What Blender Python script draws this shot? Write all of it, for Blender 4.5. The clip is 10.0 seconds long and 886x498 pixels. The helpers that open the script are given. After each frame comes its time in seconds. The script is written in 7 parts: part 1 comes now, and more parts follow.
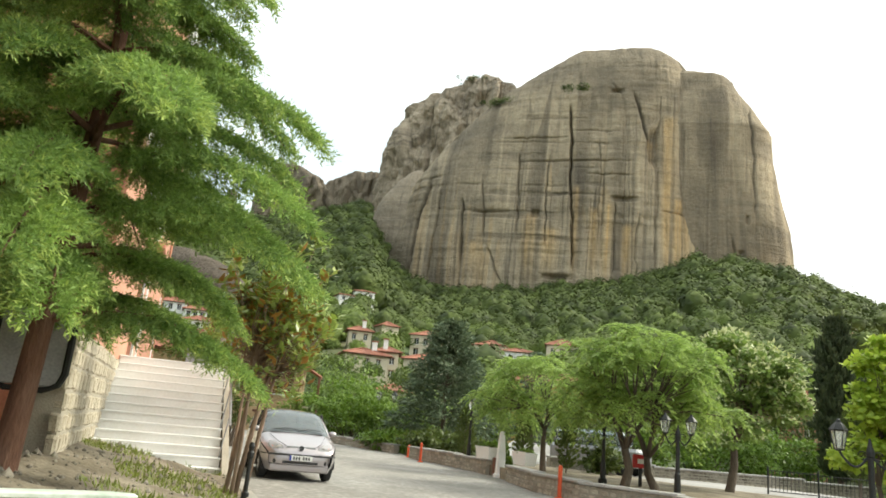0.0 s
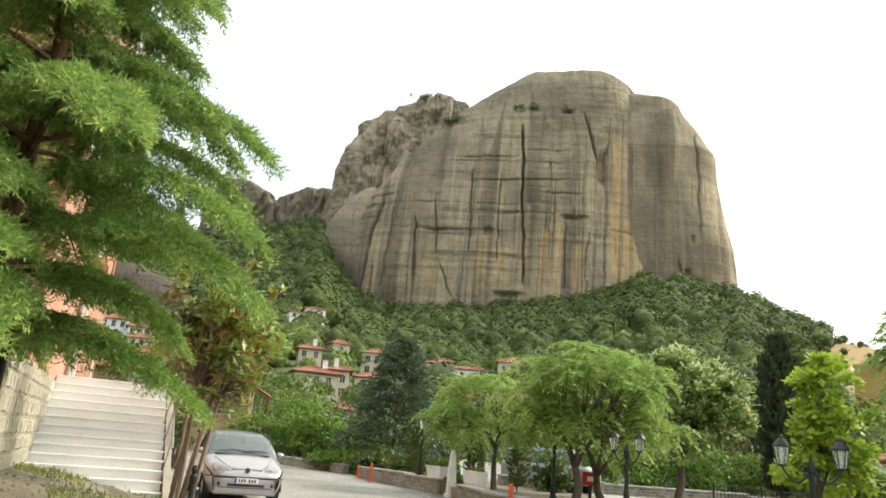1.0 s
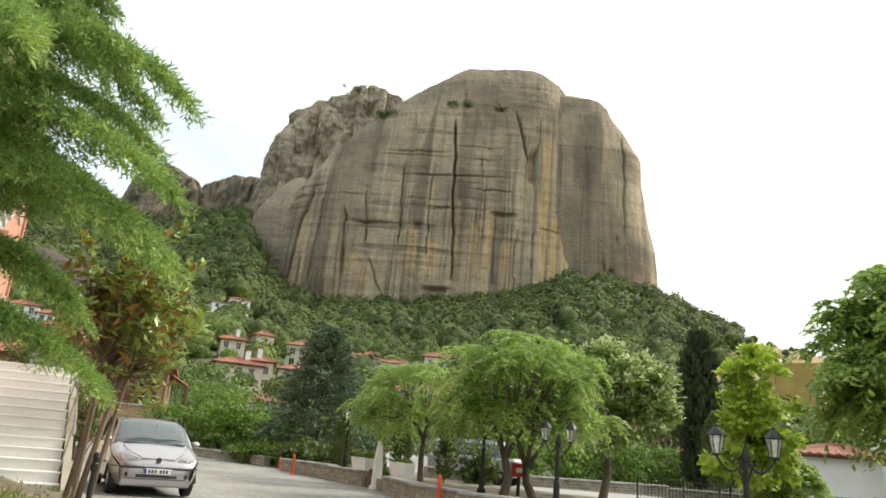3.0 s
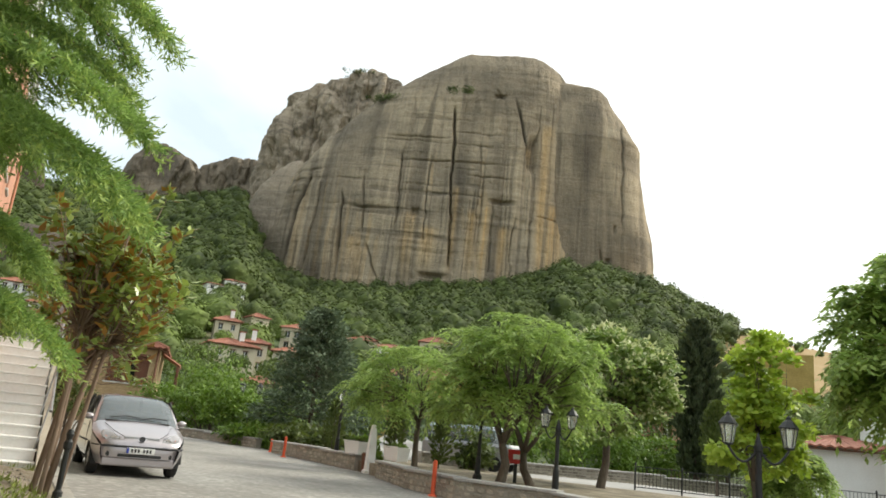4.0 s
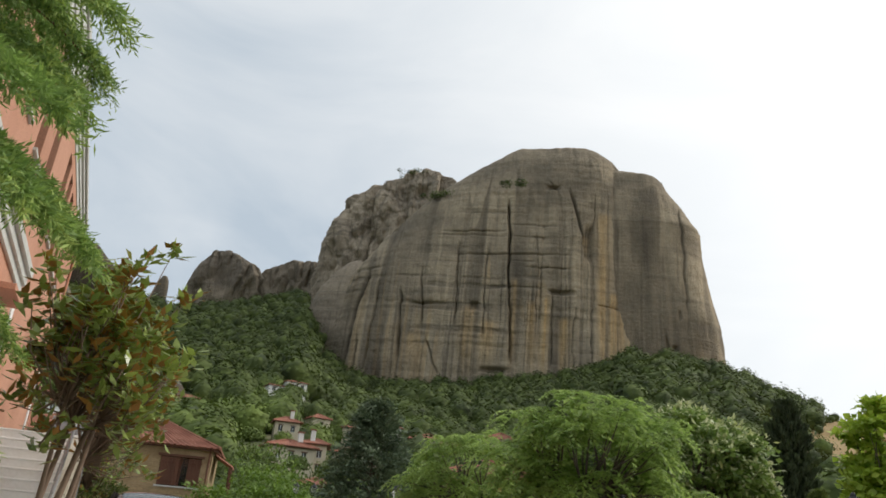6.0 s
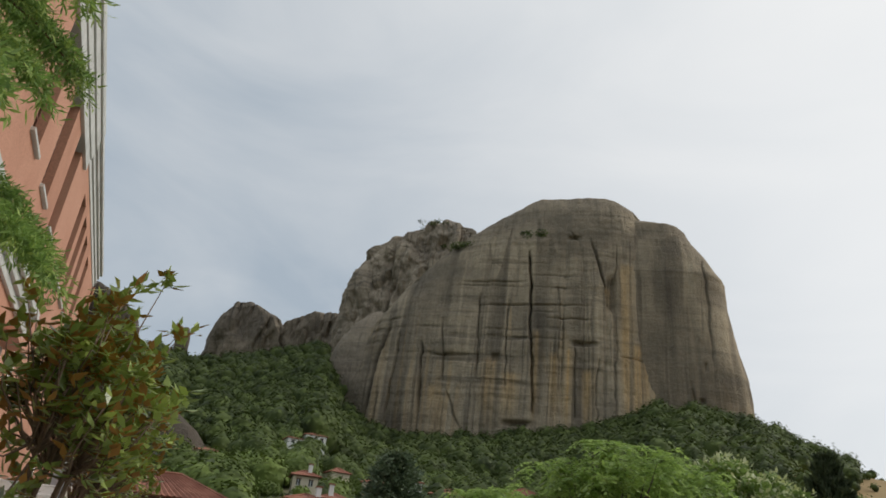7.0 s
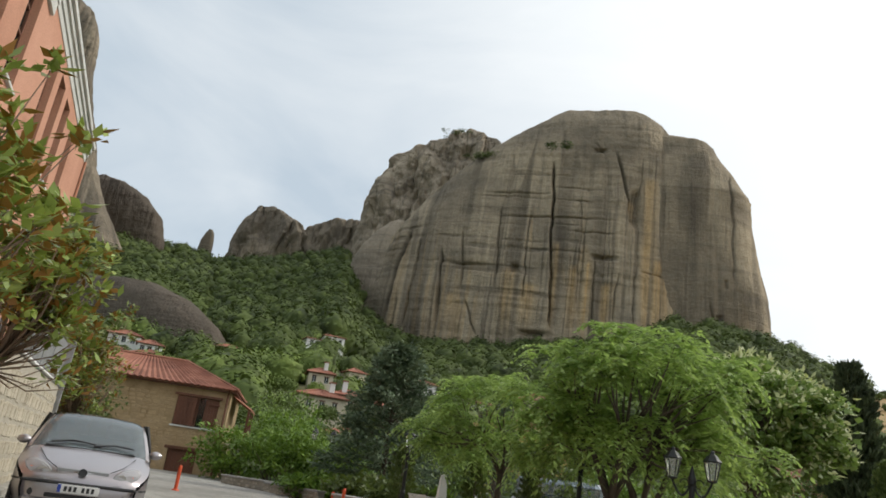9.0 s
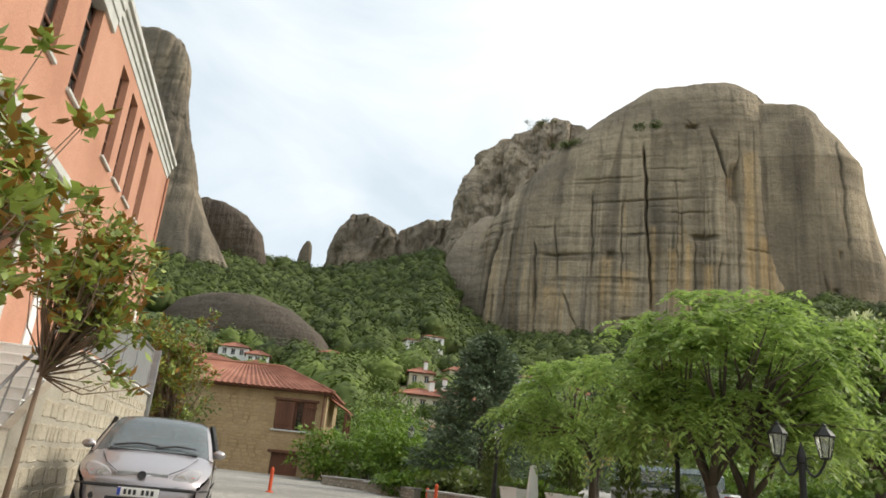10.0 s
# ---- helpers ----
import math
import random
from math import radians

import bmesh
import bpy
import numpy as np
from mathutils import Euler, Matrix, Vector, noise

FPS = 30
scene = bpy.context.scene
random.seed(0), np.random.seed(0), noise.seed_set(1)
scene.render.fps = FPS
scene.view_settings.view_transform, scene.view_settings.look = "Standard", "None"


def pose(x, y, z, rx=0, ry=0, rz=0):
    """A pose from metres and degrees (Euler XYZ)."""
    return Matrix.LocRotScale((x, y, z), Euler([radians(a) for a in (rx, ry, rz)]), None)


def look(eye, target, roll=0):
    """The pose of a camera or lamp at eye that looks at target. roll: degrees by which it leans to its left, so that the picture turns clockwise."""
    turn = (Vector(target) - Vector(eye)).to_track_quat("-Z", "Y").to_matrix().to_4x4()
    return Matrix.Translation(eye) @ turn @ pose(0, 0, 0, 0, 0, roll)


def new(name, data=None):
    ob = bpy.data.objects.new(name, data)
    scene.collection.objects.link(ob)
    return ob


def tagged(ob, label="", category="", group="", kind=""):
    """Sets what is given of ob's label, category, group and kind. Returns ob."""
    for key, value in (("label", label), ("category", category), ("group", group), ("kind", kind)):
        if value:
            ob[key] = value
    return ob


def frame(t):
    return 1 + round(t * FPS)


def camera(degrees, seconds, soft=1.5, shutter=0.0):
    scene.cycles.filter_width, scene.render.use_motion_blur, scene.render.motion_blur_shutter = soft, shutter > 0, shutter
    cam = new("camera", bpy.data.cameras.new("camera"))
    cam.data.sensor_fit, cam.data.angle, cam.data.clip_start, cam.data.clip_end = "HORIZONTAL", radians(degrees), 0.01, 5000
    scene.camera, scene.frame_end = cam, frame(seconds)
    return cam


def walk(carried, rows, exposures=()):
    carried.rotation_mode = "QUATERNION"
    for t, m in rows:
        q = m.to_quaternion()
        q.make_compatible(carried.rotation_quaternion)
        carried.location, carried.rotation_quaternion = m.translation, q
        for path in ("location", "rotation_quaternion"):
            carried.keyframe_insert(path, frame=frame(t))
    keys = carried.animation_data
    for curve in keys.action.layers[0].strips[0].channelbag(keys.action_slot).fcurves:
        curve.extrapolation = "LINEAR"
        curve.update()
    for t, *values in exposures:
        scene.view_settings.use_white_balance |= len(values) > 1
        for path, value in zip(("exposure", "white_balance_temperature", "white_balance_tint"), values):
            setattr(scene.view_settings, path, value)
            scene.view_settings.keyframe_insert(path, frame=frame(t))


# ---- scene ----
# ---- camera and path ----
cam = camera(62.7, 10.0, soft=1.7)
PATH = [
    (0, (0.0, 0.0, 1.373), (-0.509, 1.872, 1.858), 5.3),
    (0.5, (0.013, 0.066, 1.385), (-0.395, 1.961, 1.875), 4.8),
    (1, (-0.001, 0.076, 1.4), (-0.384, 1.963, 1.942), 4.7),
    (1.5, (-0.02, 0.108, 1.359), (-0.386, 1.986, 1.94), 4.7),
    (2, (-0.13, 0.222, 1.338), (-0.379, 2.122, 1.911), 4.8),
    (2.2, (-0.178, 0.309, 1.335), (-0.38, 2.22, 1.89), 4.9),
    (3.3, (-0.253, 1.024, 1.277), (-0.434, 2.94, 1.821), 4.7),
    (3.5, (-0.291, 1.158, 1.279), (-0.448, 3.076, 1.826), 4.9),
    (4, (-0.357, 1.553, 1.259), (-0.536, 3.479, 1.768), 5.8),
    (4.5, (-0.398, 1.949, 1.287), (-0.668, 3.824, 1.929), 4.1),
    (5, (-0.4, 2.374, 1.245), (-0.721, 4.219, 1.945), 5.3),
    (5.5, (-0.328, 2.812, 1.221), (-0.635, 4.651, 1.943), 5.7),
    (6, (-0.258, 3.302, 1.163), (-0.609, 5.126, 1.904), 5.0),
    (6.2, (-0.248, 3.503, 1.161), (-0.638, 5.308, 1.93), 5.3),
    (7.3, (-0.425, 4.561, 1.261), (-0.842, 6.311, 2.134), 5.9),
    (7.5, (-0.425, 4.801, 1.253), (-0.87, 6.554, 2.108), 6.5),
    (8, (-0.372, 5.483, 1.169), (-0.848, 7.262, 1.947), 6.4),
    (8.5, (-0.305, 6.095, 1.129), (-0.717, 7.925, 1.821), 6.6),
    (9, (-0.276, 6.6, 1.086), (-0.737, 8.44, 1.719), 7.8),
    (9.5, (-0.107, 7.167, 1.054), (-0.726, 8.966, 1.669), 7.0),
    (10, (0.076, 7.598, 1.064), (-0.63, 9.372, 1.661), 5.6),
]
EXPOSURE = [(0, 1.05, 6850, 4), (1, 1.05, 6850, 4), (2.2, 0.98, 6800, 5), (3.5, 0.85, 6750, 6), (4.5, 0.62, 6700, 7), (5.0, 0.40, 6620, 9), (5.5, 0.15, 6550, 9), (6.2, 0.0, 6520, 10), (7.5, -0.42, 6420, 10), (8.2, -0.30, 6420, 10), (9.0, 0.15, 6500, 9), (9.5, 0.48, 6700, 9), (10, 0.56, 6760, 9)]
walk(cam, [(t, look(eye, aim, roll)) for t, eye, aim, roll in PATH], EXPOSURE)

# ---- world and sun ----
SUN_AZ, SUN_EL = radians(62), radians(38)          # azimuth from +y towards +x
sun_way = Vector((math.sin(SUN_AZ) * math.cos(SUN_EL), math.cos(SUN_AZ) * math.cos(SUN_EL), math.sin(SUN_EL)))
world = bpy.data.worlds.new("overcast_sky")
scene.world = world
world.use_nodes = True
wn, wl = world.node_tree.nodes, world.node_tree.links
wn.clear()


def wnode(kind, **values):
    n = wn.new(kind)
    for key, value in values.items():
        n.inputs[key].default_value = value
    return n


coord = wn.new("ShaderNodeTexCoord")
sky = wn.new("ShaderNodeTexSky")
sky.sky_type, sky.sun_disc = "NISHITA", False
sky.sun_elevation, sky.sun_rotation = SUN_EL, SUN_AZ
sky_gain = wn.new("ShaderNodeMix")
sky_gain.data_type, sky_gain.blend_type = "RGBA", "MULTIPLY"
sky_gain.inputs[0].default_value = 1.0
sky_gain.inputs[7].default_value = (0.10, 0.10, 0.10, 1)
wl.new(sky.outputs[0], sky_gain.inputs[6])
stretch = wn.new("ShaderNodeMapping")
stretch.inputs["Scale"].default_value = (1.0, 1.0, 2.6)
wl.new(coord.outputs["Generated"], stretch.inputs[0])
clouds = wnode("ShaderNodeTexNoise", Scale=2.1, Detail=7.0, Roughness=0.5, Distortion=0.6)
wl.new(stretch.outputs[0], clouds.inputs["Vector"])
ramp = wn.new("ShaderNodeValToRGB")
ramp.color_ramp.elements[0].position, ramp.color_ramp.elements[1].position = 0.36, 0.66
ramp.color_ramp.elements[0].color = (0.53, 0.612, 0.69, 1)
ramp.color_ramp.elements[1].color = (0.77, 0.815, 0.85, 1)
wl.new(clouds.outputs[0], ramp.inputs[0])
# thin cloud glows round the hidden sun
norm = wn.new("ShaderNodeVectorMath")
norm.operation = "NORMALIZE"
wl.new(coord.outputs["Generated"], norm.inputs[0])
dot = wn.new("ShaderNodeVectorMath")
dot.operation = "DOT_PRODUCT"
dot.inputs[1].default_value = sun_way
wl.new(norm.outputs[0], dot.inputs[0])
glow = wn.new("ShaderNodeMapRange")
glow.inputs["From Min"].default_value, glow.inputs["From Max"].default_value = 0.25, 1.0
glow.inputs["To Min"].default_value, glow.inputs["To Max"].default_value = 0.0, 0.86
glow.interpolation_type = "SMOOTHSTEP"
wl.new(dot.outputs["Value"], glow.inputs[0])
lit = wn.new("ShaderNodeMix")
lit.data_type = "RGBA"
lit.inputs[7].default_value = (1.30, 1.29, 1.25, 1)
wl.new(glow.outputs[0], lit.inputs[0])
wl.new(ramp.outputs[0], lit.inputs[6])
cover = wn.new("ShaderNodeMix")
cover.data_type = "RGBA"
cover.inputs[0].default_value = 0.88
wl.new(sky_gain.outputs[2], cover.inputs[6])
wl.new(lit.outputs[2], cover.inputs[7])
back = wnode("ShaderNodeBackground", Strength=1.0)
wl.new(cover.outputs[2], back.inputs[0])
wl.new(back.outputs[0], wn.new("ShaderNodeOutputWorld").inputs[0])

sun = new("sun", bpy.data.lights.new("sun", "SUN"))
sun.data.energy, sun.data.angle, sun.data.color = 1.8, radians(14), (1.0, 0.95, 0.86)
sun.matrix_world = look(sun_way * 50, (0, 0, 0))
# ---- building tools ----
def material(name, colors, scale=3.0, fine=40.0, rough=0.8, bump=0.3, stretch_by=(1, 1, 1), metal=0.0, island=0.0, detail=6.0, coat=0.0, bump_scale=None, distance=0.02):
    """A procedural surface: colours blended by coarse noise, fine grain over it, a bump, and a spread per piece."""
    m = bpy.data.materials.new(name)
    m.use_nodes = True
    n, l = m.node_tree.nodes, m.node_tree.links
    b = n["Principled BSDF"]
    tc, mp = n.new("ShaderNodeTexCoord"), n.new("ShaderNodeMapping")
    mp.inputs["Scale"].default_value = stretch_by
    l.new(tc.outputs["Object"], mp.inputs[0])
    big, small = n.new("ShaderNodeTexNoise"), n.new("ShaderNodeTexNoise")
    for node, s in ((big, scale), (small, fine)):
        node.inputs["Scale"].default_value, node.inputs["Detail"].default_value = s, detail
        l.new(mp.outputs[0], node.inputs["Vector"])
    r = n.new("ShaderNodeValToRGB")
    els = r.color_ramp.elements
    while len(els) < len(colors):
        els.new(0.5)
    for i, c in enumerate(colors):
        els[i].position = 0.3 + 0.4 * i / max(1, len(colors) - 1)
        els[i].color = (*c, 1)
    l.new(big.outputs[0], r.inputs[0])
    mul = n.new("ShaderNodeMix")
    mul.data_type, mul.blend_type = "RGBA", "OVERLAY"
    mul.inputs[0].default_value = 0.35
    l.new(r.outputs[0], mul.inputs[6])
    l.new(small.outputs[0], mul.inputs[7])
    out = mul.outputs[2]
    if island:
        geo, info, add = n.new("ShaderNodeNewGeometry"), n.new("ShaderNodeObjectInfo"), n.new("ShaderNodeMath")
        add.operation = "ADD"
        l.new(geo.outputs["Random Per Island"], add.inputs[0])
        l.new(info.outputs["Random"], add.inputs[1])
        mr = n.new("ShaderNodeMapRange")
        mr.inputs["From Max"].default_value = 2.0
        mr.inputs["To Min"].default_value, mr.inputs["To Max"].default_value = 1 - island, 1 + island
        l.new(add.outputs[0], mr.inputs[0])
        hsv = n.new("ShaderNodeHueSaturation")
        l.new(mr.outputs[0], hsv.inputs["Value"])
        l.new(out, hsv.inputs["Color"])
        out = hsv.outputs[0]
    l.new(out, b.inputs["Base Color"])
    b.inputs["Roughness"].default_value, b.inputs["Metallic"].default_value = rough, metal
    b.inputs["Coat Weight"].default_value = coat
    if bump:
        bp = n.new("ShaderNodeBump")
        bp.inputs["Strength"].default_value, bp.inputs["Distance"].default_value = bump, distance
        l.new(small.outputs[0], bp.inputs["Height"])
        l.new(bp.outputs[0], b.inputs["Normal"])
    return m


def leafy(name, dark, light, rough=0.5, through_light=0.35):
    """Leaves: a spread of greens from leaf to leaf, glossy above, some light coming through."""
    m = bpy.data.materials.new(name)
    m.use_nodes = True
    n, l = m.node_tree.nodes, m.node_tree.links
    b = n["Principled BSDF"]
    geo, tc, nz = n.new("ShaderNodeNewGeometry"), n.new("ShaderNodeTexCoord"), n.new("ShaderNodeTexNoise")
    nz.inputs["Scale"].default_value, nz.inputs["Detail"].default_value = 0.9, 3.0
    l.new(tc.outputs["Object"], nz.inputs["Vector"])
    mean = n.new("ShaderNodeMath")
    mean.operation = "MULTIPLY_ADD"
    mean.inputs[1].default_value = 0.55
    l.new(geo.outputs["Random Per Island"], mean.inputs[0])
    half = n.new("ShaderNodeMath")
    half.operation = "MULTIPLY_ADD"
    half.inputs[1].default_value, half.inputs[2].default_value = 1.2, -0.35
    l.new(nz.outputs[0], half.inputs[0])
    l.new(half.outputs[0], mean.inputs[2])
    mix = n.new("ShaderNodeMix")
    mix.data_type = "RGBA"
    mix.inputs[6].default_value, mix.inputs[7].default_value = (*dark, 1), (*light, 1)
    mix.clamp_factor = True
    l.new(mean.outputs[0], mix.inputs[0])
    l.new(mix.outputs[2], b.inputs["Base Color"])
    b.inputs["Roughness"].default_value = rough
    tr = n.new("ShaderNodeBsdfTranslucent")
    l.new(mix.outputs[2], tr.inputs[0])
    ms = n.new("ShaderNodeMixShader")
    ms.inputs[0].default_value = through_light
    l.new(b.outputs[0], ms.inputs[1])
    l.new(tr.outputs[0], ms.inputs[2])
    l.new(ms.outputs[0], n["Material Output"].inputs[0])
    return m


def quick_mesh(name, verts, faces, smooth=False):
    """A mesh from arrays: verts (n, 3), faces (m, 3 or 4)."""
    verts, faces = np.asarray(verts, np.float32), np.asarray(faces, np.int32)
    me = bpy.data.meshes.new(name)
    k = faces.shape[1]
    me.vertices.add(len(verts))
    me.vertices.foreach_set("co", verts.ravel())
    me.loops.add(faces.size)
    me.loops.foreach_set("vertex_index", faces.ravel())
    me.polygons.add(len(faces))
    me.polygons.foreach_set("loop_start", np.arange(0, faces.size, k, dtype=np.int32))
    if smooth:
        me.polygons.foreach_set("use_smooth", np.ones(len(faces), bool))
    me.update(calc_edges=True)
    me.validate()
    return me


def part(name, data, mat, parent=None, label="", smooth=False):
    """Links a bmesh or a mesh as one object under a thing or a part."""
    if isinstance(data, bmesh.types.BMesh):
        me = bpy.data.meshes.new(name)
        data.to_mesh(me)
        data.free()
        if smooth:
            for p in me.polygons:
                p.use_smooth = True
    else:
        me = data
    if not me.materials:
        me.materials.append(mat)
    ob = new(name, me)
    if parent:
        ob.parent = parent
    if label:
        ob["label"] = label
    return ob


def thing(name, label, category, at=(0, 0, 0), turn=0.0, group="", kind=""):
    ob = new(name)
    ob.matrix_basis = Matrix.Translation(at) @ Matrix.Rotation(turn, 4, "Z")
    return tagged(ob, label, category, group, kind)


def box(bm, lo, hi, bevel=0.0, m=None):
    """A box from corner lo to corner hi, its edges bevelled, moved by m."""
    v = [bm.verts.new((x, y, z)) for z in (lo[2], hi[2]) for y in (lo[1], hi[1]) for x in (lo[0], hi[0])]
    f = [bm.faces.new([v[i] for i in q]) for q in ((0, 2, 3, 1), (4, 5, 7, 6), (0, 1, 5, 4), (2, 6, 7, 3), (0, 4, 6, 2), (1, 3, 7, 5))]
    if bevel:
        edges = list({e for q in f for e in q.edges})
        out = bmesh.ops.bevel(bm, geom=edges, offset=bevel, segments=1, affect="EDGES")
        v = list({w for q in out["faces"] for w in q.verts} | {w for w in v if w.is_valid})
    if m is not None:
        bmesh.ops.transform(bm, matrix=m, verts=[w for w in v if w.is_valid])
    return bm


def boxed(lo, hi, bevel=0.0, m=None):
    return box(bmesh.new(), lo, hi, bevel, m)


def pierced(x0, x1, z0, z1, holes, depth, y=0.0):
    """One connected wall slab in the x-z plane, its openings (x, z, x end, z end) going right through."""
    bm = bmesh.new()
    xs = sorted({x0, x1, *[h[0] for h in holes], *[h[2] for h in holes]})
    zs = sorted({z0, z1, *[h[1] for h in holes], *[h[3] for h in holes]})
    verts, faces = {}, []
    for a, b in zip(xs, xs[1:]):
        for c, d in zip(zs, zs[1:]):
            mx, mz = (a + b) / 2, (c + d) / 2
            if any(h[0] < mx < h[2] and h[1] < mz < h[3] for h in holes):
                continue
            ring = []
            for p in ((a, c), (b, c), (b, d), (a, d)):
                if p not in verts:
                    verts[p] = bm.verts.new((p[0], y, p[1]))
                ring.append(verts[p])
            faces.append(bm.faces.new(ring))
    out = bmesh.ops.extrude_face_region(bm, geom=faces)
    bmesh.ops.translate(bm, vec=(0, depth, 0), verts=[v for v in out["geom"] if isinstance(v, bmesh.types.BMVert)])
    bmesh.ops.recalc_face_normals(bm, faces=bm.faces[:])
    return bm


def tube(bm, points, radii, sides=8, cap=True):
    """A tapered tube along points."""
    rings = []
    pts = [Vector(p) for p in points]
    ref = Vector((0.31, 0.87, 0.21)).normalized()
    for i, p in enumerate(pts):
        d = (pts[min(i + 1, len(pts) - 1)] - pts[max(i - 1, 0)]).normalized()
        a = d.cross(ref)
        if a.length < 0.1:
            a = d.cross(Vector((1, 0, 0)))
        a.normalize()
        b = d.cross(a)
        rings.append([bm.verts.new(p + float(radii[i]) * (math.cos(k) * a + math.sin(k) * b)) for k in (2 * math.pi * j / sides for j in range(sides))])
    for r0, r1 in zip(rings, rings[1:]):
        for j in range(sides):
            bm.faces.new((r0[j], r0[(j + 1) % sides], r1[(j + 1) % sides], r1[j]))
    if cap:
        bm.faces.new(rings[0][::-1])
        bm.faces.new(rings[-1])
    return bm


def lathe(bm, profile, sides=16, at=(0, 0, 0)):
    """A turned shape from (radius, z) pairs."""
    rings = [[bm.verts.new((at[0] + r * math.cos(2 * math.pi * j / sides), at[1] + r * math.sin(2 * math.pi * j / sides), at[2] + z)) for j in range(sides)] for r, z in profile]
    for r0, r1 in zip(rings, rings[1:]):
        for j in range(sides):
            bm.faces.new((r0[j], r0[(j + 1) % sides], r1[(j + 1) % sides], r1[j]))
    bm.faces.new(rings[0][::-1])
    bm.faces.new(rings[-1])
    return bm


def leaves_mesh(name, at, along, side, length, width, fold=0.15):
    """Rhombic leaves, each folded a little along its rib: arrays of foot, direction, sideways direction, length, width."""
    n = len(at)
    up = np.cross(along, side)
    length, width = np.asarray(length)[:, None] * np.ones((n, 1)), np.asarray(width)[:, None] * np.ones((n, 1))
    mid = at + along * length * 0.45
    v = np.empty((n, 4, 3))
    v[:, 0] = at
    v[:, 1] = mid - side * width / 2 + up * width * fold
    v[:, 2] = at + along * length
    v[:, 3] = mid + side * width / 2 + up * width * fold
    return quick_mesh(name, v.reshape(-1, 3), np.arange(4 * n).reshape(-1, 4))


def unit(a):
    return a / np.maximum(np.linalg.norm(a, axis=-1, keepdims=True), 1e-9)


U = Vector((-0.5602, 0.8283, 0))       # along the street
W = Vector((0.8283, 0.5602, 0))        # across it, towards the square
STREET = math.atan2(0.8283, -0.5602) - math.pi / 2   # turns +y into U


def sn(s, n, z=0.0):
    """A place from metres along and across the street."""
    return U * s + W * n + Vector((0, 0, z))


def ground_z(x, y):
    return -0.177 - 0.01475 * x + 0.00408 * y
# ---- materials of the land ----
ASPHALT = material("worn_asphalt", [(0.22, 0.212, 0.19), (0.31, 0.298, 0.27), (0.38, 0.365, 0.335)], scale=0.35, fine=9.0, rough=0.9, bump=0.35)
a_n, a_l = ASPHALT.node_tree.nodes, ASPHALT.node_tree.links
a_bsdf = a_n["Principled BSDF"]
a_tc, a_map, a_vor, a_gap, a_mix, a_tone = a_n.new("ShaderNodeTexCoord"), a_n.new("ShaderNodeMapping"), a_n.new("ShaderNodeTexVoronoi"), a_n.new("ShaderNodeMapRange"), a_n.new("ShaderNodeMix"), a_n.new("ShaderNodeTexVoronoi")
a_map.inputs["Rotation"].default_value = (0, 0, 0.6)
a_map.inputs["Scale"].default_value = (5.2, 7.6, 5.0)
a_l.new(a_tc.outputs["Object"], a_map.inputs[0])
a_vor.feature = "DISTANCE_TO_EDGE"
for a_v in (a_vor, a_tone):
    a_v.inputs["Randomness"].default_value, a_v.inputs["Scale"].default_value = 0.55, 1.0
    a_l.new(a_map.outputs[0], a_v.inputs["Vector"])
a_gap.inputs["From Max"].default_value, a_gap.inputs["To Min"].default_value, a_gap.inputs["To Max"].default_value = 0.16, 0.55, 0.0
a_l.new(a_vor.outputs["Distance"], a_gap.inputs[0])
a_mix.data_type = "RGBA"
a_mix.inputs[7].default_value = (0.13, 0.125, 0.105, 1)
a_l.new(a_gap.outputs[0], a_mix.inputs[0])
a_spread = a_n.new("ShaderNodeMix")
a_spread.data_type, a_spread.blend_type = "RGBA", "OVERLAY"
a_spread.inputs[0].default_value = 0.22
a_l.new(a_bsdf.inputs["Base Color"].links[0].from_socket, a_spread.inputs[6])
a_grey = a_n.new("ShaderNodeRGBToBW")
a_l.new(a_tone.outputs["Color"], a_grey.inputs[0])
a_l.new(a_grey.outputs[0], a_spread.inputs[7])
a_l.new(a_spread.outputs[2], a_mix.inputs[6])
a_l.new(a_mix.outputs[2], a_bsdf.inputs["Base Color"])
EARTH = material("dry_earth", [(0.13, 0.105, 0.07), (0.22, 0.185, 0.13), (0.34, 0.295, 0.22)], scale=1.3, fine=14.0, rough=0.95, bump=0.8, distance=0.05)
GRASSY = material("hill_grass", [(0.035, 0.06, 0.018), (0.06, 0.09, 0.028), (0.13, 0.12, 0.05)], scale=0.02, fine=0.6, rough=0.95, bump=0.4, distance=0.4)
CONCRETE = material("kerb_concrete", [(0.28, 0.265, 0.23), (0.38, 0.36, 0.32)], scale=1.5, fine=30, rough=0.9, bump=0.3)
PAVING = material("pale_paving", [(0.30, 0.29, 0.27), (0.40, 0.385, 0.36)], scale=0.8, fine=20, rough=0.85, bump=0.25)
STONE = material("limestone_masonry", [(0.15, 0.13, 0.10), (0.29, 0.26, 0.205), (0.44, 0.40, 0.33)], scale=1.6, fine=22, rough=0.9, bump=0.7, island=0.5, distance=0.03)
PALE_STONE = material("pale_limestone", [(0.29, 0.245, 0.175), (0.42, 0.37, 0.28), (0.52, 0.47, 0.375)], scale=1.2, fine=22, rough=0.9, bump=0.6, island=0.2, distance=0.03)
PALE_MORTAR = material("pale_mortar", [(0.36, 0.325, 0.26), (0.46, 0.42, 0.345)], scale=2.0, fine=40, rough=0.95, bump=0.4)
MORTAR = material("mortar", [(0.26, 0.235, 0.19), (0.34, 0.31, 0.26)], scale=2.0, fine=40, rough=0.95, bump=0.4)


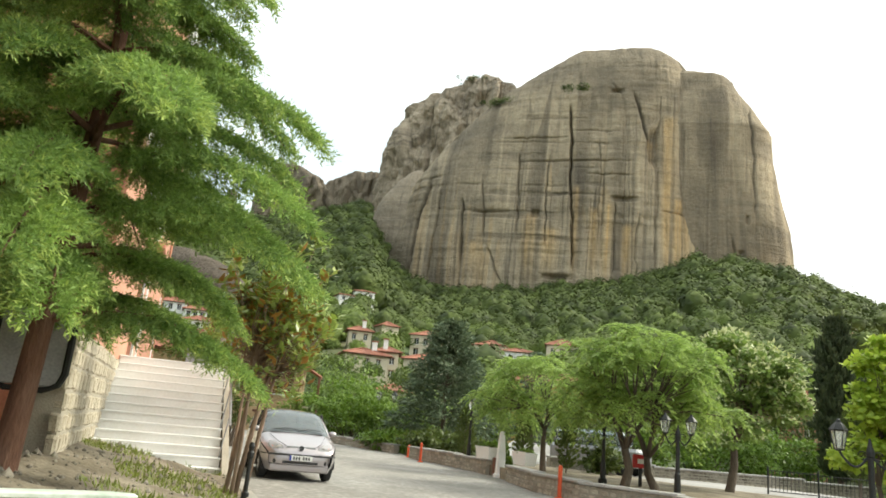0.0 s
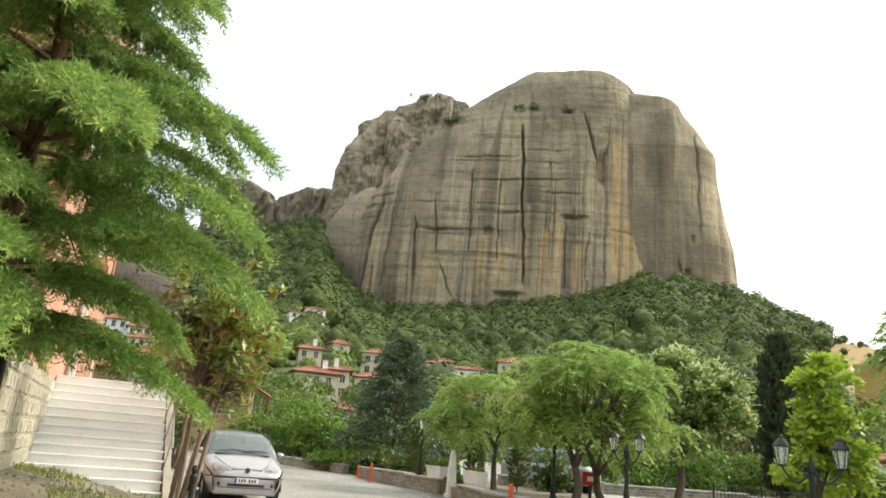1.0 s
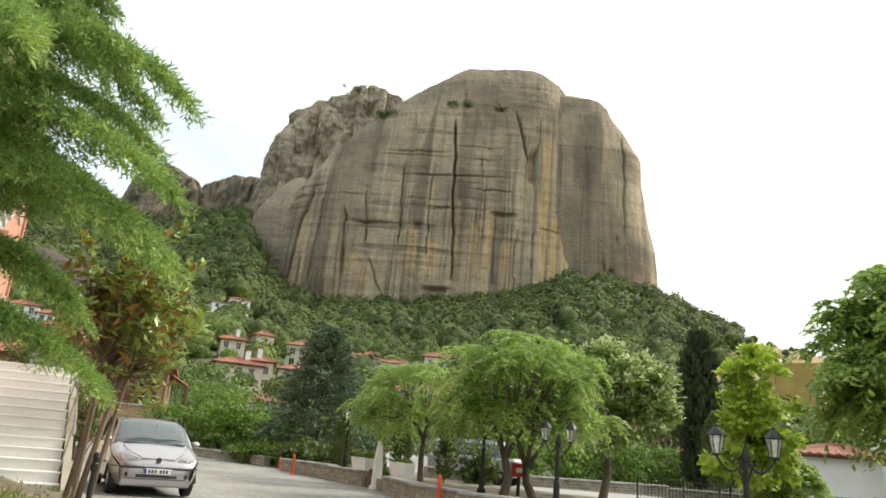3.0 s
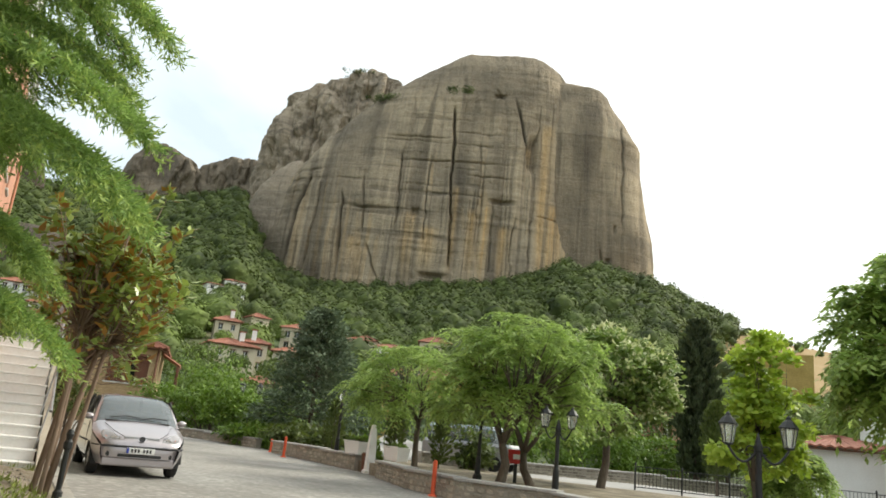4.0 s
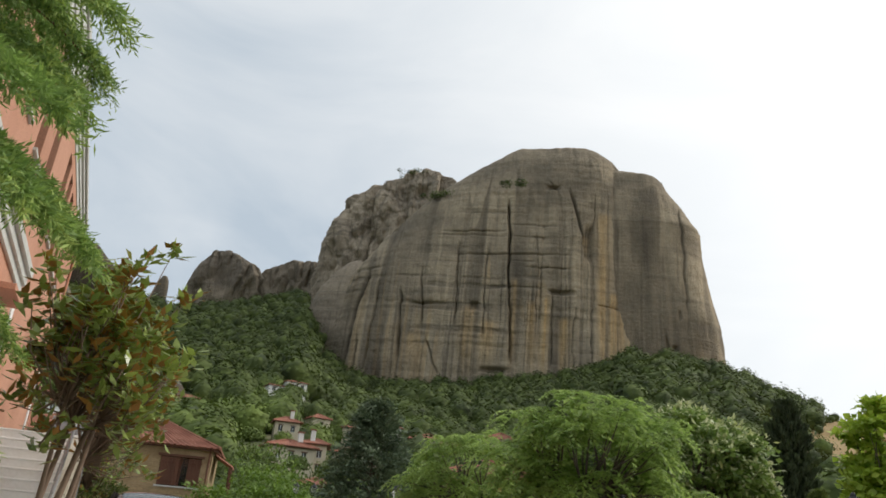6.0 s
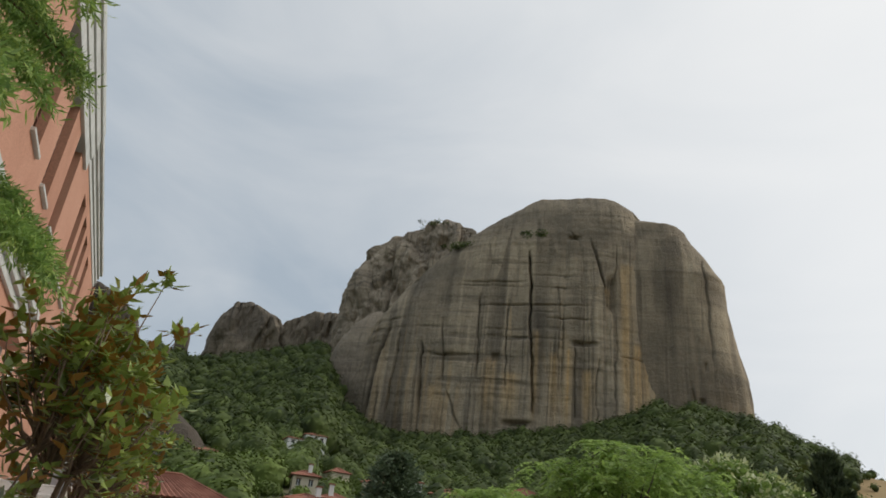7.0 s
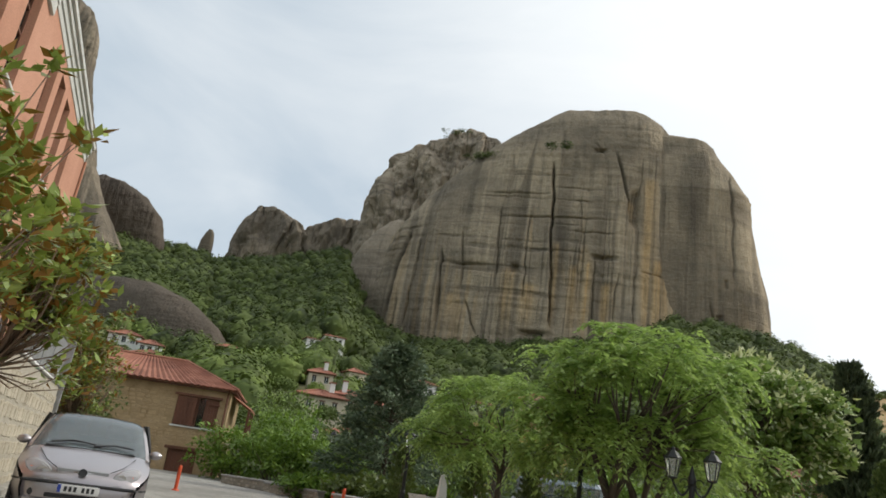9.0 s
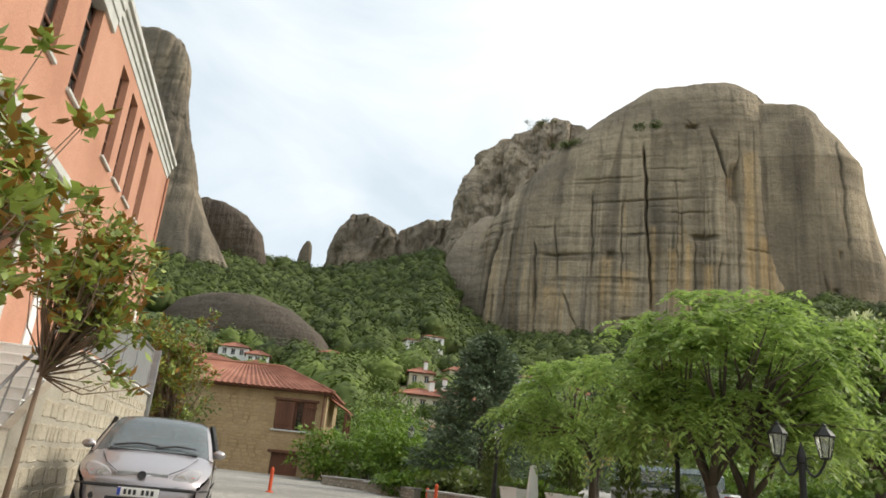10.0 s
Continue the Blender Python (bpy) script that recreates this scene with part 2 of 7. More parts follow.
def rock_material(name, gray, pale, ochre, ochre_amount):
    """Conglomerate: weather-stained, with dark and ochre streaks that run down it and level bedding."""
    m = bpy.data.materials.new(name)
    m.use_nodes = True
    n, l = m.node_tree.nodes, m.node_tree.links
    b = n["Principled BSDF"]
    b.inputs["Roughness"].default_value = 0.95
    b.inputs["Specular IOR Level"].default_value = 0.2
    tc = n.new("ShaderNodeTexCoord")

    def noise_of(scale_xyz, detail, rough=0.55, warp=0.0):
        mp, nz = n.new("ShaderNodeMapping"), n.new("ShaderNodeTexNoise")
        mp.inputs["Scale"].default_value = scale_xyz
        nz.inputs["Scale"].default_value, nz.inputs["Detail"].default_value, nz.inputs["Roughness"].default_value = 1.0, detail, rough
        nz.inputs["Distortion"].default_value = warp
        l.new(tc.outputs["Object"], mp.inputs[0])
        l.new(mp.outputs[0], nz.inputs["Vector"])
        return nz.outputs[0]

    def spread(src, lo, hi, to0=0.0, to1=1.0):
        mr = n.new("ShaderNodeMapRange")
        mr.inputs["From Min"].default_value, mr.inputs["From Max"].default_value = lo, hi
        mr.inputs["To Min"].default_value, mr.inputs["To Max"].default_value = to0, to1
        l.new(src, mr.inputs[0])
        return mr.outputs[0]

    def times(a, b_):
        x = n.new("ShaderNodeMath")
        x.operation = "MULTIPLY"
        for k, v in enumerate((a, b_)):
            if isinstance(v, float):
                x.inputs[k].default_value = v
            else:
                l.new(v, x.inputs[k])
        return x.outputs[0]

    def blend(fac, a, b_, mode="MIX"):
        x = n.new("ShaderNodeMix")
        x.data_type, x.blend_type = "RGBA", mode
        for k, v in ((0, fac), (6, a), (7, b_)):
            if isinstance(v, (tuple, float)):
                x.inputs[k].default_value = v if isinstance(v, float) else (*v, 1)
            else:
                l.new(v, x.inputs[k])
        return x.outputs[2]

    def stain(name):
        at = n.new("ShaderNodeAttribute")
        at.attribute_name = name
        return at.outputs["Fac"]

    blotch = noise_of((0.02, 0.02, 0.03), 6, 0.62)
    streak = noise_of((0.22, 0.12, 0.008), 7, 0.68, 0.4)
    bed = noise_of((0.014, 0.014, 0.30), 5, 0.65, 0.7)
    grain = noise_of((0.5, 0.5, 0.5), 8, 0.65)
    col = blend(spread(blotch, 0.36, 0.64), gray, pale)
    col = blend(times(stain("pale_stain"), 0.75), col, tuple(1.16 * c for c in pale))
    col = blend(times(stain("ochre_stain"), ochre_amount), col, ochre)
    col = blend(times(spread(streak, 0.50, 0.66), 0.38), col, (0.12, 0.105, 0.085))
    col = blend(times(spread(bed, 0.54, 0.66), 0.28), col, (0.12, 0.105, 0.085))
    # dark water stains, plus shade painted into cracks, scoops and bedding grooves
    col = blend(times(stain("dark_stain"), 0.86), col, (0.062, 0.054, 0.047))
    col = blend(times(spread(grain, 0.35, 0.7), 0.45), col, (0.34, 0.31, 0.26), "OVERLAY")
    l.new(col, b.inputs["Base Color"])
    height = n.new("ShaderNodeMath")
    height.operation = "ADD"
    l.new(times(bed, 0.6), height.inputs[0])
    h2 = n.new("ShaderNodeMath")
    h2.operation = "ADD"
    l.new(grain, h2.inputs[0])
    l.new(times(streak, 1.5), h2.inputs[1])
    l.new(h2.outputs[0], height.inputs[1])
    bp = n.new("ShaderNodeBump")
    bp.inputs["Strength"].default_value, bp.inputs["Distance"].default_value = 0.85, 1.3
    l.new(height.outputs[0], bp.inputs["Height"])
    l.new(bp.outputs[0], b.inputs["Normal"])
    return m


ROCK = rock_material("conglomerate_rock", (0.285, 0.240, 0.178), (0.46, 0.382, 0.272), (0.64, 0.43, 0.20), 0.85)
# darker copy of the rock colours: shade is put into the base colour
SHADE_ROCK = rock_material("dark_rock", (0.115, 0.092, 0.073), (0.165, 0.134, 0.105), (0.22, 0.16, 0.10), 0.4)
GREY_ROCK = rock_material("grey_brown_rock", (0.20, 0.170, 0.132), (0.32, 0.268, 0.20), (0.30, 0.22, 0.13), 0.3)
CRAG = rock_material("pale_crag_rock", (0.33, 0.28, 0.215), (0.56, 0.47, 0.36), (0.50, 0.35, 0.18), 0.5)


# ---- noise on arrays ----
def vnoise(x, y, seed=0):
    """Smooth value noise on arrays, 0 to 1."""
    xi, yi = np.floor(x).astype(np.int64), np.floor(y).astype(np.int64)
    fx, fy = x - xi, y - yi
    fx, fy = fx * fx * (3 - 2 * fx), fy * fy * (3 - 2 * fy)

    def h(a, b):
        v = (a * 374761393 + b * 668265263 + seed * 982451653) & 0x7FFFFFFF
        v = ((v ^ (v >> 13)) * 1274126177) & 0x7FFFFFFF
        return ((v ^ (v >> 16)) & 0xFFFF) / 65535.0

    return (h(xi, yi) * (1 - fx) + h(xi + 1, yi) * fx) * (1 - fy) + (h(xi, yi + 1) * (1 - fx) + h(xi + 1, yi + 1) * fx) * fy


def fbm(x, y, octaves=4, seed=0):
    total, amp = 0, 0.5
    for k in range(octaves):
        total = total + amp * vnoise(x * 2**k, y * 2**k, seed + 17 * k)
        amp *= 0.5
    return total


# ---- the ground: one sheet, rising into the valley's slopes, out to the horizon ----
SKYLINE = [(-180, 4, 900), (-90, 7, 700), (-60, 12, 520), (-44, 13.6, 520), (-36, 14.2, 600), (-31, 14.0, 640), (-26, 15.5, 640), (-21.5, 16.8, 600),
           (-19, 11.5, 470), (-15, 10.2, 455), (-9, 10.8, 455), (-4, 11.3, 455), (1, 12.3, 450), (5, 13.9, 440), (9, 13.4, 440), (12, 12.4, 430), (15.5, 10.4, 400),
           (19, 9.7, 380), (24, 8.8, 380), (40, 6, 420), (70, 4, 600), (180, 4, 900)]


def land_z(x, y):
    """The land's height on arrays."""
    x, y = np.asarray(x, float), np.asarray(y, float)
    r, a = np.hypot(x, y), np.degrees(np.arctan2(x, y))
    az = [k[0] for k in SKYLINE]
    top, far = np.interp(a, az, [k[1] for k in SKYLINE]), np.interp(a, az, [k[2] for k in SKYLINE])
    near = np.clip(r, 0, 55) / np.maximum(r, 1e-6)
    flat = ground_z(x * near, y * near)
    t = np.clip((r - 52) / (far - 52), 0, 1)
    el = np.radians(top) * np.sqrt(t) * np.clip((r - 52) / 25, 0, 1)
    past = np.clip((r - far) / (0.6 * far), 0, 1)
    z = flat + r * np.tan(el) * (1 - past * past * (3 - 2 * past)) + np.clip(r - 80, 0, 400) * 0.012 * (fbm(x * 0.02, y * 0.02, 4, 3) - 0.5) * 2
    return np.where(r > far * 1.6, flat, z)


rr = np.concatenate([[0.0], np.linspace(3, 51, 17), np.geomspace(54, 1000, 120), np.geomspace(1100, 4500, 10)])
aa = np.radians(np.concatenate([np.linspace(-180, -66, 30), np.linspace(-65, 40, 260), np.linspace(41, 179, 40)]))
R2, A2 = np.meshgrid(rr, aa, indexing="ij")
gx, gy = R2 * np.sin(A2), R2 * np.cos(A2)
gz = land_z(gx, gy) - 0.06
nr, na = R2.shape
ii, jj = np.meshgrid(np.arange(1, nr - 1), np.arange(na), indexing="ij")
quads = np.stack([ii * na + jj, ii * na + (jj + 1) % na, (ii + 1) * na + (jj + 1) % na, (ii + 1) * na + jj], -1).reshape(-1, 4)
first = np.stack([np.zeros(na, int), np.zeros(na, int), na + (np.arange(na) + 1) % na, na + np.arange(na)], -1)
gverts = np.stack([gx, gy, gz], -1).reshape(-1, 3)
# the dry fields on the eastern slope
gn, gl = GRASSY.node_tree.nodes, GRASSY.node_tree.links
g_bsdf = gn["Principled BSDF"]
g_col = g_bsdf.inputs["Base Color"].links[0].from_socket
g_tc, g_sep, g_east, g_up = gn.new("ShaderNodeTexCoord"), gn.new("ShaderNodeSeparateXYZ"), gn.new("ShaderNodeMapRange"), gn.new("ShaderNodeMapRange")
gl.new(g_tc.outputs["Object"], g_sep.inputs[0])
g_east.inputs["From Min"].default_value, g_east.inputs["From Max"].default_value = 26.0, 40.0
g_up.inputs["From Min"].default_value, g_up.inputs["From Max"].default_value = 4.0, 9.0
gl.new(g_sep.outputs[0], g_east.inputs[0])
gl.new(g_sep.outputs[2], g_up.inputs[0])
g_mul, g_mix = gn.new("ShaderNodeMath"), gn.new("ShaderNodeMix")
g_mul.operation, g_mix.data_type = "MULTIPLY", "RGBA"
gl.new(g_east.outputs[0], g_mul.inputs[0])
gl.new(g_up.outputs[0], g_mul.inputs[1])
gl.new(g_mul.outputs[0], g_mix.inputs[0])
gl.new(g_col, g_mix.inputs[6])
g_mix.inputs[7].default_value = (0.31, 0.21, 0.085, 1)
gl.new(g_mix.outputs[2], g_bsdf.inputs["Base Color"])
ground = part("ground", quick_mesh("ground", gverts, quads[:, ::-1], True), GRASSY)
tagged(ground, "grassy valley floor and slopes rising to the rocks", "ground", kind="structure")
cap_bm = bmesh.new()
hub = cap_bm.verts.new((0, 0, float(gz[0, 0])))
ring = [cap_bm.verts.new(gverts[na + j]) for j in range(na)]
for j in range(na):
    cap_bm.faces.new((hub, ring[(j + 1) % na], ring[j]))
part("ground_middle", cap_bm, GRASSY, ground)


# ---- rocks ----
def stain_maps(X, Z, seed, top):
    """Water stains on a rock face: dark and ochre runs that start at some height and hang down, pale drips. Also a mask
    of bedding lines, darkened later as shade in grooves.
    """
    x = X + 5 * (fbm(X * 0.03, Z * 0.02, 3, seed) - 0.5)

    def runs(freq, key, level, edge, lo, hi):
        v = np.clip((vnoise(x * freq, Z * 0.004, seed + key) - level) / edge, 0, 1)
        start = lo + (hi - lo) * vnoise(x * freq * 0.8 + 9, 0 * Z, seed + key + 1)
        return v * np.clip((start - Z) / 5, 0, 1) * (0.25 + 0.75 * vnoise(x * freq * 1.3, Z * 0.025, seed + key + 2))

    patch = np.clip((fbm(X * 0.018, Z * 0.022, 5, seed + 30) - 0.50) / 0.12, 0, 1)
    cap = np.clip((Z - (top - 48)) / 30, 0, 1)
    dark = np.maximum.reduce([0.85 * runs(0.11, 40, 0.62, 0.16, top - 110, top - 10), 0.8 * runs(0.30, 50, 0.64, 0.12, top - 150, top - 30), 0.7 * runs(0.8, 60, 0.66, 0.10, top - 180, top - 40), 0.45 * patch, 0.42 * cap])
    where = np.clip((fbm(X * 0.03, Z * 0.01, 3, seed + 70) - 0.44) / 0.1, 0, 1)
    ochre = where * np.maximum(runs(0.13, 80, 0.55, 0.14, top - 175, top - 100), 0.8 * runs(0.4, 90, 0.58, 0.10, top - 180, top - 95))
    pale = np.maximum(0.9 * runs(0.55, 100, 0.62, 0.10, top - 170, top - 60), 0.6 * np.clip((fbm(X * 0.025, Z * 0.025, 4, seed + 110) - 0.50) / 0.10, 0, 1))
    zone = np.clip((fbm(X * 0.02, Z * 0.02, 3, seed + 120) - 0.42) / 0.08, 0, 1) * (1 - cap)
    lines = zone * np.clip((vnoise(X * 0.013, (Z + 0.03 * X) * 0.42, seed + 130) - 0.66) / 0.12, 0, 1) * (0.3 + 0.7 * vnoise(X * 0.08, Z * 0.3, seed + 131))
    return dark, ochre, pale, lines


def loft_rock(name, label, depth_at, rows, half_depth, mat, seed, shape=3.0, lean=0.0, rough=1.0, cracks=(), scoops=(), runs=(), cols=220, levels=140, flute=1.0, crag=0.0, beds=1.0):
    """A rock tower lofted from (height, left, right) rows: rounded sections, fluted and bedded sides, cracks (x at top, x at foot, top, foot, half width, depth),
    scoops (x, z, half width, half height, depth) and ochre runs (x, top, foot, half width). lean: sideways shift per metre of depth."""
    rows = sorted(rows)
    hz = np.array([r[0] for r in rows], float)
    t = np.linspace(0, 1, levels)
    z = hz[0] + (hz[-1] - hz[0]) * (1 - (1 - t) ** 1.35)
    xl, xr = np.interp(z, hz, [r[1] for r in rows]), np.interp(z, hz, [r[2] for r in rows])
    half = (xr - xl) / 2
    widest = half.max()
    deep = half_depth * (half / widest) ** 0.6
    # even steps round the section, most of them on the face
    th = np.linspace(np.pi, 3 * np.pi, 6001)
    c, s = np.cos(th), np.sin(th)
    px, py = np.sign(c) * np.abs(c) ** (2 / shape), np.sign(s) * np.abs(s) ** (2 / shape)
    way = np.hypot(np.diff(px) * widest, np.diff(py) * half_depth) * np.where(py[1:] < 0.2, 2.6, 1.0)
    way = np.concatenate([[0], np.cumsum(way)])
    th = np.interp(np.linspace(0, way[-1], cols, endpoint=False), way, th)
    c, s = np.cos(th), np.sin(th)
    px, py = np.sign(c) * np.abs(c) ** (2 / shape), np.sign(s) * np.abs(s) ** (2 / shape)
    X = (xl + half)[:, None] + half[:, None] * px[None]
    D = deep[:, None] * py[None]
    Z = np.repeat(z[:, None], cols, 1)
    nx, ny = c[None] + 0 * X, s[None] + 0 * X
    arc = np.where(np.abs(s)[None] > 0.5, X, X + D * 0.9)
    warp = 10 * (fbm(arc * 0.02, Z * 0.02, 3, seed) - 0.5)
    ridge = 1 - np.abs(2 * vnoise((arc + warp) * 0.075, Z * 0.006, seed + 1) - 1)
    ridge2 = 1 - np.abs(2 * vnoise((arc + warp) * 0.21, Z * 0.012, seed + 2) - 1)
    big = fbm(arc * 0.016, Z * 0.016, 3, seed + 3) - 0.45
    bedding = vnoise(arc * 0.012, Z * 0.33, seed + 4) - 0.5
    fine = fbm(arc * 0.25, Z * 0.2, 4, seed + 5) - 0.45
    dark, ochre, pale, lines = stain_maps(arc, Z, seed + 400, hz[-1])
    lines, bedding = lines * beds, bedding * beds
    out = rough * (-1.7 * flute * ridge**4 - 0.6 * flute * ridge2**3 + 7 * big + 0.7 * bedding + 1.3 * fine - 1.1 * lines - 0.9 * np.minimum(dark, 0.7))
    # shade of the bedding grooves goes into the colour, beside the stains
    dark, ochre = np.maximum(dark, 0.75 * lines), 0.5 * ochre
    if crag:
        out = out + crag * (fbm(arc * 0.085, Z * 0.04, 6, seed + 6) - 0.5) * 2 - crag * 0.5 * (1 - np.abs(2 * vnoise(arc * 0.11, Z * 0.03, seed + 7) - 1)) ** 4
        blocks = vnoise(arc * 0.09, Z * 0.07, seed + 12) + 0.4 * vnoise(arc * 0.23, Z * 0.16, seed + 13)
        out = out + crag * 0.42 * (np.round(blocks * 4) / 4 - 0.7)
        # thin dark fissure lines: shade of clefts painted on the crag
        dark = np.maximum(0.5 * dark, 0.5 * np.clip(((1 - np.abs(2 * vnoise(arc * 0.16, Z * 0.03, seed + 14) - 1)) - 0.88) / 0.1, 0, 1))
    front = D < 0
    for x0, x1, z0, z1, w, deepness in cracks:
        f = np.clip((z0 - Z) / (z0 - z1), -0.2, 1.2)
        xc = x0 + (x1 - x0) * f + 0.5 * np.sin(Z * 0.11 + x0) + 1.3 * (vnoise(Z * 0.16, 0 * Z, int(x0) + 300) - 0.5)
        inside = front * np.clip((z0 - Z) / 8, 0, 1) * np.clip((Z - z1) / 8, 0, 1)
        out = out - deepness * inside * np.exp(-(((X - xc) / (0.55 * w)) ** 2))
        # shade inside the crack is painted along its line
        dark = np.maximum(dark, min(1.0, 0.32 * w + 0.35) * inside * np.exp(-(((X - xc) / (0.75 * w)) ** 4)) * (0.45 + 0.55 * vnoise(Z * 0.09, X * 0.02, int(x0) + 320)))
    for x0, z0, w, h, deepness in scoops:
        hole = front * np.exp(-(((X - x0) / w) ** 4) - ((Z - z0) / h) ** 6)
        out = out - deepness * hole
        # shade of the hollow is put into its colour
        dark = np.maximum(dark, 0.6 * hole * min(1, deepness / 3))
    for x0, z0, z1, w in runs:
        inside = front * np.clip((z0 - Z) / 4, 0, 1) * np.clip((Z - z1) / 25, 0, 1)
        band = inside * np.exp(-(((X - x0 + 2.5 * (fbm(Z * 0.05, X * 0.1, 3, int(x0) + 200) - 0.5)) / w) ** 2)) * (0.35 + 0.65 * vnoise(X * 0.9, Z * 0.02, seed + 8))
        ochre = np.maximum(ochre, band)
        dark = dark * (1 - 0.7 * band)
    keep = np.clip(half / (0.12 * widest), 0, 1)[:, None]
    X, D = X + nx * out * keep * 0.8, D + ny * out * keep
    Z = Z + (fbm(X * 0.05, D * 0.05, 3, seed + 9) - 0.5) * 5 * (t[:, None] ** 3) * rough
    X = X + D * lean
    v = np.stack([X, depth_at + D, Z], -1).reshape(-1, 3)
    i, j = np.meshgrid(np.arange(levels - 1), np.arange(cols), indexing="ij")
    f = np.stack([i * cols + j, i * cols + (j + 1) % cols, (i + 1) * cols + (j + 1) % cols, (i + 1) * cols + j], -1).reshape(-1, 4)
    # the crown is closed by a hub in its middle
    hub = len(v)
    v = np.concatenate([v, v[-cols:].mean(0)[None]])
    k = np.arange(cols)
    last = (levels - 1) * cols
    crown = np.stack([last + k, last + (k + 1) % cols, np.full(cols, hub), np.full(cols, hub)], -1)
    me = quick_mesh(name, v, f, crag < 12)
    bm = bmesh.new()
    bm.from_mesh(me)
    bm.verts.ensure_lookup_table()
    for a, b, h, _ in crown:
        bm.faces.new((bm.verts[a], bm.verts[b], bm.verts[h])).smooth = True
    bm.to_mesh(me)
    bm.free()
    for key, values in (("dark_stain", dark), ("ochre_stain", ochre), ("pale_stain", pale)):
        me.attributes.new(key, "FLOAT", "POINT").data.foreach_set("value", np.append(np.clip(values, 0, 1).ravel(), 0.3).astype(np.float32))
    ob = part(name, me, mat)
    return tagged(ob, label, "rock", kind="structure")


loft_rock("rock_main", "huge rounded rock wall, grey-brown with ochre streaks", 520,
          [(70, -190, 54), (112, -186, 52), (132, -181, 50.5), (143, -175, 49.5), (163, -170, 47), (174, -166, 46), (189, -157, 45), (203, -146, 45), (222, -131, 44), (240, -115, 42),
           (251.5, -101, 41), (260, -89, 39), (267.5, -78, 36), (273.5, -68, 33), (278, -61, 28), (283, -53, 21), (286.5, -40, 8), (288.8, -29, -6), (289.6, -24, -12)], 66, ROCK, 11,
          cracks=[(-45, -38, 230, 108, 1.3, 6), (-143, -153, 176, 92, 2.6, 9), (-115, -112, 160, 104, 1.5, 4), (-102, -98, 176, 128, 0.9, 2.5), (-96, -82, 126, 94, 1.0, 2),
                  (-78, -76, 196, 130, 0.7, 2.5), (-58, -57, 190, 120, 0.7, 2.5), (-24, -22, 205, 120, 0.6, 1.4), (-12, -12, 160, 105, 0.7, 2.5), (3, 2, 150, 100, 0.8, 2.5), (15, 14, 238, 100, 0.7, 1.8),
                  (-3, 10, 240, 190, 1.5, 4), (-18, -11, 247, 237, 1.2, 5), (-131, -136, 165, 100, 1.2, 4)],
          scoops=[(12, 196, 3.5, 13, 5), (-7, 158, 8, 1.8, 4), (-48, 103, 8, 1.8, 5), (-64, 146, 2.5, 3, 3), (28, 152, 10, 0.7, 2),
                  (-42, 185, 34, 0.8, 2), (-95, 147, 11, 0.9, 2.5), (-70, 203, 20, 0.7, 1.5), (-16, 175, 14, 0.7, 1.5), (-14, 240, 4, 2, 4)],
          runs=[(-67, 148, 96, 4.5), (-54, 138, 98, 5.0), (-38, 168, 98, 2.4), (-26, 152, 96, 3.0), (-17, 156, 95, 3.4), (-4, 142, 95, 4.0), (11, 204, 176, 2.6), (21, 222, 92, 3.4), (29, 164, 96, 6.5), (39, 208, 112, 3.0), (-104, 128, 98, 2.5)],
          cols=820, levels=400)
loft_rock("rock_right_shoulder", "plain brown-grey rounded flank standing behind the great rock's edge", 532,
          [(70, 2, 107), (100, 0, 106), (134, -4, 104.5), (151, -6, 103), (168, -8, 99), (185, -10, 96), (203, -10, 93.5), (219, -10, 93), (226, -10, 88), (237, -10, 82), (250, -9, 74), (261, -6, 68), (266, 0, 57), (269.5, 4, 45), (272.5, 12, 34), (273.5, 17, 28)], 56, ROCK, 17,
          cracks=[(74, 76, 236, 150, 1.2, 1.5), (60, 70, 140, 92, 1.4, 3)], scoops=[(66, 128, 1.6, 1.2, 3), (58, 118, 1.2, 1.0, 3), (70, 150, 1.0, 3, 2)], rough=0.7, beds=0.2, cols=420, levels=260)
loft_rock("rock_buttress", "pale rounded buttress at the foot of the great rock", 505,
          [(80, -206, -140), (118, -198, -142), (140, -195, -143), (165, -186, -144), (180, -176, -147), (188, -168, -152), (192, -163, -158)], 30, CRAG, 23, cols=200, levels=110)
loft_rock("rock_back_peak", "craggy pale peak with scrub on its crest", 610,
          [(150, -244, -70), (224, -235, -80), (236, -232, -85), (261, -228, -90), (273, -220, -95), (290, -211, -100), (300, -201, -104), (308, -180, -110), (314, -170, -120), (320, -158, -132), (323, -150, -142)], 45, CRAG, 31,
          lean=-0.2, rough=0.9, crag=14.0, cols=420, levels=200)
loft_rock("rock_left_shoulder", "rounded grey rock knob on the ridge", 660,
          [(150, -332, -222), (225, -318, -230), (237, -312, -238), (243, -298, -244), (247, -288, -250), (249.5, -280, -258)], 26, GREY_ROCK, 41, lean=-0.42, cols=220, levels=100, crag=9.0, rough=0.6)
loft_rock("rock_left_knob", "grey dome-topped rock on the saddle", 650,
          [(150, -396, -292), (193, -390, -298), (223, -386, -304), (236, -381, -312), (243, -375, -322), (249, -370, -332), (256, -364, -345)], 26, GREY_ROCK, 47, lean=-0.55, cols=220, levels=110, crag=9.0, rough=0.6)
loft_rock("rock_spire", "thin leaning rock spire standing on the saddle", 600,
          [(150, -390, -373), (175, -388, -373.5), (190, -388.5, -374), (200, -387, -374.5), (207, -384, -375.5), (211, -381.5, -377.5)], 5, GREY_ROCK, 53, rough=0.25, cols=90, levels=70)
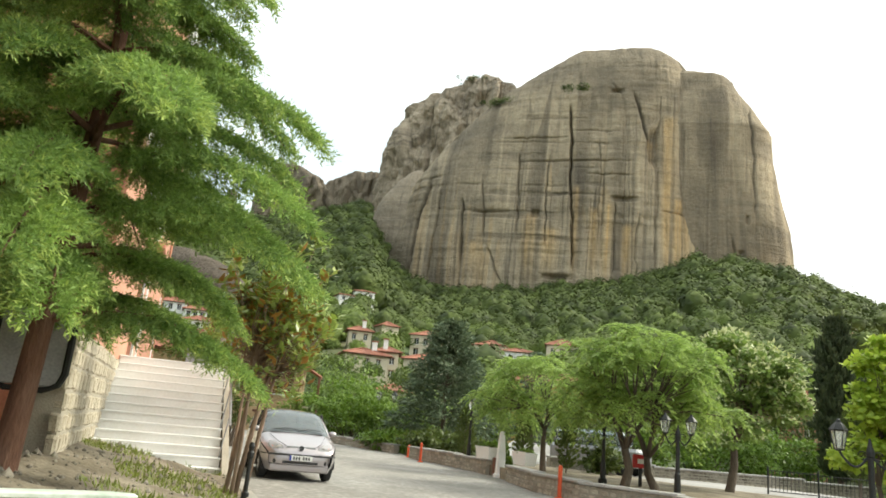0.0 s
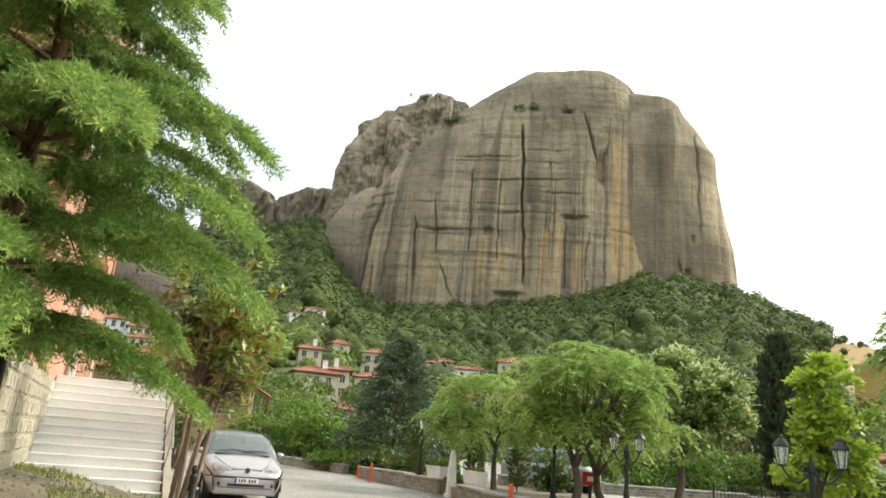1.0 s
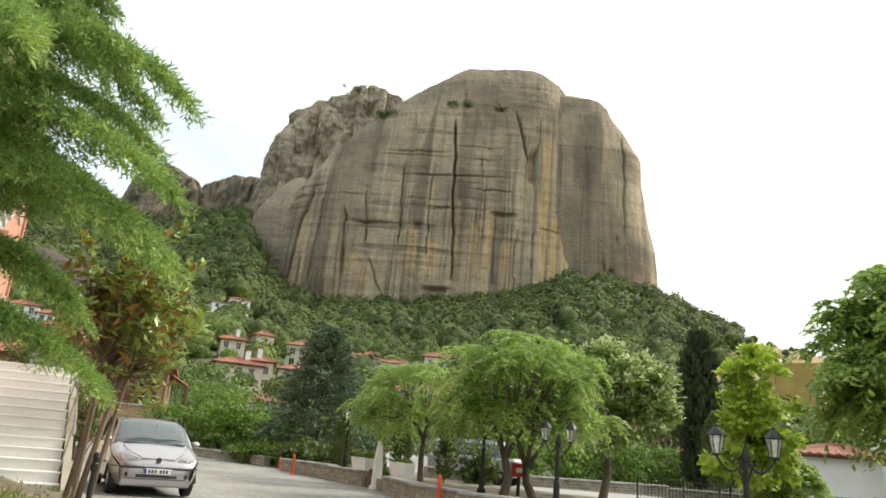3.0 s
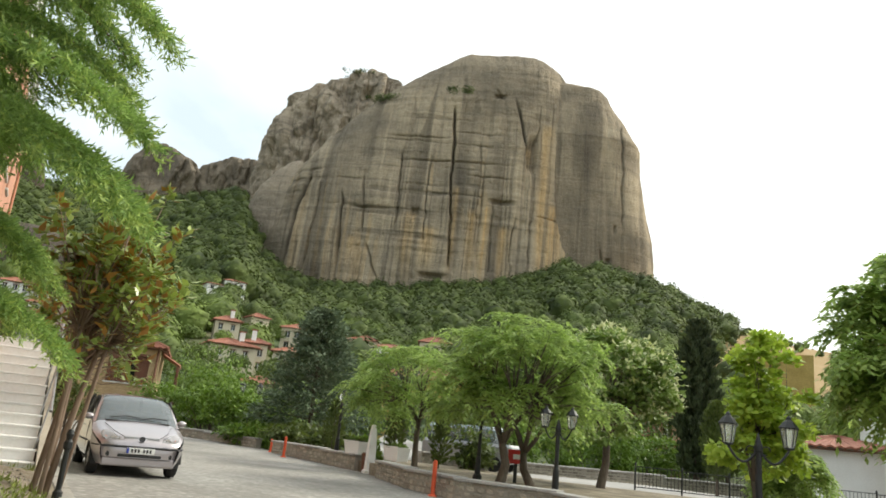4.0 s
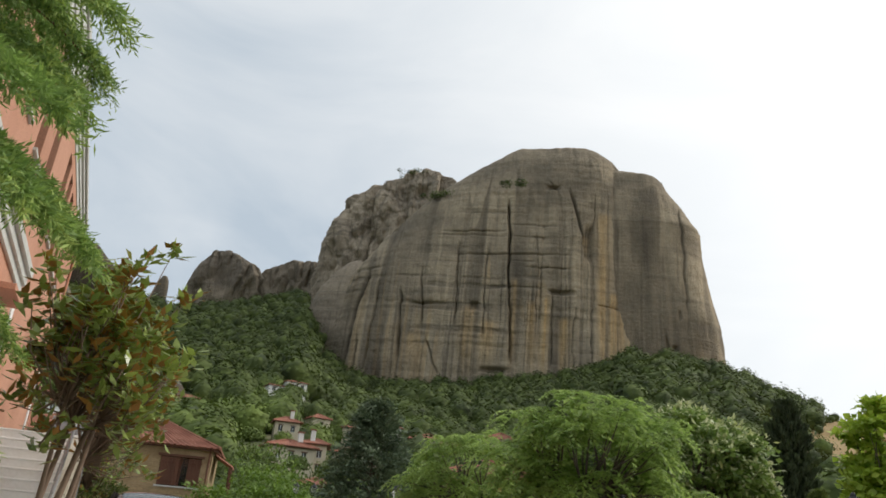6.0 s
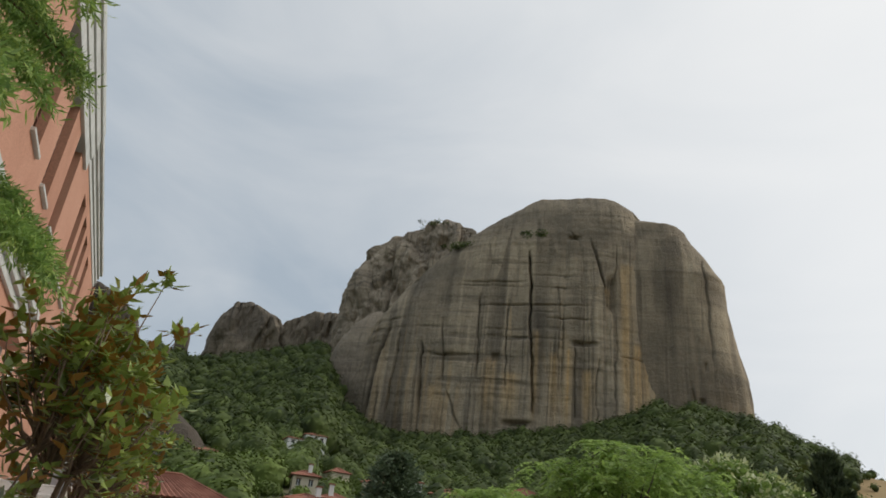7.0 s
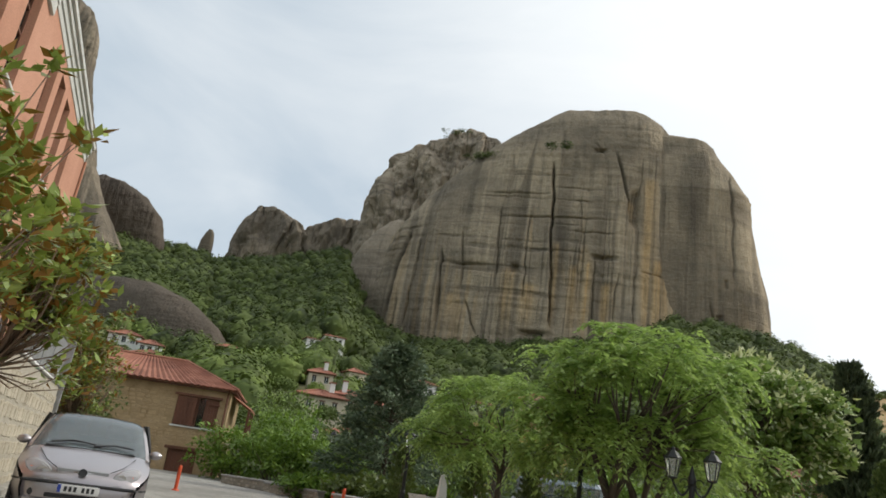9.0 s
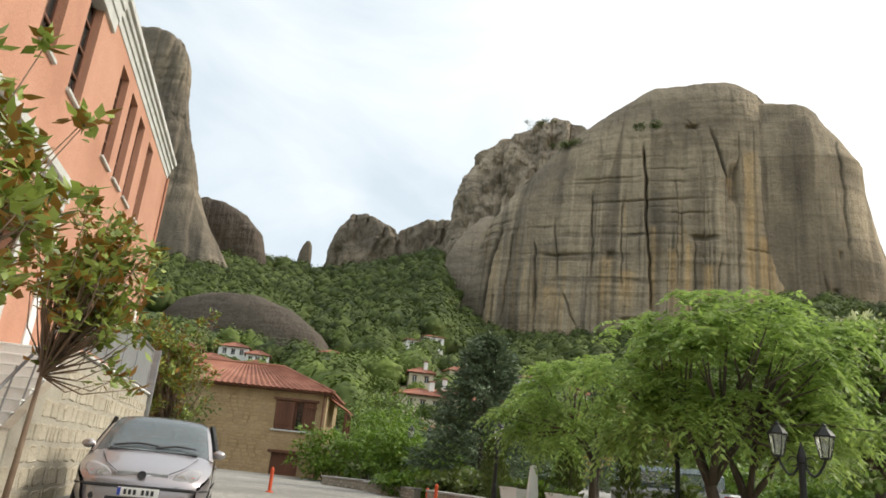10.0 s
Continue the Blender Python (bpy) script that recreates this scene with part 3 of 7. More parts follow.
loft_rock("rock_far_dome", "dome-shaped rock beside the tower, darkened as in shade", 480,
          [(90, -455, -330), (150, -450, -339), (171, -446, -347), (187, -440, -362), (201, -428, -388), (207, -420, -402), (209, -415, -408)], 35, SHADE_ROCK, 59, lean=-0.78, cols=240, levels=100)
loft_rock("rock_tower", "tall sheer rock tower with a flat crown", 400,
          [(70, -545, -290), (100, -540, -302), (117, -537, -311), (145, -530, -331), (176, -525, -350), (213, -520, -362), (247, -512, -373), (277, -505, -379), (290, -500, -384), (301, -496, -393), (312, -490, -412), (321, -480, -436), (324, -470, -452)],
          48, GREY_ROCK, 61, lean=-0.95, cols=220, levels=120)
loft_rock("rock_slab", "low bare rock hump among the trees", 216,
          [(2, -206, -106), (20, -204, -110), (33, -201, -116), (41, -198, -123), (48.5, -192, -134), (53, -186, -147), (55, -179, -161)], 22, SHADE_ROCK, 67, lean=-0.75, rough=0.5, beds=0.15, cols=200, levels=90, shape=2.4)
# ---- street, kerbs and walls ----
PINK = material("salmon_render", [(0.46, 0.225, 0.145), (0.53, 0.27, 0.18), (0.57, 0.30, 0.205)], scale=0.5, fine=25, rough=0.9, bump=0.15)
TRIM = material("grey_white_stucco", [(0.50, 0.50, 0.47), (0.62, 0.62, 0.59)], scale=1.5, fine=30, rough=0.8, bump=0.15)
WHITE = material("white_paint", [(0.72, 0.71, 0.68), (0.82, 0.81, 0.79)], scale=0.8, fine=18, rough=0.75, bump=0.12)
MARBLE = material("white_marble_steps", [(0.70, 0.70, 0.68), (0.80, 0.80, 0.78), (0.85, 0.85, 0.84)], scale=1.6, fine=25, rough=0.55, bump=0.08, island=0.06)
IRON = material("black_iron", [(0.012, 0.013, 0.013), (0.025, 0.026, 0.025)], scale=6, fine=60, rough=0.45, bump=0.15, metal=0.3)
STEEL = material("grey_steel", [(0.28, 0.285, 0.29), (0.36, 0.365, 0.37)], scale=3, fine=40, rough=0.5, bump=0.1, metal=0.4)
TILE = material("clay_roof_tile", [(0.20, 0.075, 0.045), (0.30, 0.12, 0.075), (0.37, 0.165, 0.11)], scale=0.9, fine=12, rough=0.85, bump=0.4, island=0.25)
TIMBER = material("brown_timber", [(0.11, 0.045, 0.025), (0.17, 0.07, 0.04)], scale=2, fine=30, rough=0.7, bump=0.3, stretch_by=(1, 1, 0.15))
HOUSE_STONE = material("honey_stone", [(0.30, 0.21, 0.11), (0.40, 0.29, 0.16), (0.48, 0.36, 0.22)], scale=1.1, fine=15, rough=0.9, bump=0.5, island=0.2)
CREAM = material("cream_render", [(0.52, 0.45, 0.33), (0.62, 0.55, 0.43)], scale=0.4, fine=8, rough=0.9, bump=0.1)
YELLOW = material("yellow_render", [(0.50, 0.34, 0.11), (0.58, 0.41, 0.15)], scale=0.4, fine=8, rough=0.9, bump=0.1)
ORANGE = material("orange_plastic", [(0.55, 0.07, 0.02), (0.66, 0.10, 0.03)], scale=3, fine=20, rough=0.5, bump=0.05)


def pane_material(name, tint, rough=0.05):
    m = bpy.data.materials.new(name)
    m.use_nodes = True
    b = m.node_tree.nodes["Principled BSDF"]
    b.inputs["Base Color"].default_value = (*tint, 1)
    b.inputs["Roughness"].default_value = rough
    b.inputs["Transmission Weight"].default_value = 0.75
    b.inputs["IOR"].default_value = 1.5
    return m


GLASS = pane_material("window_glass", (0.10, 0.12, 0.12))


def sheet(name, outline, z_of, mat, label, step=1.5, thick=0.12, category="road"):
    """A paved sheet inside an outline, following the ground, with a side face all round."""
    bm = bmesh.new()
    top = [bm.verts.new((x, y, z_of(x, y))) for x, y in outline]
    low = [bm.verts.new((x, y, z_of(x, y) - thick)) for x, y in outline]
    face = bm.faces.new(top)
    for k in range(len(top)):
        j = (k + 1) % len(top)
        bm.faces.new((top[j], top[k], low[k], low[j]))
    bmesh.ops.triangulate(bm, faces=[face])
    bmesh.ops.recalc_face_normals(bm, faces=bm.faces[:])
    return tagged(part(name, bm, mat), label, category, kind="structure")


def xy(s, n):
    p = sn(s, n)
    return p.x, p.y


KERB_N = 1.55
WALL_A = [(-3.75, 24.9), (-2.5, 21.9), (-1.1, 20.1), (1.2, 18.95), (2.5, 16.6), (3.4, 12.6), (3.9, 7.0), (4.4, -6.0)]
WALL_B = [(-4.9, 27.2), (-6.6, 29.4), (-9.4, 32.6)]
WALL_C = [(-11.0, 35.2), (-14.5, 37.9), (-17.5, 39.6)]
road_edge = [xy(-9, KERB_N), xy(6, KERB_N), xy(20, KERB_N), xy(33, KERB_N - 0.2), (-23.0, 38.5), (-30.0, 43.6), (-19.5, 44.7), (-16.5, 41.0), (-10.6, 35.4), (-9.4, 32.6), (-6.6, 29.4), (-4.9, 27.2), (-3.75, 24.9), (-2.5, 21.9),
             (-1.1, 20.1), (1.2, 18.95), (2.5, 16.6), (3.4, 12.6), (3.9, 7.0), (4.4, -6.0), (2.0, -9.0)]
sheet("road", road_edge, lambda x, y: ground_z(x, y), ASPHALT, "worn pale grey setts of the road rising through the village")
# raised bed behind the low walls
bed_edge = [(4.4, -6.0), (3.9, 7.0), (3.4, 12.6), (2.5, 16.6), (1.2, 18.95), (-1.1, 20.1), (-2.5, 21.9), (-3.75, 24.9), (-4.3, 26.1), (-4.9, 27.2), (-6.6, 29.4), (-9.4, 32.6), (-8, 36), (2, 29.5), (14, 30), (15, -6)]
sheet("planted_bed", bed_edge[::-1], lambda x, y: ground_z(x, y) + 0.36, EARTH, "raised earth bed of the little square behind a low wall", thick=0.4, category="bed")
sheet("lane", [(-8.0, 36.2), (2, 29.7), (14, 30.2), (30, 34), (30, 39), (10, 37.5), (-2, 41), (-4.5, 62), (-8.5, 62), (-7.5, 44)], lambda x, y: ground_z(x, y) + 0.3 + max(0, y - 40) * 0.055, PAVING, "pale paved lane climbing behind the square", thick=0.45, category="lane")


def stone_wall(name, line, low, high, thick, label, seed, size=(0.24, 0.13), cap=True, lift=0.0):
    """A wall of rough stones in mortar along a line, each stone proud by its own amount, with a flagstone cap."""
    rng = random.Random(seed)
    root = thing(name, label, "wall", kind="structure")
    core, caps, rubble = bmesh.new(), bmesh.new(), []
    for (x0, y0), (x1, y1) in zip(line, line[1:]):
        d = Vector((x1 - x0, y1 - y0, 0))
        length = d.length
        m = Matrix.Translation((x0, y0, 0)) @ Matrix.Rotation(math.atan2(d.y, d.x), 4, "Z")
        z0 = ground_z((x0 + x1) / 2, (y0 + y1) / 2) + lift
        box(core, (-0.04, -thick / 2 + 0.03, z0 - 0.2 + low), (length + 0.04, thick / 2 - 0.03, z0 + high - 0.05), m=m)
        z = z0 + low
        while z < z0 + high - 0.08:
            h = min(size[1] * rng.uniform(0.7, 1.3), z0 + high - 0.04 - z)
            for side in (-1, 1):
                x = -rng.uniform(0, 0.2)
                while x < length:
                    w = size[0] * rng.uniform(0.6, 1.5)
                    rubble.append((m, max(x, -0.03), min(x + w, length + 0.03) - 0.025, side * (thick / 2 + rng.uniform(-0.01, 0.02)), z + 0.012, z + h - 0.012, side))
                    x += w
            z += h
        if cap:
            x = -0.05
            while x < length:
                w = min(rng.uniform(0.5, 0.9), length + 0.05 - x)
                box(caps, (x, -thick / 2 - 0.05, z0 + high - 0.045), (x + w - 0.012, thick / 2 + 0.05, z0 + high + 0.02 + rng.uniform(0, 0.01)), 0.012, m=m)
                x += w
    part("mortar_core", core, MORTAR, root)
    if cap:
        part("cap_stones", caps, PAVING, root, "flat pale cap stones")
    for n, (m, xa, xb, y, za, zb, side) in enumerate(rubble):
        if xb - xa < 0.05 or zb - za < 0.03:
            continue
        if n < 260:
            part("stone", stone_mesh(xb - xa, zb - za, rng), STONE, root).matrix_basis = m @ Matrix.Translation(((xa + xb) / 2, y - side * 0.072, (za + zb) / 2)) @ Matrix.Rotation(0 if side < 0 else math.pi, 4, "Z")
        else:
            rest.append((m @ Matrix.Translation(((xa + xb) / 2, y - side * 0.072, (za + zb) / 2)) @ Matrix.Rotation(0 if side < 0 else math.pi, 4, "Z"), xb - xa, zb - za))
    return root


rest = []
STONE_SHAPES = {}


def stone_mesh(w, h, rng, tint="grey"):
    """One of a family of rough stones with a bulging, chipped face towards -y; shared by stones of nearly the same size."""
    key = (round(w / 0.06), round(h / 0.04), rng.randrange(5), tint)
    if key in STONE_SHAPES:
        return STONE_SHAPES[key]
    w, h = max(0.06, key[0] * 0.06) - 0.012, max(0.04, key[1] * 0.04) - 0.008
    bm = bmesh.new()
    outer = [(-0.5, -0.42), (-0.36, -0.5), (0.38, -0.5), (0.5, -0.36), (0.5, 0.38), (0.36, 0.5), (-0.4, 0.5), (-0.5, 0.34)]
    j = lambda a: a + rng.uniform(-0.10, 0.10)
    rim = [(j(x) * w, j(z) * h) for x, z in outer]
    back = [bm.verts.new((x, 0.06, z)) for x, z in rim]
    edge = [bm.verts.new((x, -0.028, z)) for x, z in rim]
    face = [bm.verts.new((x * 0.8, -0.05 - rng.uniform(0, 0.018), z * 0.78)) for x, z in rim]
    for k in range(8):
        n = (k + 1) % 8
        bm.faces.new((back[k], back[n], edge[n], edge[k]))
        bm.faces.new((edge[k], edge[n], face[n], face[k]))
    bm.faces.new(face)
    me = bpy.data.meshes.new("stone")
    bm.to_mesh(me)
    bm.free()
    STONE_SHAPES[key] = me
    return me


stone_wall("low_wall_square", WALL_A, 0.0, 0.52, 0.36, "low rubble stone wall round the square, flagstone cap", 5)
stone_wall("low_wall_bend", WALL_B, 0.0, 0.52, 0.36, "low rubble stone wall beside the road bend", 6)
stone_wall("low_wall_far", WALL_C, 0.0, 0.4, 0.36, "low stone wall under the bushes", 7)
stone_wall("low_wall_lane", [(-3.2, 31.6), (1, 34.8), (8, 39.5), (16, 41.5), (26, 43)], 0.25, 0.8, 0.35, "low stone wall along the lane", 8)

# kerb and raised dirt bed before the steps
kerb = thing("kerb", "weathered concrete kerb beside the road", "kerb", kind="structure")
for k in range(24):
    s0 = -6 + 1.5 * k
    if s0 > 28:
        break
    z0 = ground_z(*xy(s0 + 0.7, KERB_N))
    part("kerb_stone", boxed((KERB_N - 0.22, s0, z0 - 0.1), (KERB_N, s0 + 1.485, z0 + 0.14), 0.018, Matrix.Rotation(STREET, 4, "Z")), CONCRETE, kerb)


def mound_z(s, n):
    rise = min(1.0, max(0.0, (1.25 - n) / 2.6)) * min(1.0, max(0.0, (s - 2.0) / 6.0))
    p = sn(s, n)
    return ground_z(p.x, p.y) + 0.12 + 0.55 * rise + 0.08 * (noise.fractal((s * 1.1, n * 1.1, 0), 1.0, 2.0, 4))


bm = bmesh.new()
NS, NN = 90, 50
grid = [[bm.verts.new(sn(-6 + 21.4 * i / NS, -4.0 + 5.33 * j / NN, mound_z(-6 + 21.4 * i / NS, -4.0 + 5.33 * j / NN))) for j in range(NN + 1)] for i in range(NS + 1)]
for i in range(NS):
    for j in range(NN):
        bm.faces.new((grid[i][j], grid[i][j + 1], grid[i + 1][j + 1], grid[i + 1][j]))
tagged(part("dirt_bed", bm, EARTH, smooth=True), "stony bare earth bed with rubble beside the steps", "bed", kind="structure")

# ---- white steps, landing, side wall ----
R_ST = Matrix.Rotation(STREET, 4, "Z")
Z0 = 0.10
RISE, TREAD, STEPS, S0 = 0.1815, 0.315, 13, 15.35
steps = thing("staircase", "broad white marble staircase up to the pink building", "staircase", kind="structure")
for k in range(STEPS):
    s0 = S0 + TREAD * k
    part("step", boxed((-1.34, s0, Z0 - 0.3), (1.08, s0 + TREAD + 0.02, Z0 + RISE * (k + 1) - 0.035), 0.004, R_ST), WHITE, steps)
    part("tread", boxed((-1.35, s0 - 0.03, Z0 + RISE * (k + 1) - 0.033), (1.10, s0 + TREAD + 0.015, Z0 + RISE * (k + 1)), 0.006, R_ST), MARBLE, steps)
LAND_Z = Z0 + RISE * STEPS
S1 = S0 + TREAD * STEPS
part("landing", boxed((-1.35, S1 + 0.015, LAND_Z - 0.5), (1.10, 27.6, LAND_Z), 0.006, R_ST), MARBLE, steps)

side = thing("stair_side_wall", "beige rubble stone wall holding the staircase landing", "wall", kind="structure")
bm = bmesh.new()
prof = [(S0 - 0.3, -0.1), (S0 - 0.3, Z0 + 0.1), (S1, LAND_Z - 0.02), (27.7, LAND_Z - 0.02), (27.7, -0.1)]
va = [bm.verts.new(sn(s, 1.11, z)) for s, z in prof]
vb = [bm.verts.new(sn(s, 1.24, z)) for s, z in prof]
bm.faces.new(va)
bm.faces.new(vb[::-1])
for k in range(5):
    j = (k + 1) % 5
    bm.faces.new((va[k], vb[k], vb[j], va[j]))
bmesh.ops.recalc_face_normals(bm, faces=bm.faces[:])
part("wall_core", bm, PALE_MORTAR, side)
rng = random.Random(77)
count = 0
z = 0.02
side_stones = []
while z < LAND_Z - 0.06:
    h = rng.uniform(0.20, 0.36)
    s = S0 - 0.25 - rng.uniform(0, 0.2)
    while s < 27.6:
        w = rng.uniform(0.18, 0.62)
        top = LAND_Z if s > S1 else Z0 + (s - S0) / TREAD * RISE
        if z + h < top + 0.03:
            side_stones.append((s, min(w, 27.68 - s), z, h))
        s += w
    z += h
FACE_E = Matrix.Rotation(STREET, 4, "Z") @ Matrix.Rotation(math.pi / 2, 4, "Z")
for s, w, z, h in side_stones:
    m = Matrix.Translation(sn(s + w / 2, 1.196, z + h / 2)) @ FACE_E
    if count < 290:
        part("stone", stone_mesh(w - 0.02, h - 0.02, rng, "pale"), PALE_STONE, side).matrix_basis = m @ Matrix.Rotation(rng.uniform(-0.10, 0.10), 4, "Y")
        count += 1
    else:
        rest.append((m, w - 0.02, h - 0.02))
part("coping", boxed((1.08, S1 + 0.1, LAND_Z + 0.002), (1.30, 27.7, LAND_Z + 0.05), 0.01, R_ST), MARBLE, side, "white marble coping strip")

rail = thing("landing_railing", "grey metal railing with sheet panels along the landing", "railing")
for s in (S1 + 0.5, S1 + 2.2, S1 + 3.9, S1 + 5.6, 27.4):
    part("post", boxed((1.16, s - 0.025, LAND_Z + 0.05), (1.21, s + 0.025, LAND_Z + 1.15), 0.004, R_ST), STEEL, rail)
part("top_rail", boxed((1.15, S1 + 0.4, LAND_Z + 1.15), (1.22, 27.45, LAND_Z + 1.19), 0.006, R_ST), STEEL, rail)
for a, b in ((S1 + 0.55, S1 + 2.15), (S1 + 2.25, S1 + 3.85), (S1 + 3.95, S1 + 5.55), (S1 + 5.65, 27.35)):
    part("panel", boxed((1.178, a, LAND_Z + 0.14), (1.192, b, LAND_Z + 1.10), 0.003, R_ST), STEEL, rail, "plain grey sheet panel")
bm = bmesh.new()
tube(bm, [sn(S0 + 0.1, 1.16, Z0 + 1.0), sn(S1 + 0.4, 1.16, LAND_Z + 1.15)], [0.025, 0.025])
part("sloping_handrail", bm, STEEL, rail)
for k in range(1, 13, 3):
    s = S0 + TREAD * k + 0.15
    zz = Z0 + RISE * (k + 1)
    bm = bmesh.new()
    tube(bm, [sn(s, 1.06, zz), sn(s, 1.16, Z0 + 0.98 + (s - S0) / (TREAD * STEPS) * (LAND_Z - Z0 + 0.1))], [0.014, 0.014])
    part("baluster", bm, STEEL, rail)
end = thing("end_screen", "tall grey metal screen closing the landing's end", "screen")
part("panel", boxed((0.2, 27.71, 0.25), (1.30, 27.75, LAND_Z + 1.2), 0.004, R_ST), STEEL, end)
part("frame", boxed((1.30, 27.69, 0.2), (1.36, 27.77, LAND_Z + 1.22), 0.004, R_ST), STEEL, end)

# ---- the pink building ----
pink = thing("pink_building", "salmon pink public building with tall narrow windows and a grey cornice", "building", turn=STREET)
FN = -1.37                      # the plane of its front
END = 38.2
wins = [(18.4, 19.5), (20.98, 22.1), (23.45, 24.6), (27.5, 28.55), (29.28, 30.33), (31.0, 32.05), (33.2, 34.25)]
lowwins = [(21.4, 22.9)]
WZ0, WZ1 = 9.0, 12.0


def wall_with_holes(s0, s1, z0, z1, holes, n_front, thick):
    """The front: one slab that leaves the holes (s0, s1, z0, z1) open."""
    bm = pierced(s0, s1, z0, z1, [(h[0], h[2], h[1], h[3]) for h in holes], -thick, 0.0)
    bmesh.ops.transform(bm, matrix=Matrix(((0, 1, 0, n_front), (1, 0, 0, 0), (0, 0, 1, 0), (0, 0, 0, 1))), verts=bm.verts[:])
    bmesh.ops.recalc_face_normals(bm, faces=bm.faces[:])
    return bm


holes = [(a, b, WZ0, WZ1) for a, b in wins] + [(a, b, 2.6, 5.6) for a, b in lowwins]
part("front_wall", wall_with_holes(13.5, END, 2.3, 12.4, holes, FN, 0.35), PINK, pink)
part("end_wall", boxed((-14, END - 0.35, 0), (FN - 0.352, END, 12.4)), PINK, pink)
part("back_wall", boxed((-14.4, 13.5, 0), (-14.0, END, 12.4)), PINK, pink)
part("near_wall", boxed((-14, 13.5, 0), (FN - 0.352, 13.85, 12.4)), PINK, pink)
part("side_wing", boxed((-14, 5.5, 0), (-3.9, 13.497, 10.5)), PINK, pink, "lower salmon wing set back from the steps")
part("roof", boxed((-14.6, 13.3, 13.3), (FN + 0.18, END + 0.18, 13.42)), TILE, pink, "shallow clay roof")
part("plinth", boxed((FN - 0.4, 10.9, -0.3), (FN + 0.03, END, 2.298)), PALE_MORTAR, pink, "rubble stone plinth")
part("inner_floor", boxed((-13.9, 13.9, 8.0), (FN - 0.36, END - 0.4, 8.2)), CREAM, pink)
bm = bmesh.new()
for k, (dz, dn) in enumerate(((12.4, 0.03), (12.66, 0.08), (12.9, 0.15), (13.1, 0.24))):
    box(bm, (-13.9, 21.0 if k < 9 else 4, dz), (FN + dn, END + dn, dz + (0.255 if k < 2 else 0.19)), 0.01)
part("cornice", bm, TRIM, pink, "stepped grey-white cornice")
for k, (dz, dn) in enumerate(((11.9, 0.04), (12.3, 0.08), (12.7, 0.13), (13.1, 0.19))):
    part("bay_moulding", boxed((-13.9, 13.4, dz + 0.003), (FN + dn + 0.05, 25.6 + dn, dz + 0.40 - (k == 3) * 0.1), 0.01), TRIM, pink, "grey-white cornice moulding of the entrance bay")
bm = bmesh.new()
for dz, dn in ((6.5, 0.08), (6.72, 0.16), (6.95, 0.26)):
    box(bm, (FN + 0.002, 13.5, dz), (FN + dn, 25.3, dz + 0.215), 0.006)
part("string_course", bm, TRIM, pink, "grey moulded band")
for a, b in ((25.0, 25.45), (37.6, 38.22)):
    part("corner_strip", boxed((FN + 0.002, a, 2.3), (FN + 0.05, b, 6.45), 0.006), WHITE, pink, "white corner strip")
part("downpipe", lathe(bmesh.new(), [(0.05, 2.5), (0.05, 12.4)], 10, (FN + 0.08, END - 0.1, 0)), PINK, pink)
for a, b in wins:
    w = part("window", boxed((FN - 0.30, a, WZ0), (FN - 0.26, b, WZ1)), GLASS, pink)
    part("sill", boxed((FN - 0.2, a - 0.08, WZ0 - 0.09), (FN + 0.09, b + 0.08, WZ0 - 0.003), 0.008), TRIM, w)
    bm = bmesh.new()
    for z in (WZ0, 9.75, 10.5, 11.25, WZ1 - 0.07):
        box(bm, (FN - 0.255, a, z), (FN - 0.20, b, z + 0.07))
    for q in (a, (a + b) / 2 - 0.03, b - 0.06):
        box(bm, (FN - 0.254, q, WZ0), (FN - 0.199, q + 0.06, WZ1))
    part("frame", bm, TIMBER, w, "dark brown glazing bars")
for a, b in lowwins:
    w = part("door", boxed((FN - 0.30, a, 2.6), (FN - 0.26, b, 5.6)), GLASS, pink)
    part("surround", boxed((FN - 0.3, b + 0.003, 2.6), (FN + 0.06, b + 0.25, 5.75), 0.01), TRIM, w)
    part("lintel", boxed((FN - 0.3, a - 0.2, 5.603), (FN + 0.5, b + 0.25, 5.75), 0.01), PINK, w)
# plinth facing in stones beside the steps
plinth_stones = thing("plinth_facing", "beige rubble stone facing at the building's foot", "wall", kind="structure")
rng = random.Random(31)
z = 0.1
count = 0
while z < 2.2:
    h = rng.uniform(0.20, 0.34)
    s = 10.9 - rng.uniform(0, 0.2)
    while s < 19.5:
        w = rng.uniform(0.18, 0.60)
        m = Matrix.Translation(sn(s + w / 2, FN - 0.005, z + h / 2)) @ FACE_E
        if count < 280:
            part("stone", stone_mesh(w - 0.02, h - 0.02, rng, "pale"), PALE_STONE, plinth_stones).matrix_basis = m
            count += 1
        else:
            rest.append((m, w - 0.02, h - 0.02))
        s += w
    z += h


def all_rest():
    """The stones past those kept as pieces, joined."""
    vs, fs, base = [], [], 0
    for m, w, h in rest:
        me = stone_mesh(w, h, rng)
        for v in me.vertices:
            vs.append(m @ v.co)
        for p in me.polygons:
            fs.append([base + k for k in p.vertices])
        base += len(me.vertices)
    me = bpy.data.meshes.new("wall_stones")
    me.from_pydata(vs, [], fs)
    tagged(part("wall_stones", me, STONE), "rubble stones set in the walls' mortar", "stones", kind="stuff")


all_rest()
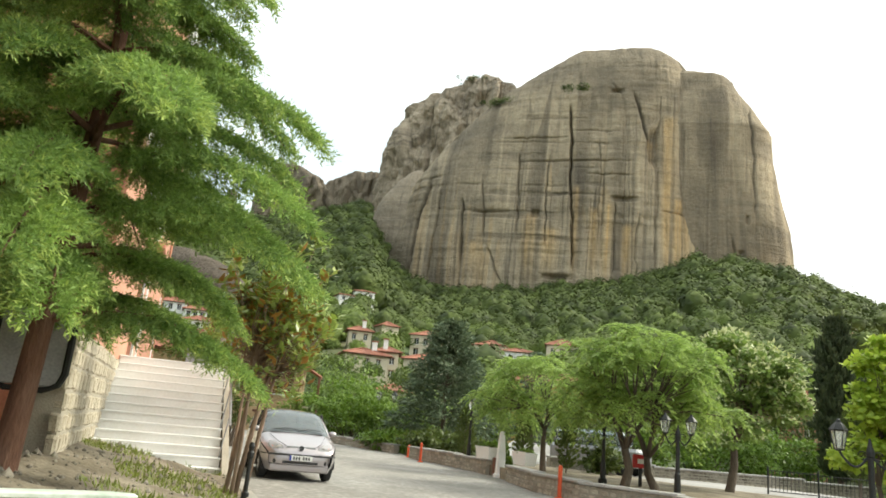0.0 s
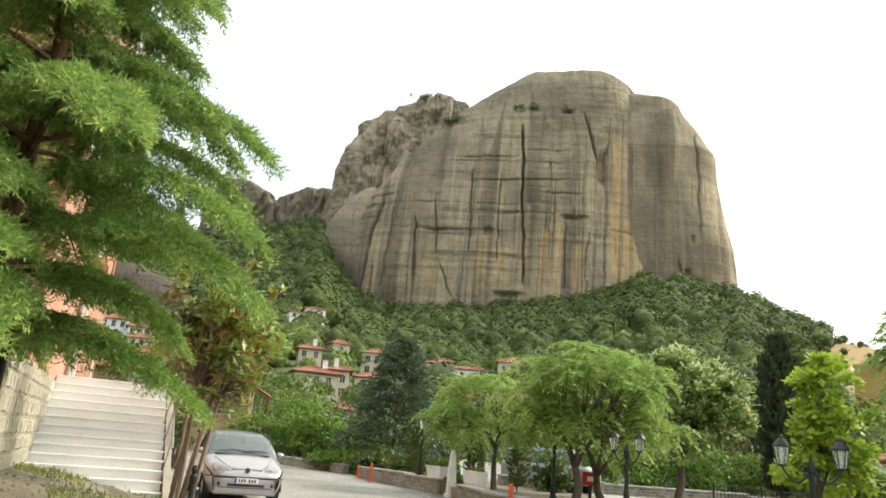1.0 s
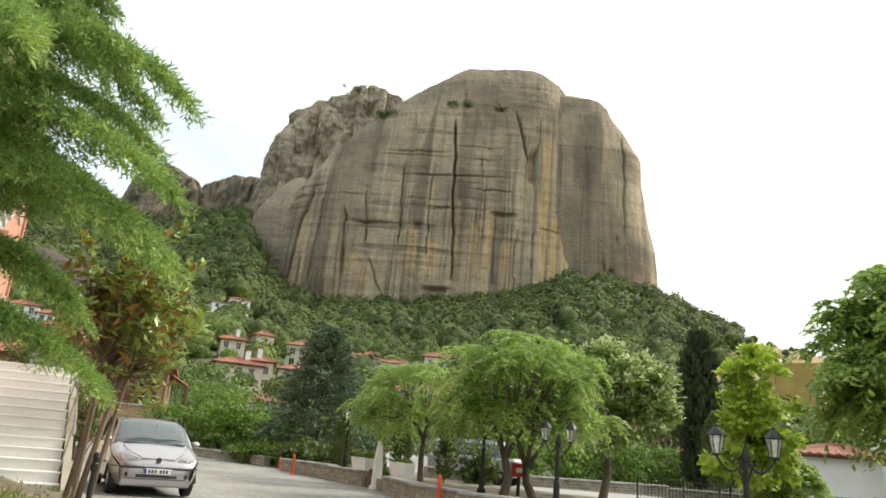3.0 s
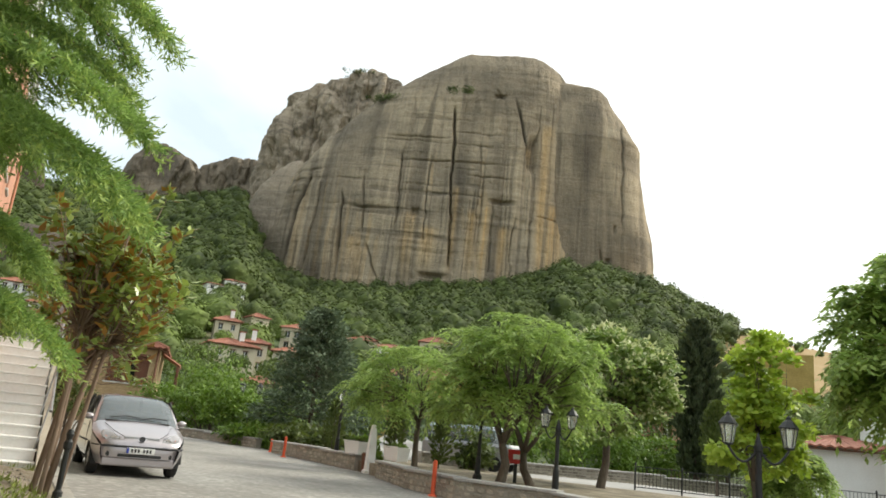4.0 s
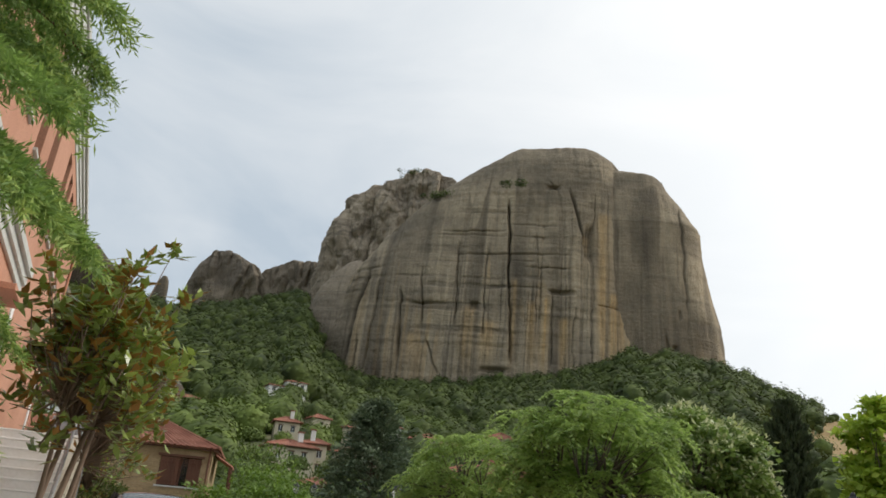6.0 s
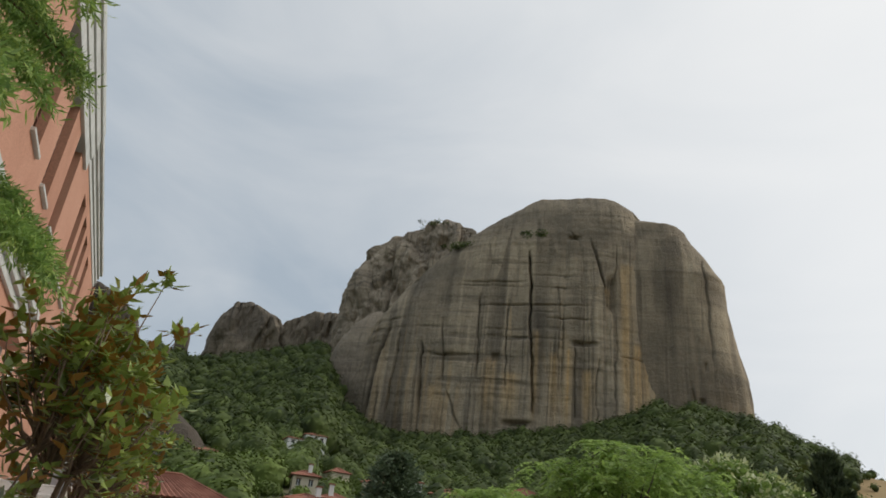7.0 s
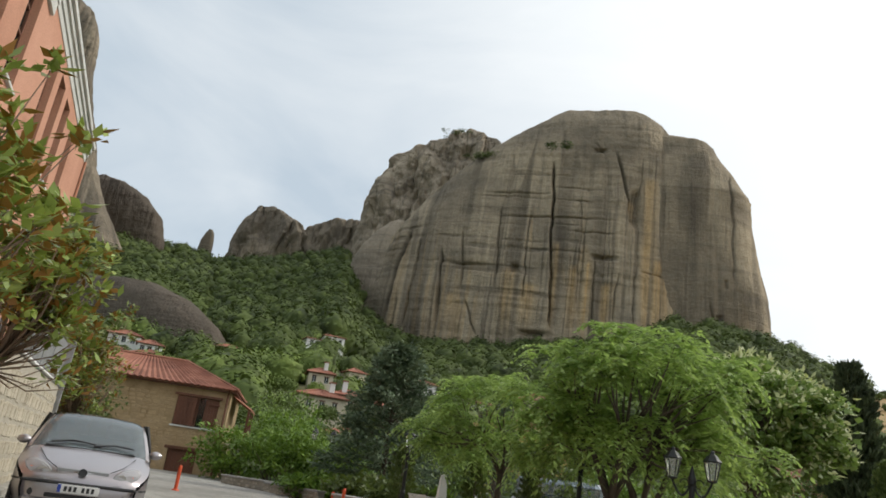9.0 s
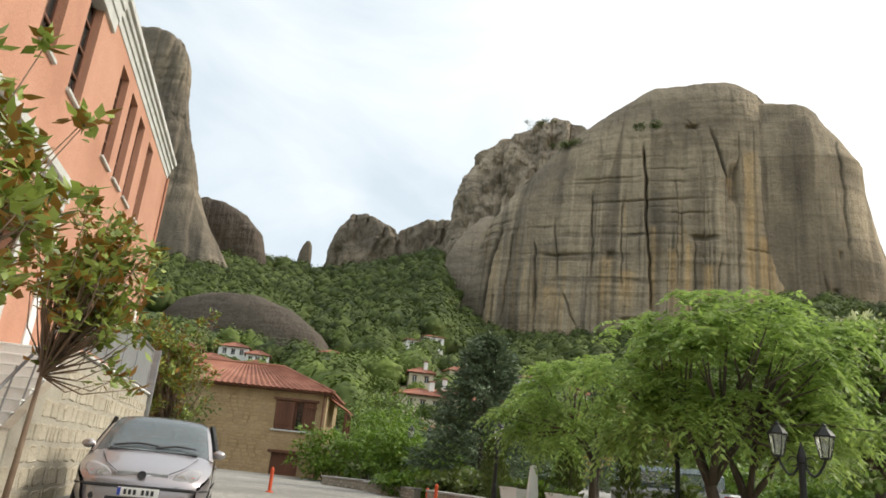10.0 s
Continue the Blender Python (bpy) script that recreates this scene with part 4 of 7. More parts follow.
# ---- houses ----
def tiled_slope(bm, a, b, c, d, pitch=0.34):
    """A roof slope a-b (eave) to d-c (ridge), as rows of ribs running up the slope."""
    a, b, c, d = map(Vector, (a, b, c, d))
    n = (b - a).cross(d - a).normalized()
    if n.z < 0:
        n = -n
    count = max(2, int((b - a).length / pitch))
    prev = None
    for k in range(count * 2 + 1):
        f = k / (count * 2)
        up = n * (0.07 if k % 2 else 0.0)
        lo, hi = a.lerp(b, f) + up, d.lerp(c, f) + up
        cur = (bm.verts.new(lo - n * 0.08), bm.verts.new(lo), bm.verts.new(hi))
        if prev:
            bm.faces.new((prev[0], cur[0], cur[1], prev[1]))
            if (cur[2].co - prev[2].co).length > 0.001:
                bm.faces.new((prev[1], cur[1], cur[2], prev[2]))
            else:
                bm.faces.new((prev[1], cur[1], cur[2]))
        prev = cur


def hip_roof(root, w, d, z, rise, over=0.45, ridge=None, mat=None):
    """A hipped tile roof over a w by d house, local x across the front, y to the back."""
    x0, x1, y0, y1 = -w / 2 - over, w / 2 + over, -over, d + over
    inset = min((y1 - y0) / 2, (x1 - x0) / 2 - 0.3) if ridge is None else ridge
    rz, ym = z + rise, (y0 + y1) / 2
    p, q = (x0 + inset, ym, rz), (x1 - inset, ym, rz)
    for corners in (((x0, y0, z), (x1, y0, z), q, p), ((x1, y1, z), (x0, y1, z), p, q), ((x1, y0, z), (x1, y1, z), q, q), ((x0, y1, z), (x0, y0, z), p, p)):
        bm = bmesh.new()
        tiled_slope(bm, *corners)
        part("roof_slope", bm, mat or TILE, root)
    part("eaves", boxed((x0 + 0.1, y0 + 0.1, z - 0.14), (x1 - 0.1, y1 - 0.1, z - 0.085)), TIMBER, root)
    bm = bmesh.new()
    if (Vector(q) - Vector(p)).length > 0.2:
        tube(bm, [Vector(p) + Vector((0, 0, 0.03)), Vector(q) + Vector((0, 0, 0.03))], [0.11, 0.11], 6)
    for end, corners in ((p, ((x0, y0), (x0, y1))), (q, ((x1, y0), (x1, y1)))):
        for cx, cy in corners:
            tube(bm, [Vector(end) + Vector((0, 0, 0.03)), Vector((cx, cy, z + 0.03))], [0.1, 0.1], 6)
    part("ridge_tiles", bm, mat or TILE, root)


def house(at, turn, w, d, h, rise, wall, label, openings, chimney=None, group="village houses", below=2.5):
    """A plain house: walls with real openings, hipped roof. openings: (x, z, width, height, kind) on the front."""
    k, best = 1.0, 1e9
    if group == "village houses":          # settle it on the slope
        for f in np.linspace(0.62, 1.5, 90):
            gap = abs(float(land_z(at[0] * f, at[1] * f)) - (1.3 + (at[2] - 1.3) * f) + 0.3)
            if gap + 1.2 * abs(f - 1) < best:
                best, k = gap + 1.2 * abs(f - 1), float(f)
    low = 1.3 + (at[2] - 1.3) * k
    if group == "village houses":
        low = max(low, float(land_z(at[0] * k, at[1] * k)) - 0.8)
    at = (at[0] * k, at[1] * k, low)
    w, d, h, rise = w * k, d * k, h * k, rise * k
    openings = [(o[0] * k, o[1] * k, o[2] * k, o[3] * k, o[4]) for o in openings]
    chimney = chimney and (chimney[0] * k, chimney[1] * k)
    root = thing("house", label, "house", at, turn, group)
    bm = pierced(-w / 2, w / 2, -below, h, [(x - ow / 2, z0, x + ow / 2, z0 + oh) for x, z0, ow, oh, _ in openings], 0.3)
    part("front_wall", bm, wall, root)
    part("back_wall", boxed((-w / 2, d - 0.3, -below), (w / 2, d, h)), wall, root)
    for x in (-w / 2, w / 2 - 0.3):
        part("side_wall", boxed((x, 0.302, -below), (x + 0.3, d - 0.302, h)), wall, root)
    for x, z0, ow, oh, kind in openings:
        g = part("window", boxed((x - ow / 2, 0.2, z0), (x + ow / 2, 0.23, z0 + oh)), TIMBER if kind == "door" else GLASS, root)
        part("sill", boxed((x - ow / 2 - 0.08, -0.07, z0 - 0.08), (x + ow / 2 + 0.08, 0.19, z0 - 0.003), 0.006), TRIM, g)
        part("lintel", boxed((x - ow / 2 - 0.1, -0.04, z0 + oh + 0.003), (x + ow / 2 + 0.1, 0.19, z0 + oh + 0.13), 0.006), TIMBER, g)
        if kind == "shutter":
            for e in (-1, 1):
                a = x + e * (ow / 2 + 0.02)
                bm = bmesh.new()
                box(bm, (min(a, a + e * ow * 0.48), -0.05, z0), (max(a, a + e * ow * 0.48), -0.008, z0 + oh), 0.006)
                part("shutter", bm, TIMBER, g)
        elif kind == "window":
            part("frame", boxed((x - 0.03, 0.15, z0), (x + 0.03, 0.198, z0 + oh)), WHITE, g)
    hip_roof(root, w, d, h, rise)
    if chimney:
        cx, cy = chimney
        c = part("chimney", boxed((cx - 0.3, cy - 0.3, h), (cx + 0.3, cy + 0.3, h + rise + 0.9), 0.02), WHITE, root)
        part("chimney_cap", boxed((cx - 0.4, cy - 0.4, h + rise + 0.902), (cx + 0.4, cy + 0.4, h + rise + 1.05), 0.02), TILE, c)
    return root


# the stone house at the bend
TURN_H = math.radians(23)
corner = Vector((-21.0, 45.0, 0.3))
dir_h = Vector((math.cos(TURN_H), math.sin(TURN_H), 0))
home = thing("stone_house", "honey stone house with brown shutters and a clay tile roof", "house", corner - dir_h * 6.0, TURN_H)
hw, hd, hh = 12.0, 6.5, 4.75
ops = [(4.3, 2.5, 2.3, 1.62), (4.05, 0.05, 1.55, 1.18)]
bm = pierced(-hw / 2, hw / 2, -1.0, hh, [(x - ow / 2, z0, x + ow / 2, z0 + oh) for x, z0, ow, oh in ops], 0.42, 0.03)
part("front_wall", bm, HOUSE_STONE, home)
part("back_wall", boxed((-hw / 2, hd - 0.4, -1), (hw / 2, hd, hh)), HOUSE_STONE, home)
for x in (-hw / 2, hw / 2 - 0.4):
    part("side_wall", boxed((x, 0.452, -1), (x + 0.4, hd - 0.402, hh)), HOUSE_STONE, home)
hip_roof(home, hw, hd, hh, 1.6, 0.4)
x, z0, ow, oh = ops[0]
win = part("window", boxed((x - ow / 2, 0.3, z0), (x + ow / 2, 0.33, z0 + oh)), GLASS, home)
part("frame", boxed((x - 0.05, 0.22, z0), (x + 0.05, 0.298, z0 + oh)), TIMBER, win)
part("lintel", boxed((x - ow / 2 - 0.15, -0.06, z0 + oh + 0.003), (x + ow / 2 + 0.15, 0.28, z0 + oh + 0.14), 0.008), TIMBER, win)
part("sill", boxed((x - ow / 2 - 0.1, -0.08, z0 - 0.09), (x + ow / 2 + 0.1, 0.28, z0 - 0.003), 0.008), TRIM, win)
for x0, x1, swing in ((x - ow / 2 + 0.02, x - 0.05, 0.0), (x + 0.42, x + ow / 2 + 0.10, 0.12)):
    n = 5
    leaf_ = part("shutter", boxed((x0, 0.052 + swing * 0.2, z0 + 0.03), (x1, 0.062 + swing * 0.2, z0 + oh - 0.03)), TIMBER, home, "brown plank shutter")
    for k in range(n):
        part("plank", boxed((x0 + (x1 - x0) * k / n + 0.006, 0.0 + swing * k / n, z0 + 0.03), (x0 + (x1 - x0) * (k + 1) / n - 0.006, 0.05 + swing * k / n, z0 + oh - 0.03), 0.006), TIMBER, leaf_)
    for zz in (z0 + 0.25, z0 + oh - 0.35):
        part("ledge", boxed((x0 + 0.03, -0.035, zz), (x1 - 0.03, -0.003, zz + 0.1), 0.005), TIMBER, leaf_)
x, z0, ow, oh = ops[1]
door = part("cellar_door", boxed((x - ow / 2, 0.192, z0), (x + ow / 2, 0.215, z0 + oh)), TIMBER, home, "low brown plank cellar door")
for k in range(6):
    part("plank", boxed((x - ow / 2 + ow * k / 6 + 0.006, 0.14, z0), (x - ow / 2 + ow * (k + 1) / 6 - 0.006, 0.19, z0 + oh), 0.006), TIMBER, door)
part("lintel", boxed((x - ow / 2 - 0.2, -0.06, z0 + oh + 0.003), (x + ow / 2 + 0.2, 0.13, z0 + oh + 0.15), 0.008), TIMBER, door)
rng = random.Random(12)
z, count = -0.6, 0
while z < hh - 0.05:
    h = min(rng.uniform(0.17, 0.26), hh - z)
    s = -1.5
    while s < hw / 2 - 0.05:
        w = min(rng.uniform(0.28, 0.6), hw / 2 - s)
        clear = all(s + w < o[0] - o[2] / 2 - 0.02 or s > o[0] + o[2] / 2 + 0.02 or z + h < o[1] - 0.08 or z > o[1] + o[3] + 0.13 for o in ops)
        if clear and w > 0.1:
            m = Matrix.Translation((s + w / 2, 0.078, z + h / 2))
            if count < 300:
                me = stone_mesh(w - 0.02, h - 0.02, rng)
                p = part("stone", bpy.data.meshes.get("h_" + me.name) or me.copy(), HOUSE_STONE, home)
                p.data.materials.clear()
                p.data.materials.append(HOUSE_STONE)
                p.data.name = "h_" + me.name
                p.matrix_basis = m
                count += 1
        s += w
    z += h
part("downpipe", lathe(bmesh.new(), [(0.05, -0.3), (0.05, hh)], 8, (hw / 2 - 0.15, -0.08, 0)), TIMBER, home)
# porch roof beyond the corner
bm = bmesh.new()
tiled_slope(bm, (hw / 2 + 1.2, 1.0, 3.9), (hw / 2 + 1.2, 4.5, 3.9), (hw / 2 + 0.02, 4.5, 4.55), (hw / 2 + 0.02, 1.0, 4.55))
porch = part("porch_roof", bm, TILE, home)
for y in (1.1, 2.8, 4.4):
    part("porch_post", boxed((hw / 2 + 1.0, y - 0.07, -1), (hw / 2 + 1.14, y + 0.07, 3.85), 0.01), TIMBER, porch)
part("balcony", boxed((hw / 2 + 0.02, 1.0, 1.7), (hw / 2 + 1.15, 4.5, 1.9), 0.01), CREAM, porch)


def facing(x, y, off=0.0):
    """The turn that makes a house at x, y look down the valley."""
    return math.atan2(-x, y) + off


W2 = lambda xs, z, w=0.9, h=1.3, kind="window": [(x, z, w, h, kind) for x in xs]
house((-47.0, 138.5, 10.2), facing(-47, 138), 4.4, 7, 5.6, 1.2, CREAM, "narrow grey-beige house with a chimney", W2([0.9], 3.2, 0.9, 1.2) + W2([0.9], 0.7, 0.9, 1.2), (-0.6, 1.6))
house((-53.0, 143.0, 10.6), facing(-53, 143, 0.2), 9, 8, 4.9, 1.5, CREAM, "long house under a wide clay roof", W2([-2.5, 0, 2.5], 2.6), (2.0, 3))
house((-40.5, 141.0, 10.6), facing(-40, 141, -0.2), 7.5, 8, 4.4, 1.5, CREAM, "beige house with a wide clay roof", W2([-2, 0.5, 2.6], 2.2))
house((-34.5, 105.0, 3.4), facing(-34, 105, -0.1), 4.6, 6, 3.2, 1.0, CREAM, "low house with a red roof among bushes", W2([-1, 1], 1.2, 0.8, 1.1))
house((-68.5, 178.0, 20.0), facing(-68, 178, 0.1), 6, 6, 4.9, 1.5, CREAM, "small beige house with a tile roof", W2([-1.6, 1.4], 2.6, 1, 1.4), (1.0, 2))
house((-64.5, 190.0, 24.0), facing(-64, 190, 0.4), 5, 5, 4.2, 1.4, CREAM, "small pink-roofed house on the slope", W2([0], 2.0))
house((-47.5, 166.0, 17.5), facing(-47, 166, -0.2), 7, 7, 5.6, 1.5, CREAM, "two-storey beige house with dark openings", W2([-2, 0.2, 2.3], 3.4, 1.1, 1.3) + W2([-2, 2.3], 0.9, 1.1, 1.4))
house((-41.0, 171.0, 19.5), facing(-41, 171, 0.3), 5, 6, 5.0, 1.2, WHITE, "white house with a pale gable", W2([-1, 1], 2.6))
house((-16.5, 180.0, 19.8), facing(-16, 180), 7.6, 7, 4.6, 1.9, CREAM, "peach house with a hipped clay roof", W2([-2.2, 0.0, 2.2], 2.2, 1.0, 1.4))
house((-26.5, 179.0, 18.0), facing(-26, 179, 0.15), 8.5, 7, 4.0, 1.2, WHITE, "long house with a bright red roof", W2([-2.5, 0, 2.5], 1.6))
house((-31.5, 163.0, 16.5), facing(-31, 163, -0.25), 7, 7, 4.8, 1.5, CREAM, "cream house with clay roof in the trees", W2([-2, 0, 2], 2.2))
house((-90.0, 234.0, 42.6), facing(-90, 234, 0.25), 7.0, 8, 3.3, 1.2, WHITE, "white villa alone on the wooded slope", W2([-2.0, 0, 2.0], 1.2, 1.0, 1.3))
house((-97.0, 236.0, 42.4), facing(-96, 236, 0.25), 6.5, 7, 2.4, 0.8, WHITE, "low white annexe of the hillside villa", W2([-1.5, 1.2], 0.7, 1.1, 1.1))
for n, (x, y, z, w, h, wall) in enumerate([(-118.5, 167, 24.0, 7.5, 4.4, WHITE), (-113.0, 170.5, 23.0, 6.0, 4.0, WHITE), (-117.0, 160, 19.5, 7.5, 4.2, WHITE), (-109.0, 166, 19.8, 7.0, 3.8, WHITE), (-126, 160, 22.0, 6.5, 4.4, CREAM)]):
    house((x, y, z), facing(x, y, 0.15 * (n % 3 - 1)), w, 6.5, h, 1.5, wall, "white village house with dark window openings below the rock", W2([-w / 3.4, 0, w / 3.4], h - 2.0, 1.0, 1.3))
house((-101.0, 186.0, 28.5), facing(-101, 186), 6.0, 6, 2.6, 1.2, CREAM, "small beige hut roofed with clay tiles", W2([0], 0.8))
# houses beyond the square
house((19.5, 90.0, 2.0), facing(19, 90, -0.3), 8, 8, 6.4, 1.6, CREAM, "beige house behind the cypress", W2([-2.4, 0, 2.4], 3.8, 1.0, 1.4) + W2([-2.4, 0, 2.4], 1.0, 1.0, 1.5))
house((15.0, 78.0, 0.5), facing(15, 78, 0.1), 6, 7, 5.6, 1.4, PINK, "pink house with white trim", W2([-1.6, 1.6], 3.2))
house((-6.6, 66.5, 1.0), facing(-6.6, 66, 0.1), 7.5, 7, 5.4, 1.5, YELLOW, "yellow house with an orange-brown plinth", W2([-2.2, 0.0, 2.2], 2.7, 0.9, 1.5, "shutter"))
house((17.8, 27.5, -0.2), facing(17.8, 27, -0.25), 9.0, 7, 6.6, 1.5, CREAM, "cream house behind the square with a red roof", W2([1.5], 1.4, 1.0, 1.2), group="houses by the square")
house((13.6, 33.5, -0.3), facing(10, 30, -0.1), 3.4, 6, 2.9, 0.5, WHITE, "whitewashed low outbuilding beside the square", [], group="houses by the square")
house((29.0, 52.0, 1.0), facing(27, 52, 0.2), 8.0, 8, 7.6, 1.8, WHITE, "tall white house with a red roof", W2([-2, 2], 4.5), group="houses by the square")
# retaining wall high on the slope
bm = bmesh.new()
box(bm, (-2.6, 0, -5), (3.4, 0.5, 2.2), 0.03, Matrix.Translation((35.0, 96.0, 13.8)) @ Matrix.Rotation(facing(35, 96), 4, "Z"))
tagged(part("terrace_wall", bm, material("ochre_wall", [(0.30, 0.21, 0.06), (0.42, 0.30, 0.10)], scale=0.5, fine=5, rough=0.9, bump=0.3)), "ochre retaining wall on the dry slope", "wall", kind="structure")
# ---- the parked car ----
SILVER = material("silver_car_paint", [(0.40, 0.365, 0.375), (0.44, 0.40, 0.41)], scale=2, fine=200, rough=0.33, bump=0.0, metal=0.75, coat=1.0)
DARK = material("black_plastic", [(0.015, 0.015, 0.016), (0.03, 0.03, 0.032)], scale=5, fine=80, rough=0.55, bump=0.15)
RUBBER = material("tyre_rubber", [(0.012, 0.012, 0.012), (0.025, 0.024, 0.023)], scale=8, fine=60, rough=0.85, bump=0.3)
ALLOY = material("alloy_rim", [(0.42, 0.42, 0.43), (0.5, 0.5, 0.51)], scale=5, fine=60, rough=0.35, bump=0.05, metal=0.8)
CHROME = material("chrome", [(0.7, 0.7, 0.71), (0.76, 0.76, 0.77)], scale=5, fine=60, rough=0.12, bump=0.0, metal=1.0)
PLATE = material("number_plate_white", [(0.68, 0.68, 0.66), (0.74, 0.74, 0.72)], scale=5, fine=60, rough=0.4, bump=0.0)
BLUE = material("plate_blue", [(0.02, 0.05, 0.30), (0.025, 0.06, 0.36)], scale=5, fine=60, rough=0.4, bump=0.0)
LENS = pane_material("headlight_lens", (0.62, 0.62, 0.62), 0.08)
LENS.node_tree.nodes["Principled BSDF"].inputs["Transmission Weight"].default_value = 0.6
SCREEN = pane_material("car_glass", (0.42, 0.50, 0.54), 0.03)
SCREEN.node_tree.nodes["Principled BSDF"].inputs["IOR"].default_value = 1.65
SCREEN.node_tree.nodes["Principled BSDF"].inputs["Transmission Weight"].default_value = 0.75

CAR_TOP = [(0.0, 0.36), (0.0, 0.52), (0.03, 0.66), (0.12, 0.745), (0.30, 0.83), (0.55, 0.915), (0.74, 0.985), (0.88, 1.03), (1.08, 1.185), (1.28, 1.335), (1.47, 1.46), (1.68, 1.535), (2.1, 1.565), (2.5, 1.575), (2.9, 1.555), (3.2, 1.50), (3.34, 1.40), (3.45, 1.15), (3.54, 0.95), (3.57, 0.7), (3.55, 0.36)]


def car_half_width(y, z):
    """Half the car's width at a station and height."""
    plan = 0.86 - 0.16 * max(0.0, 1 - y / 0.55) ** 2.2 - 0.10 * max(0.0, (y - 3.1) / 0.47) ** 2
    if z > 0.95:
        plan -= 0.185 * ((z - 0.95) / 0.62) ** 1.25
    return plan - 0.05 * max(0.0, (0.5 - z) / 0.2) ** 2


def car_belt(y):
    return 0.97 + 0.03 * y / 3.5


car = thing("car", "silver compact hatchback parked at the kerb, roof unwet, lights off", "car", (-7.12, 15.72, ground_z(-7.6, 16.8) + 0.0), math.radians(180 - 144.5))
car["label"] = "silver metallic compact car parked at the kerb"


def car_skin(i0, i1, v0=-1.0, v1=1.0, cols=18, lift=0.0, crown=0.05):
    """The skin between two stations of the outline, across the car from v0 to v1 of its width; rounded at its edges."""
    bm = bmesh.new()
    rows = []
    pts = []
    for k in range(i0, i1):
        for f in (0, 0.5):
            (y0, z0), (y1, z1) = CAR_TOP[k], CAR_TOP[k + 1]
            pts.append((y0 + (y1 - y0) * f, z0 + (z1 - z0) * f))
    pts.append(CAR_TOP[i1])
    for k, (y, z) in enumerate(pts):
        ya, za = pts[max(k - 1, 0)]
        yb, zb = pts[min(k + 1, len(pts) - 1)]
        ty, tz = yb - ya, zb - za
        q = math.hypot(ty, tz) or 1
        ny, nz = -tz / q, ty / q
        row = []
        for j in range(cols + 1):
            v = v0 + (v1 - v0) * j / cols
            drop = crown * abs(v) ** 2.5 + 0.045 * max(0.0, abs(v) - 0.86) / 0.14
            row.append(bm.verts.new((v * car_half_width(y, z), y + ny * (lift - drop), z + nz * (lift - drop))))
        rows.append(row)
    for r0, r1 in zip(rows, rows[1:]):
        for j in range(cols):
            bm.faces.new((r0[j], r0[j + 1], r1[j + 1], r1[j]))
    bmesh.ops.recalc_face_normals(bm, faces=bm.faces[:])
    return bm


body = part("body", car_skin(0, 7), SILVER, car, smooth=True)
part("roof", car_skin(11, 16), SILVER, car, smooth=True)
part("tailgate", car_skin(16, len(CAR_TOP) - 1), SILVER, car, smooth=True)
part("windscreen", car_skin(7, 11, -0.93, 0.93, lift=-0.004), SCREEN, car, "large raked windscreen reflecting the sky", smooth=True)
for e in (-1, 1):
    part("screen_pillar", car_skin(7, 11, *sorted((e * 0.93, e * 1.0)), cols=4), SILVER, car, smooth=True)


def top_z(y):
    ys = [p for p in CAR_TOP if 0.02 < p[0] < 3.5]
    return float(np.interp(y, [p[0] for p in ys], [p[1] for p in ys]))


def car_side(e, lower):
    """One flank: the panels below the belt, or the glass house above it."""
    bm = bmesh.new()
    cols, n = [], 44
    for k in range(n + 1):
        y = 0.02 + 3.52 * k / n
        t = max(top_z(y) - 0.115, 0.45)
        b = min(car_belt(y), t)
        col = []
        for j in range(9):
            f = j / 8
            if lower:
                z = 0.22 + (b - 0.22) * f
                for wy in (0.62, 3.02):
                    d = abs(y - wy)
                    if d < 0.335:
                        z = max(z, 0.28 + math.sqrt(0.335**2 - d * d))
                z = min(z, b)
            else:
                z = b + max(t - b, 0) * f
            bulge = 0.012 * math.sin(math.pi * min(1, max(0, (z - 0.3) / 0.6)))
            col.append(bm.verts.new((e * (car_half_width(y, z) + bulge), y, z)))
        cols.append(col)
    for a, b in zip(cols, cols[1:]):
        for j in range(8):
            if (a[j].co - a[j + 1].co).length > 0.002 or (b[j].co - b[j + 1].co).length > 0.002:
                try:
                    bm.faces.new((a[j], b[j], b[j + 1], a[j + 1]))
                except ValueError:
                    pass
    bmesh.ops.remove_doubles(bm, verts=bm.verts[:], dist=0.001)
    bmesh.ops.recalc_face_normals(bm, faces=bm.faces[:])
    return bm


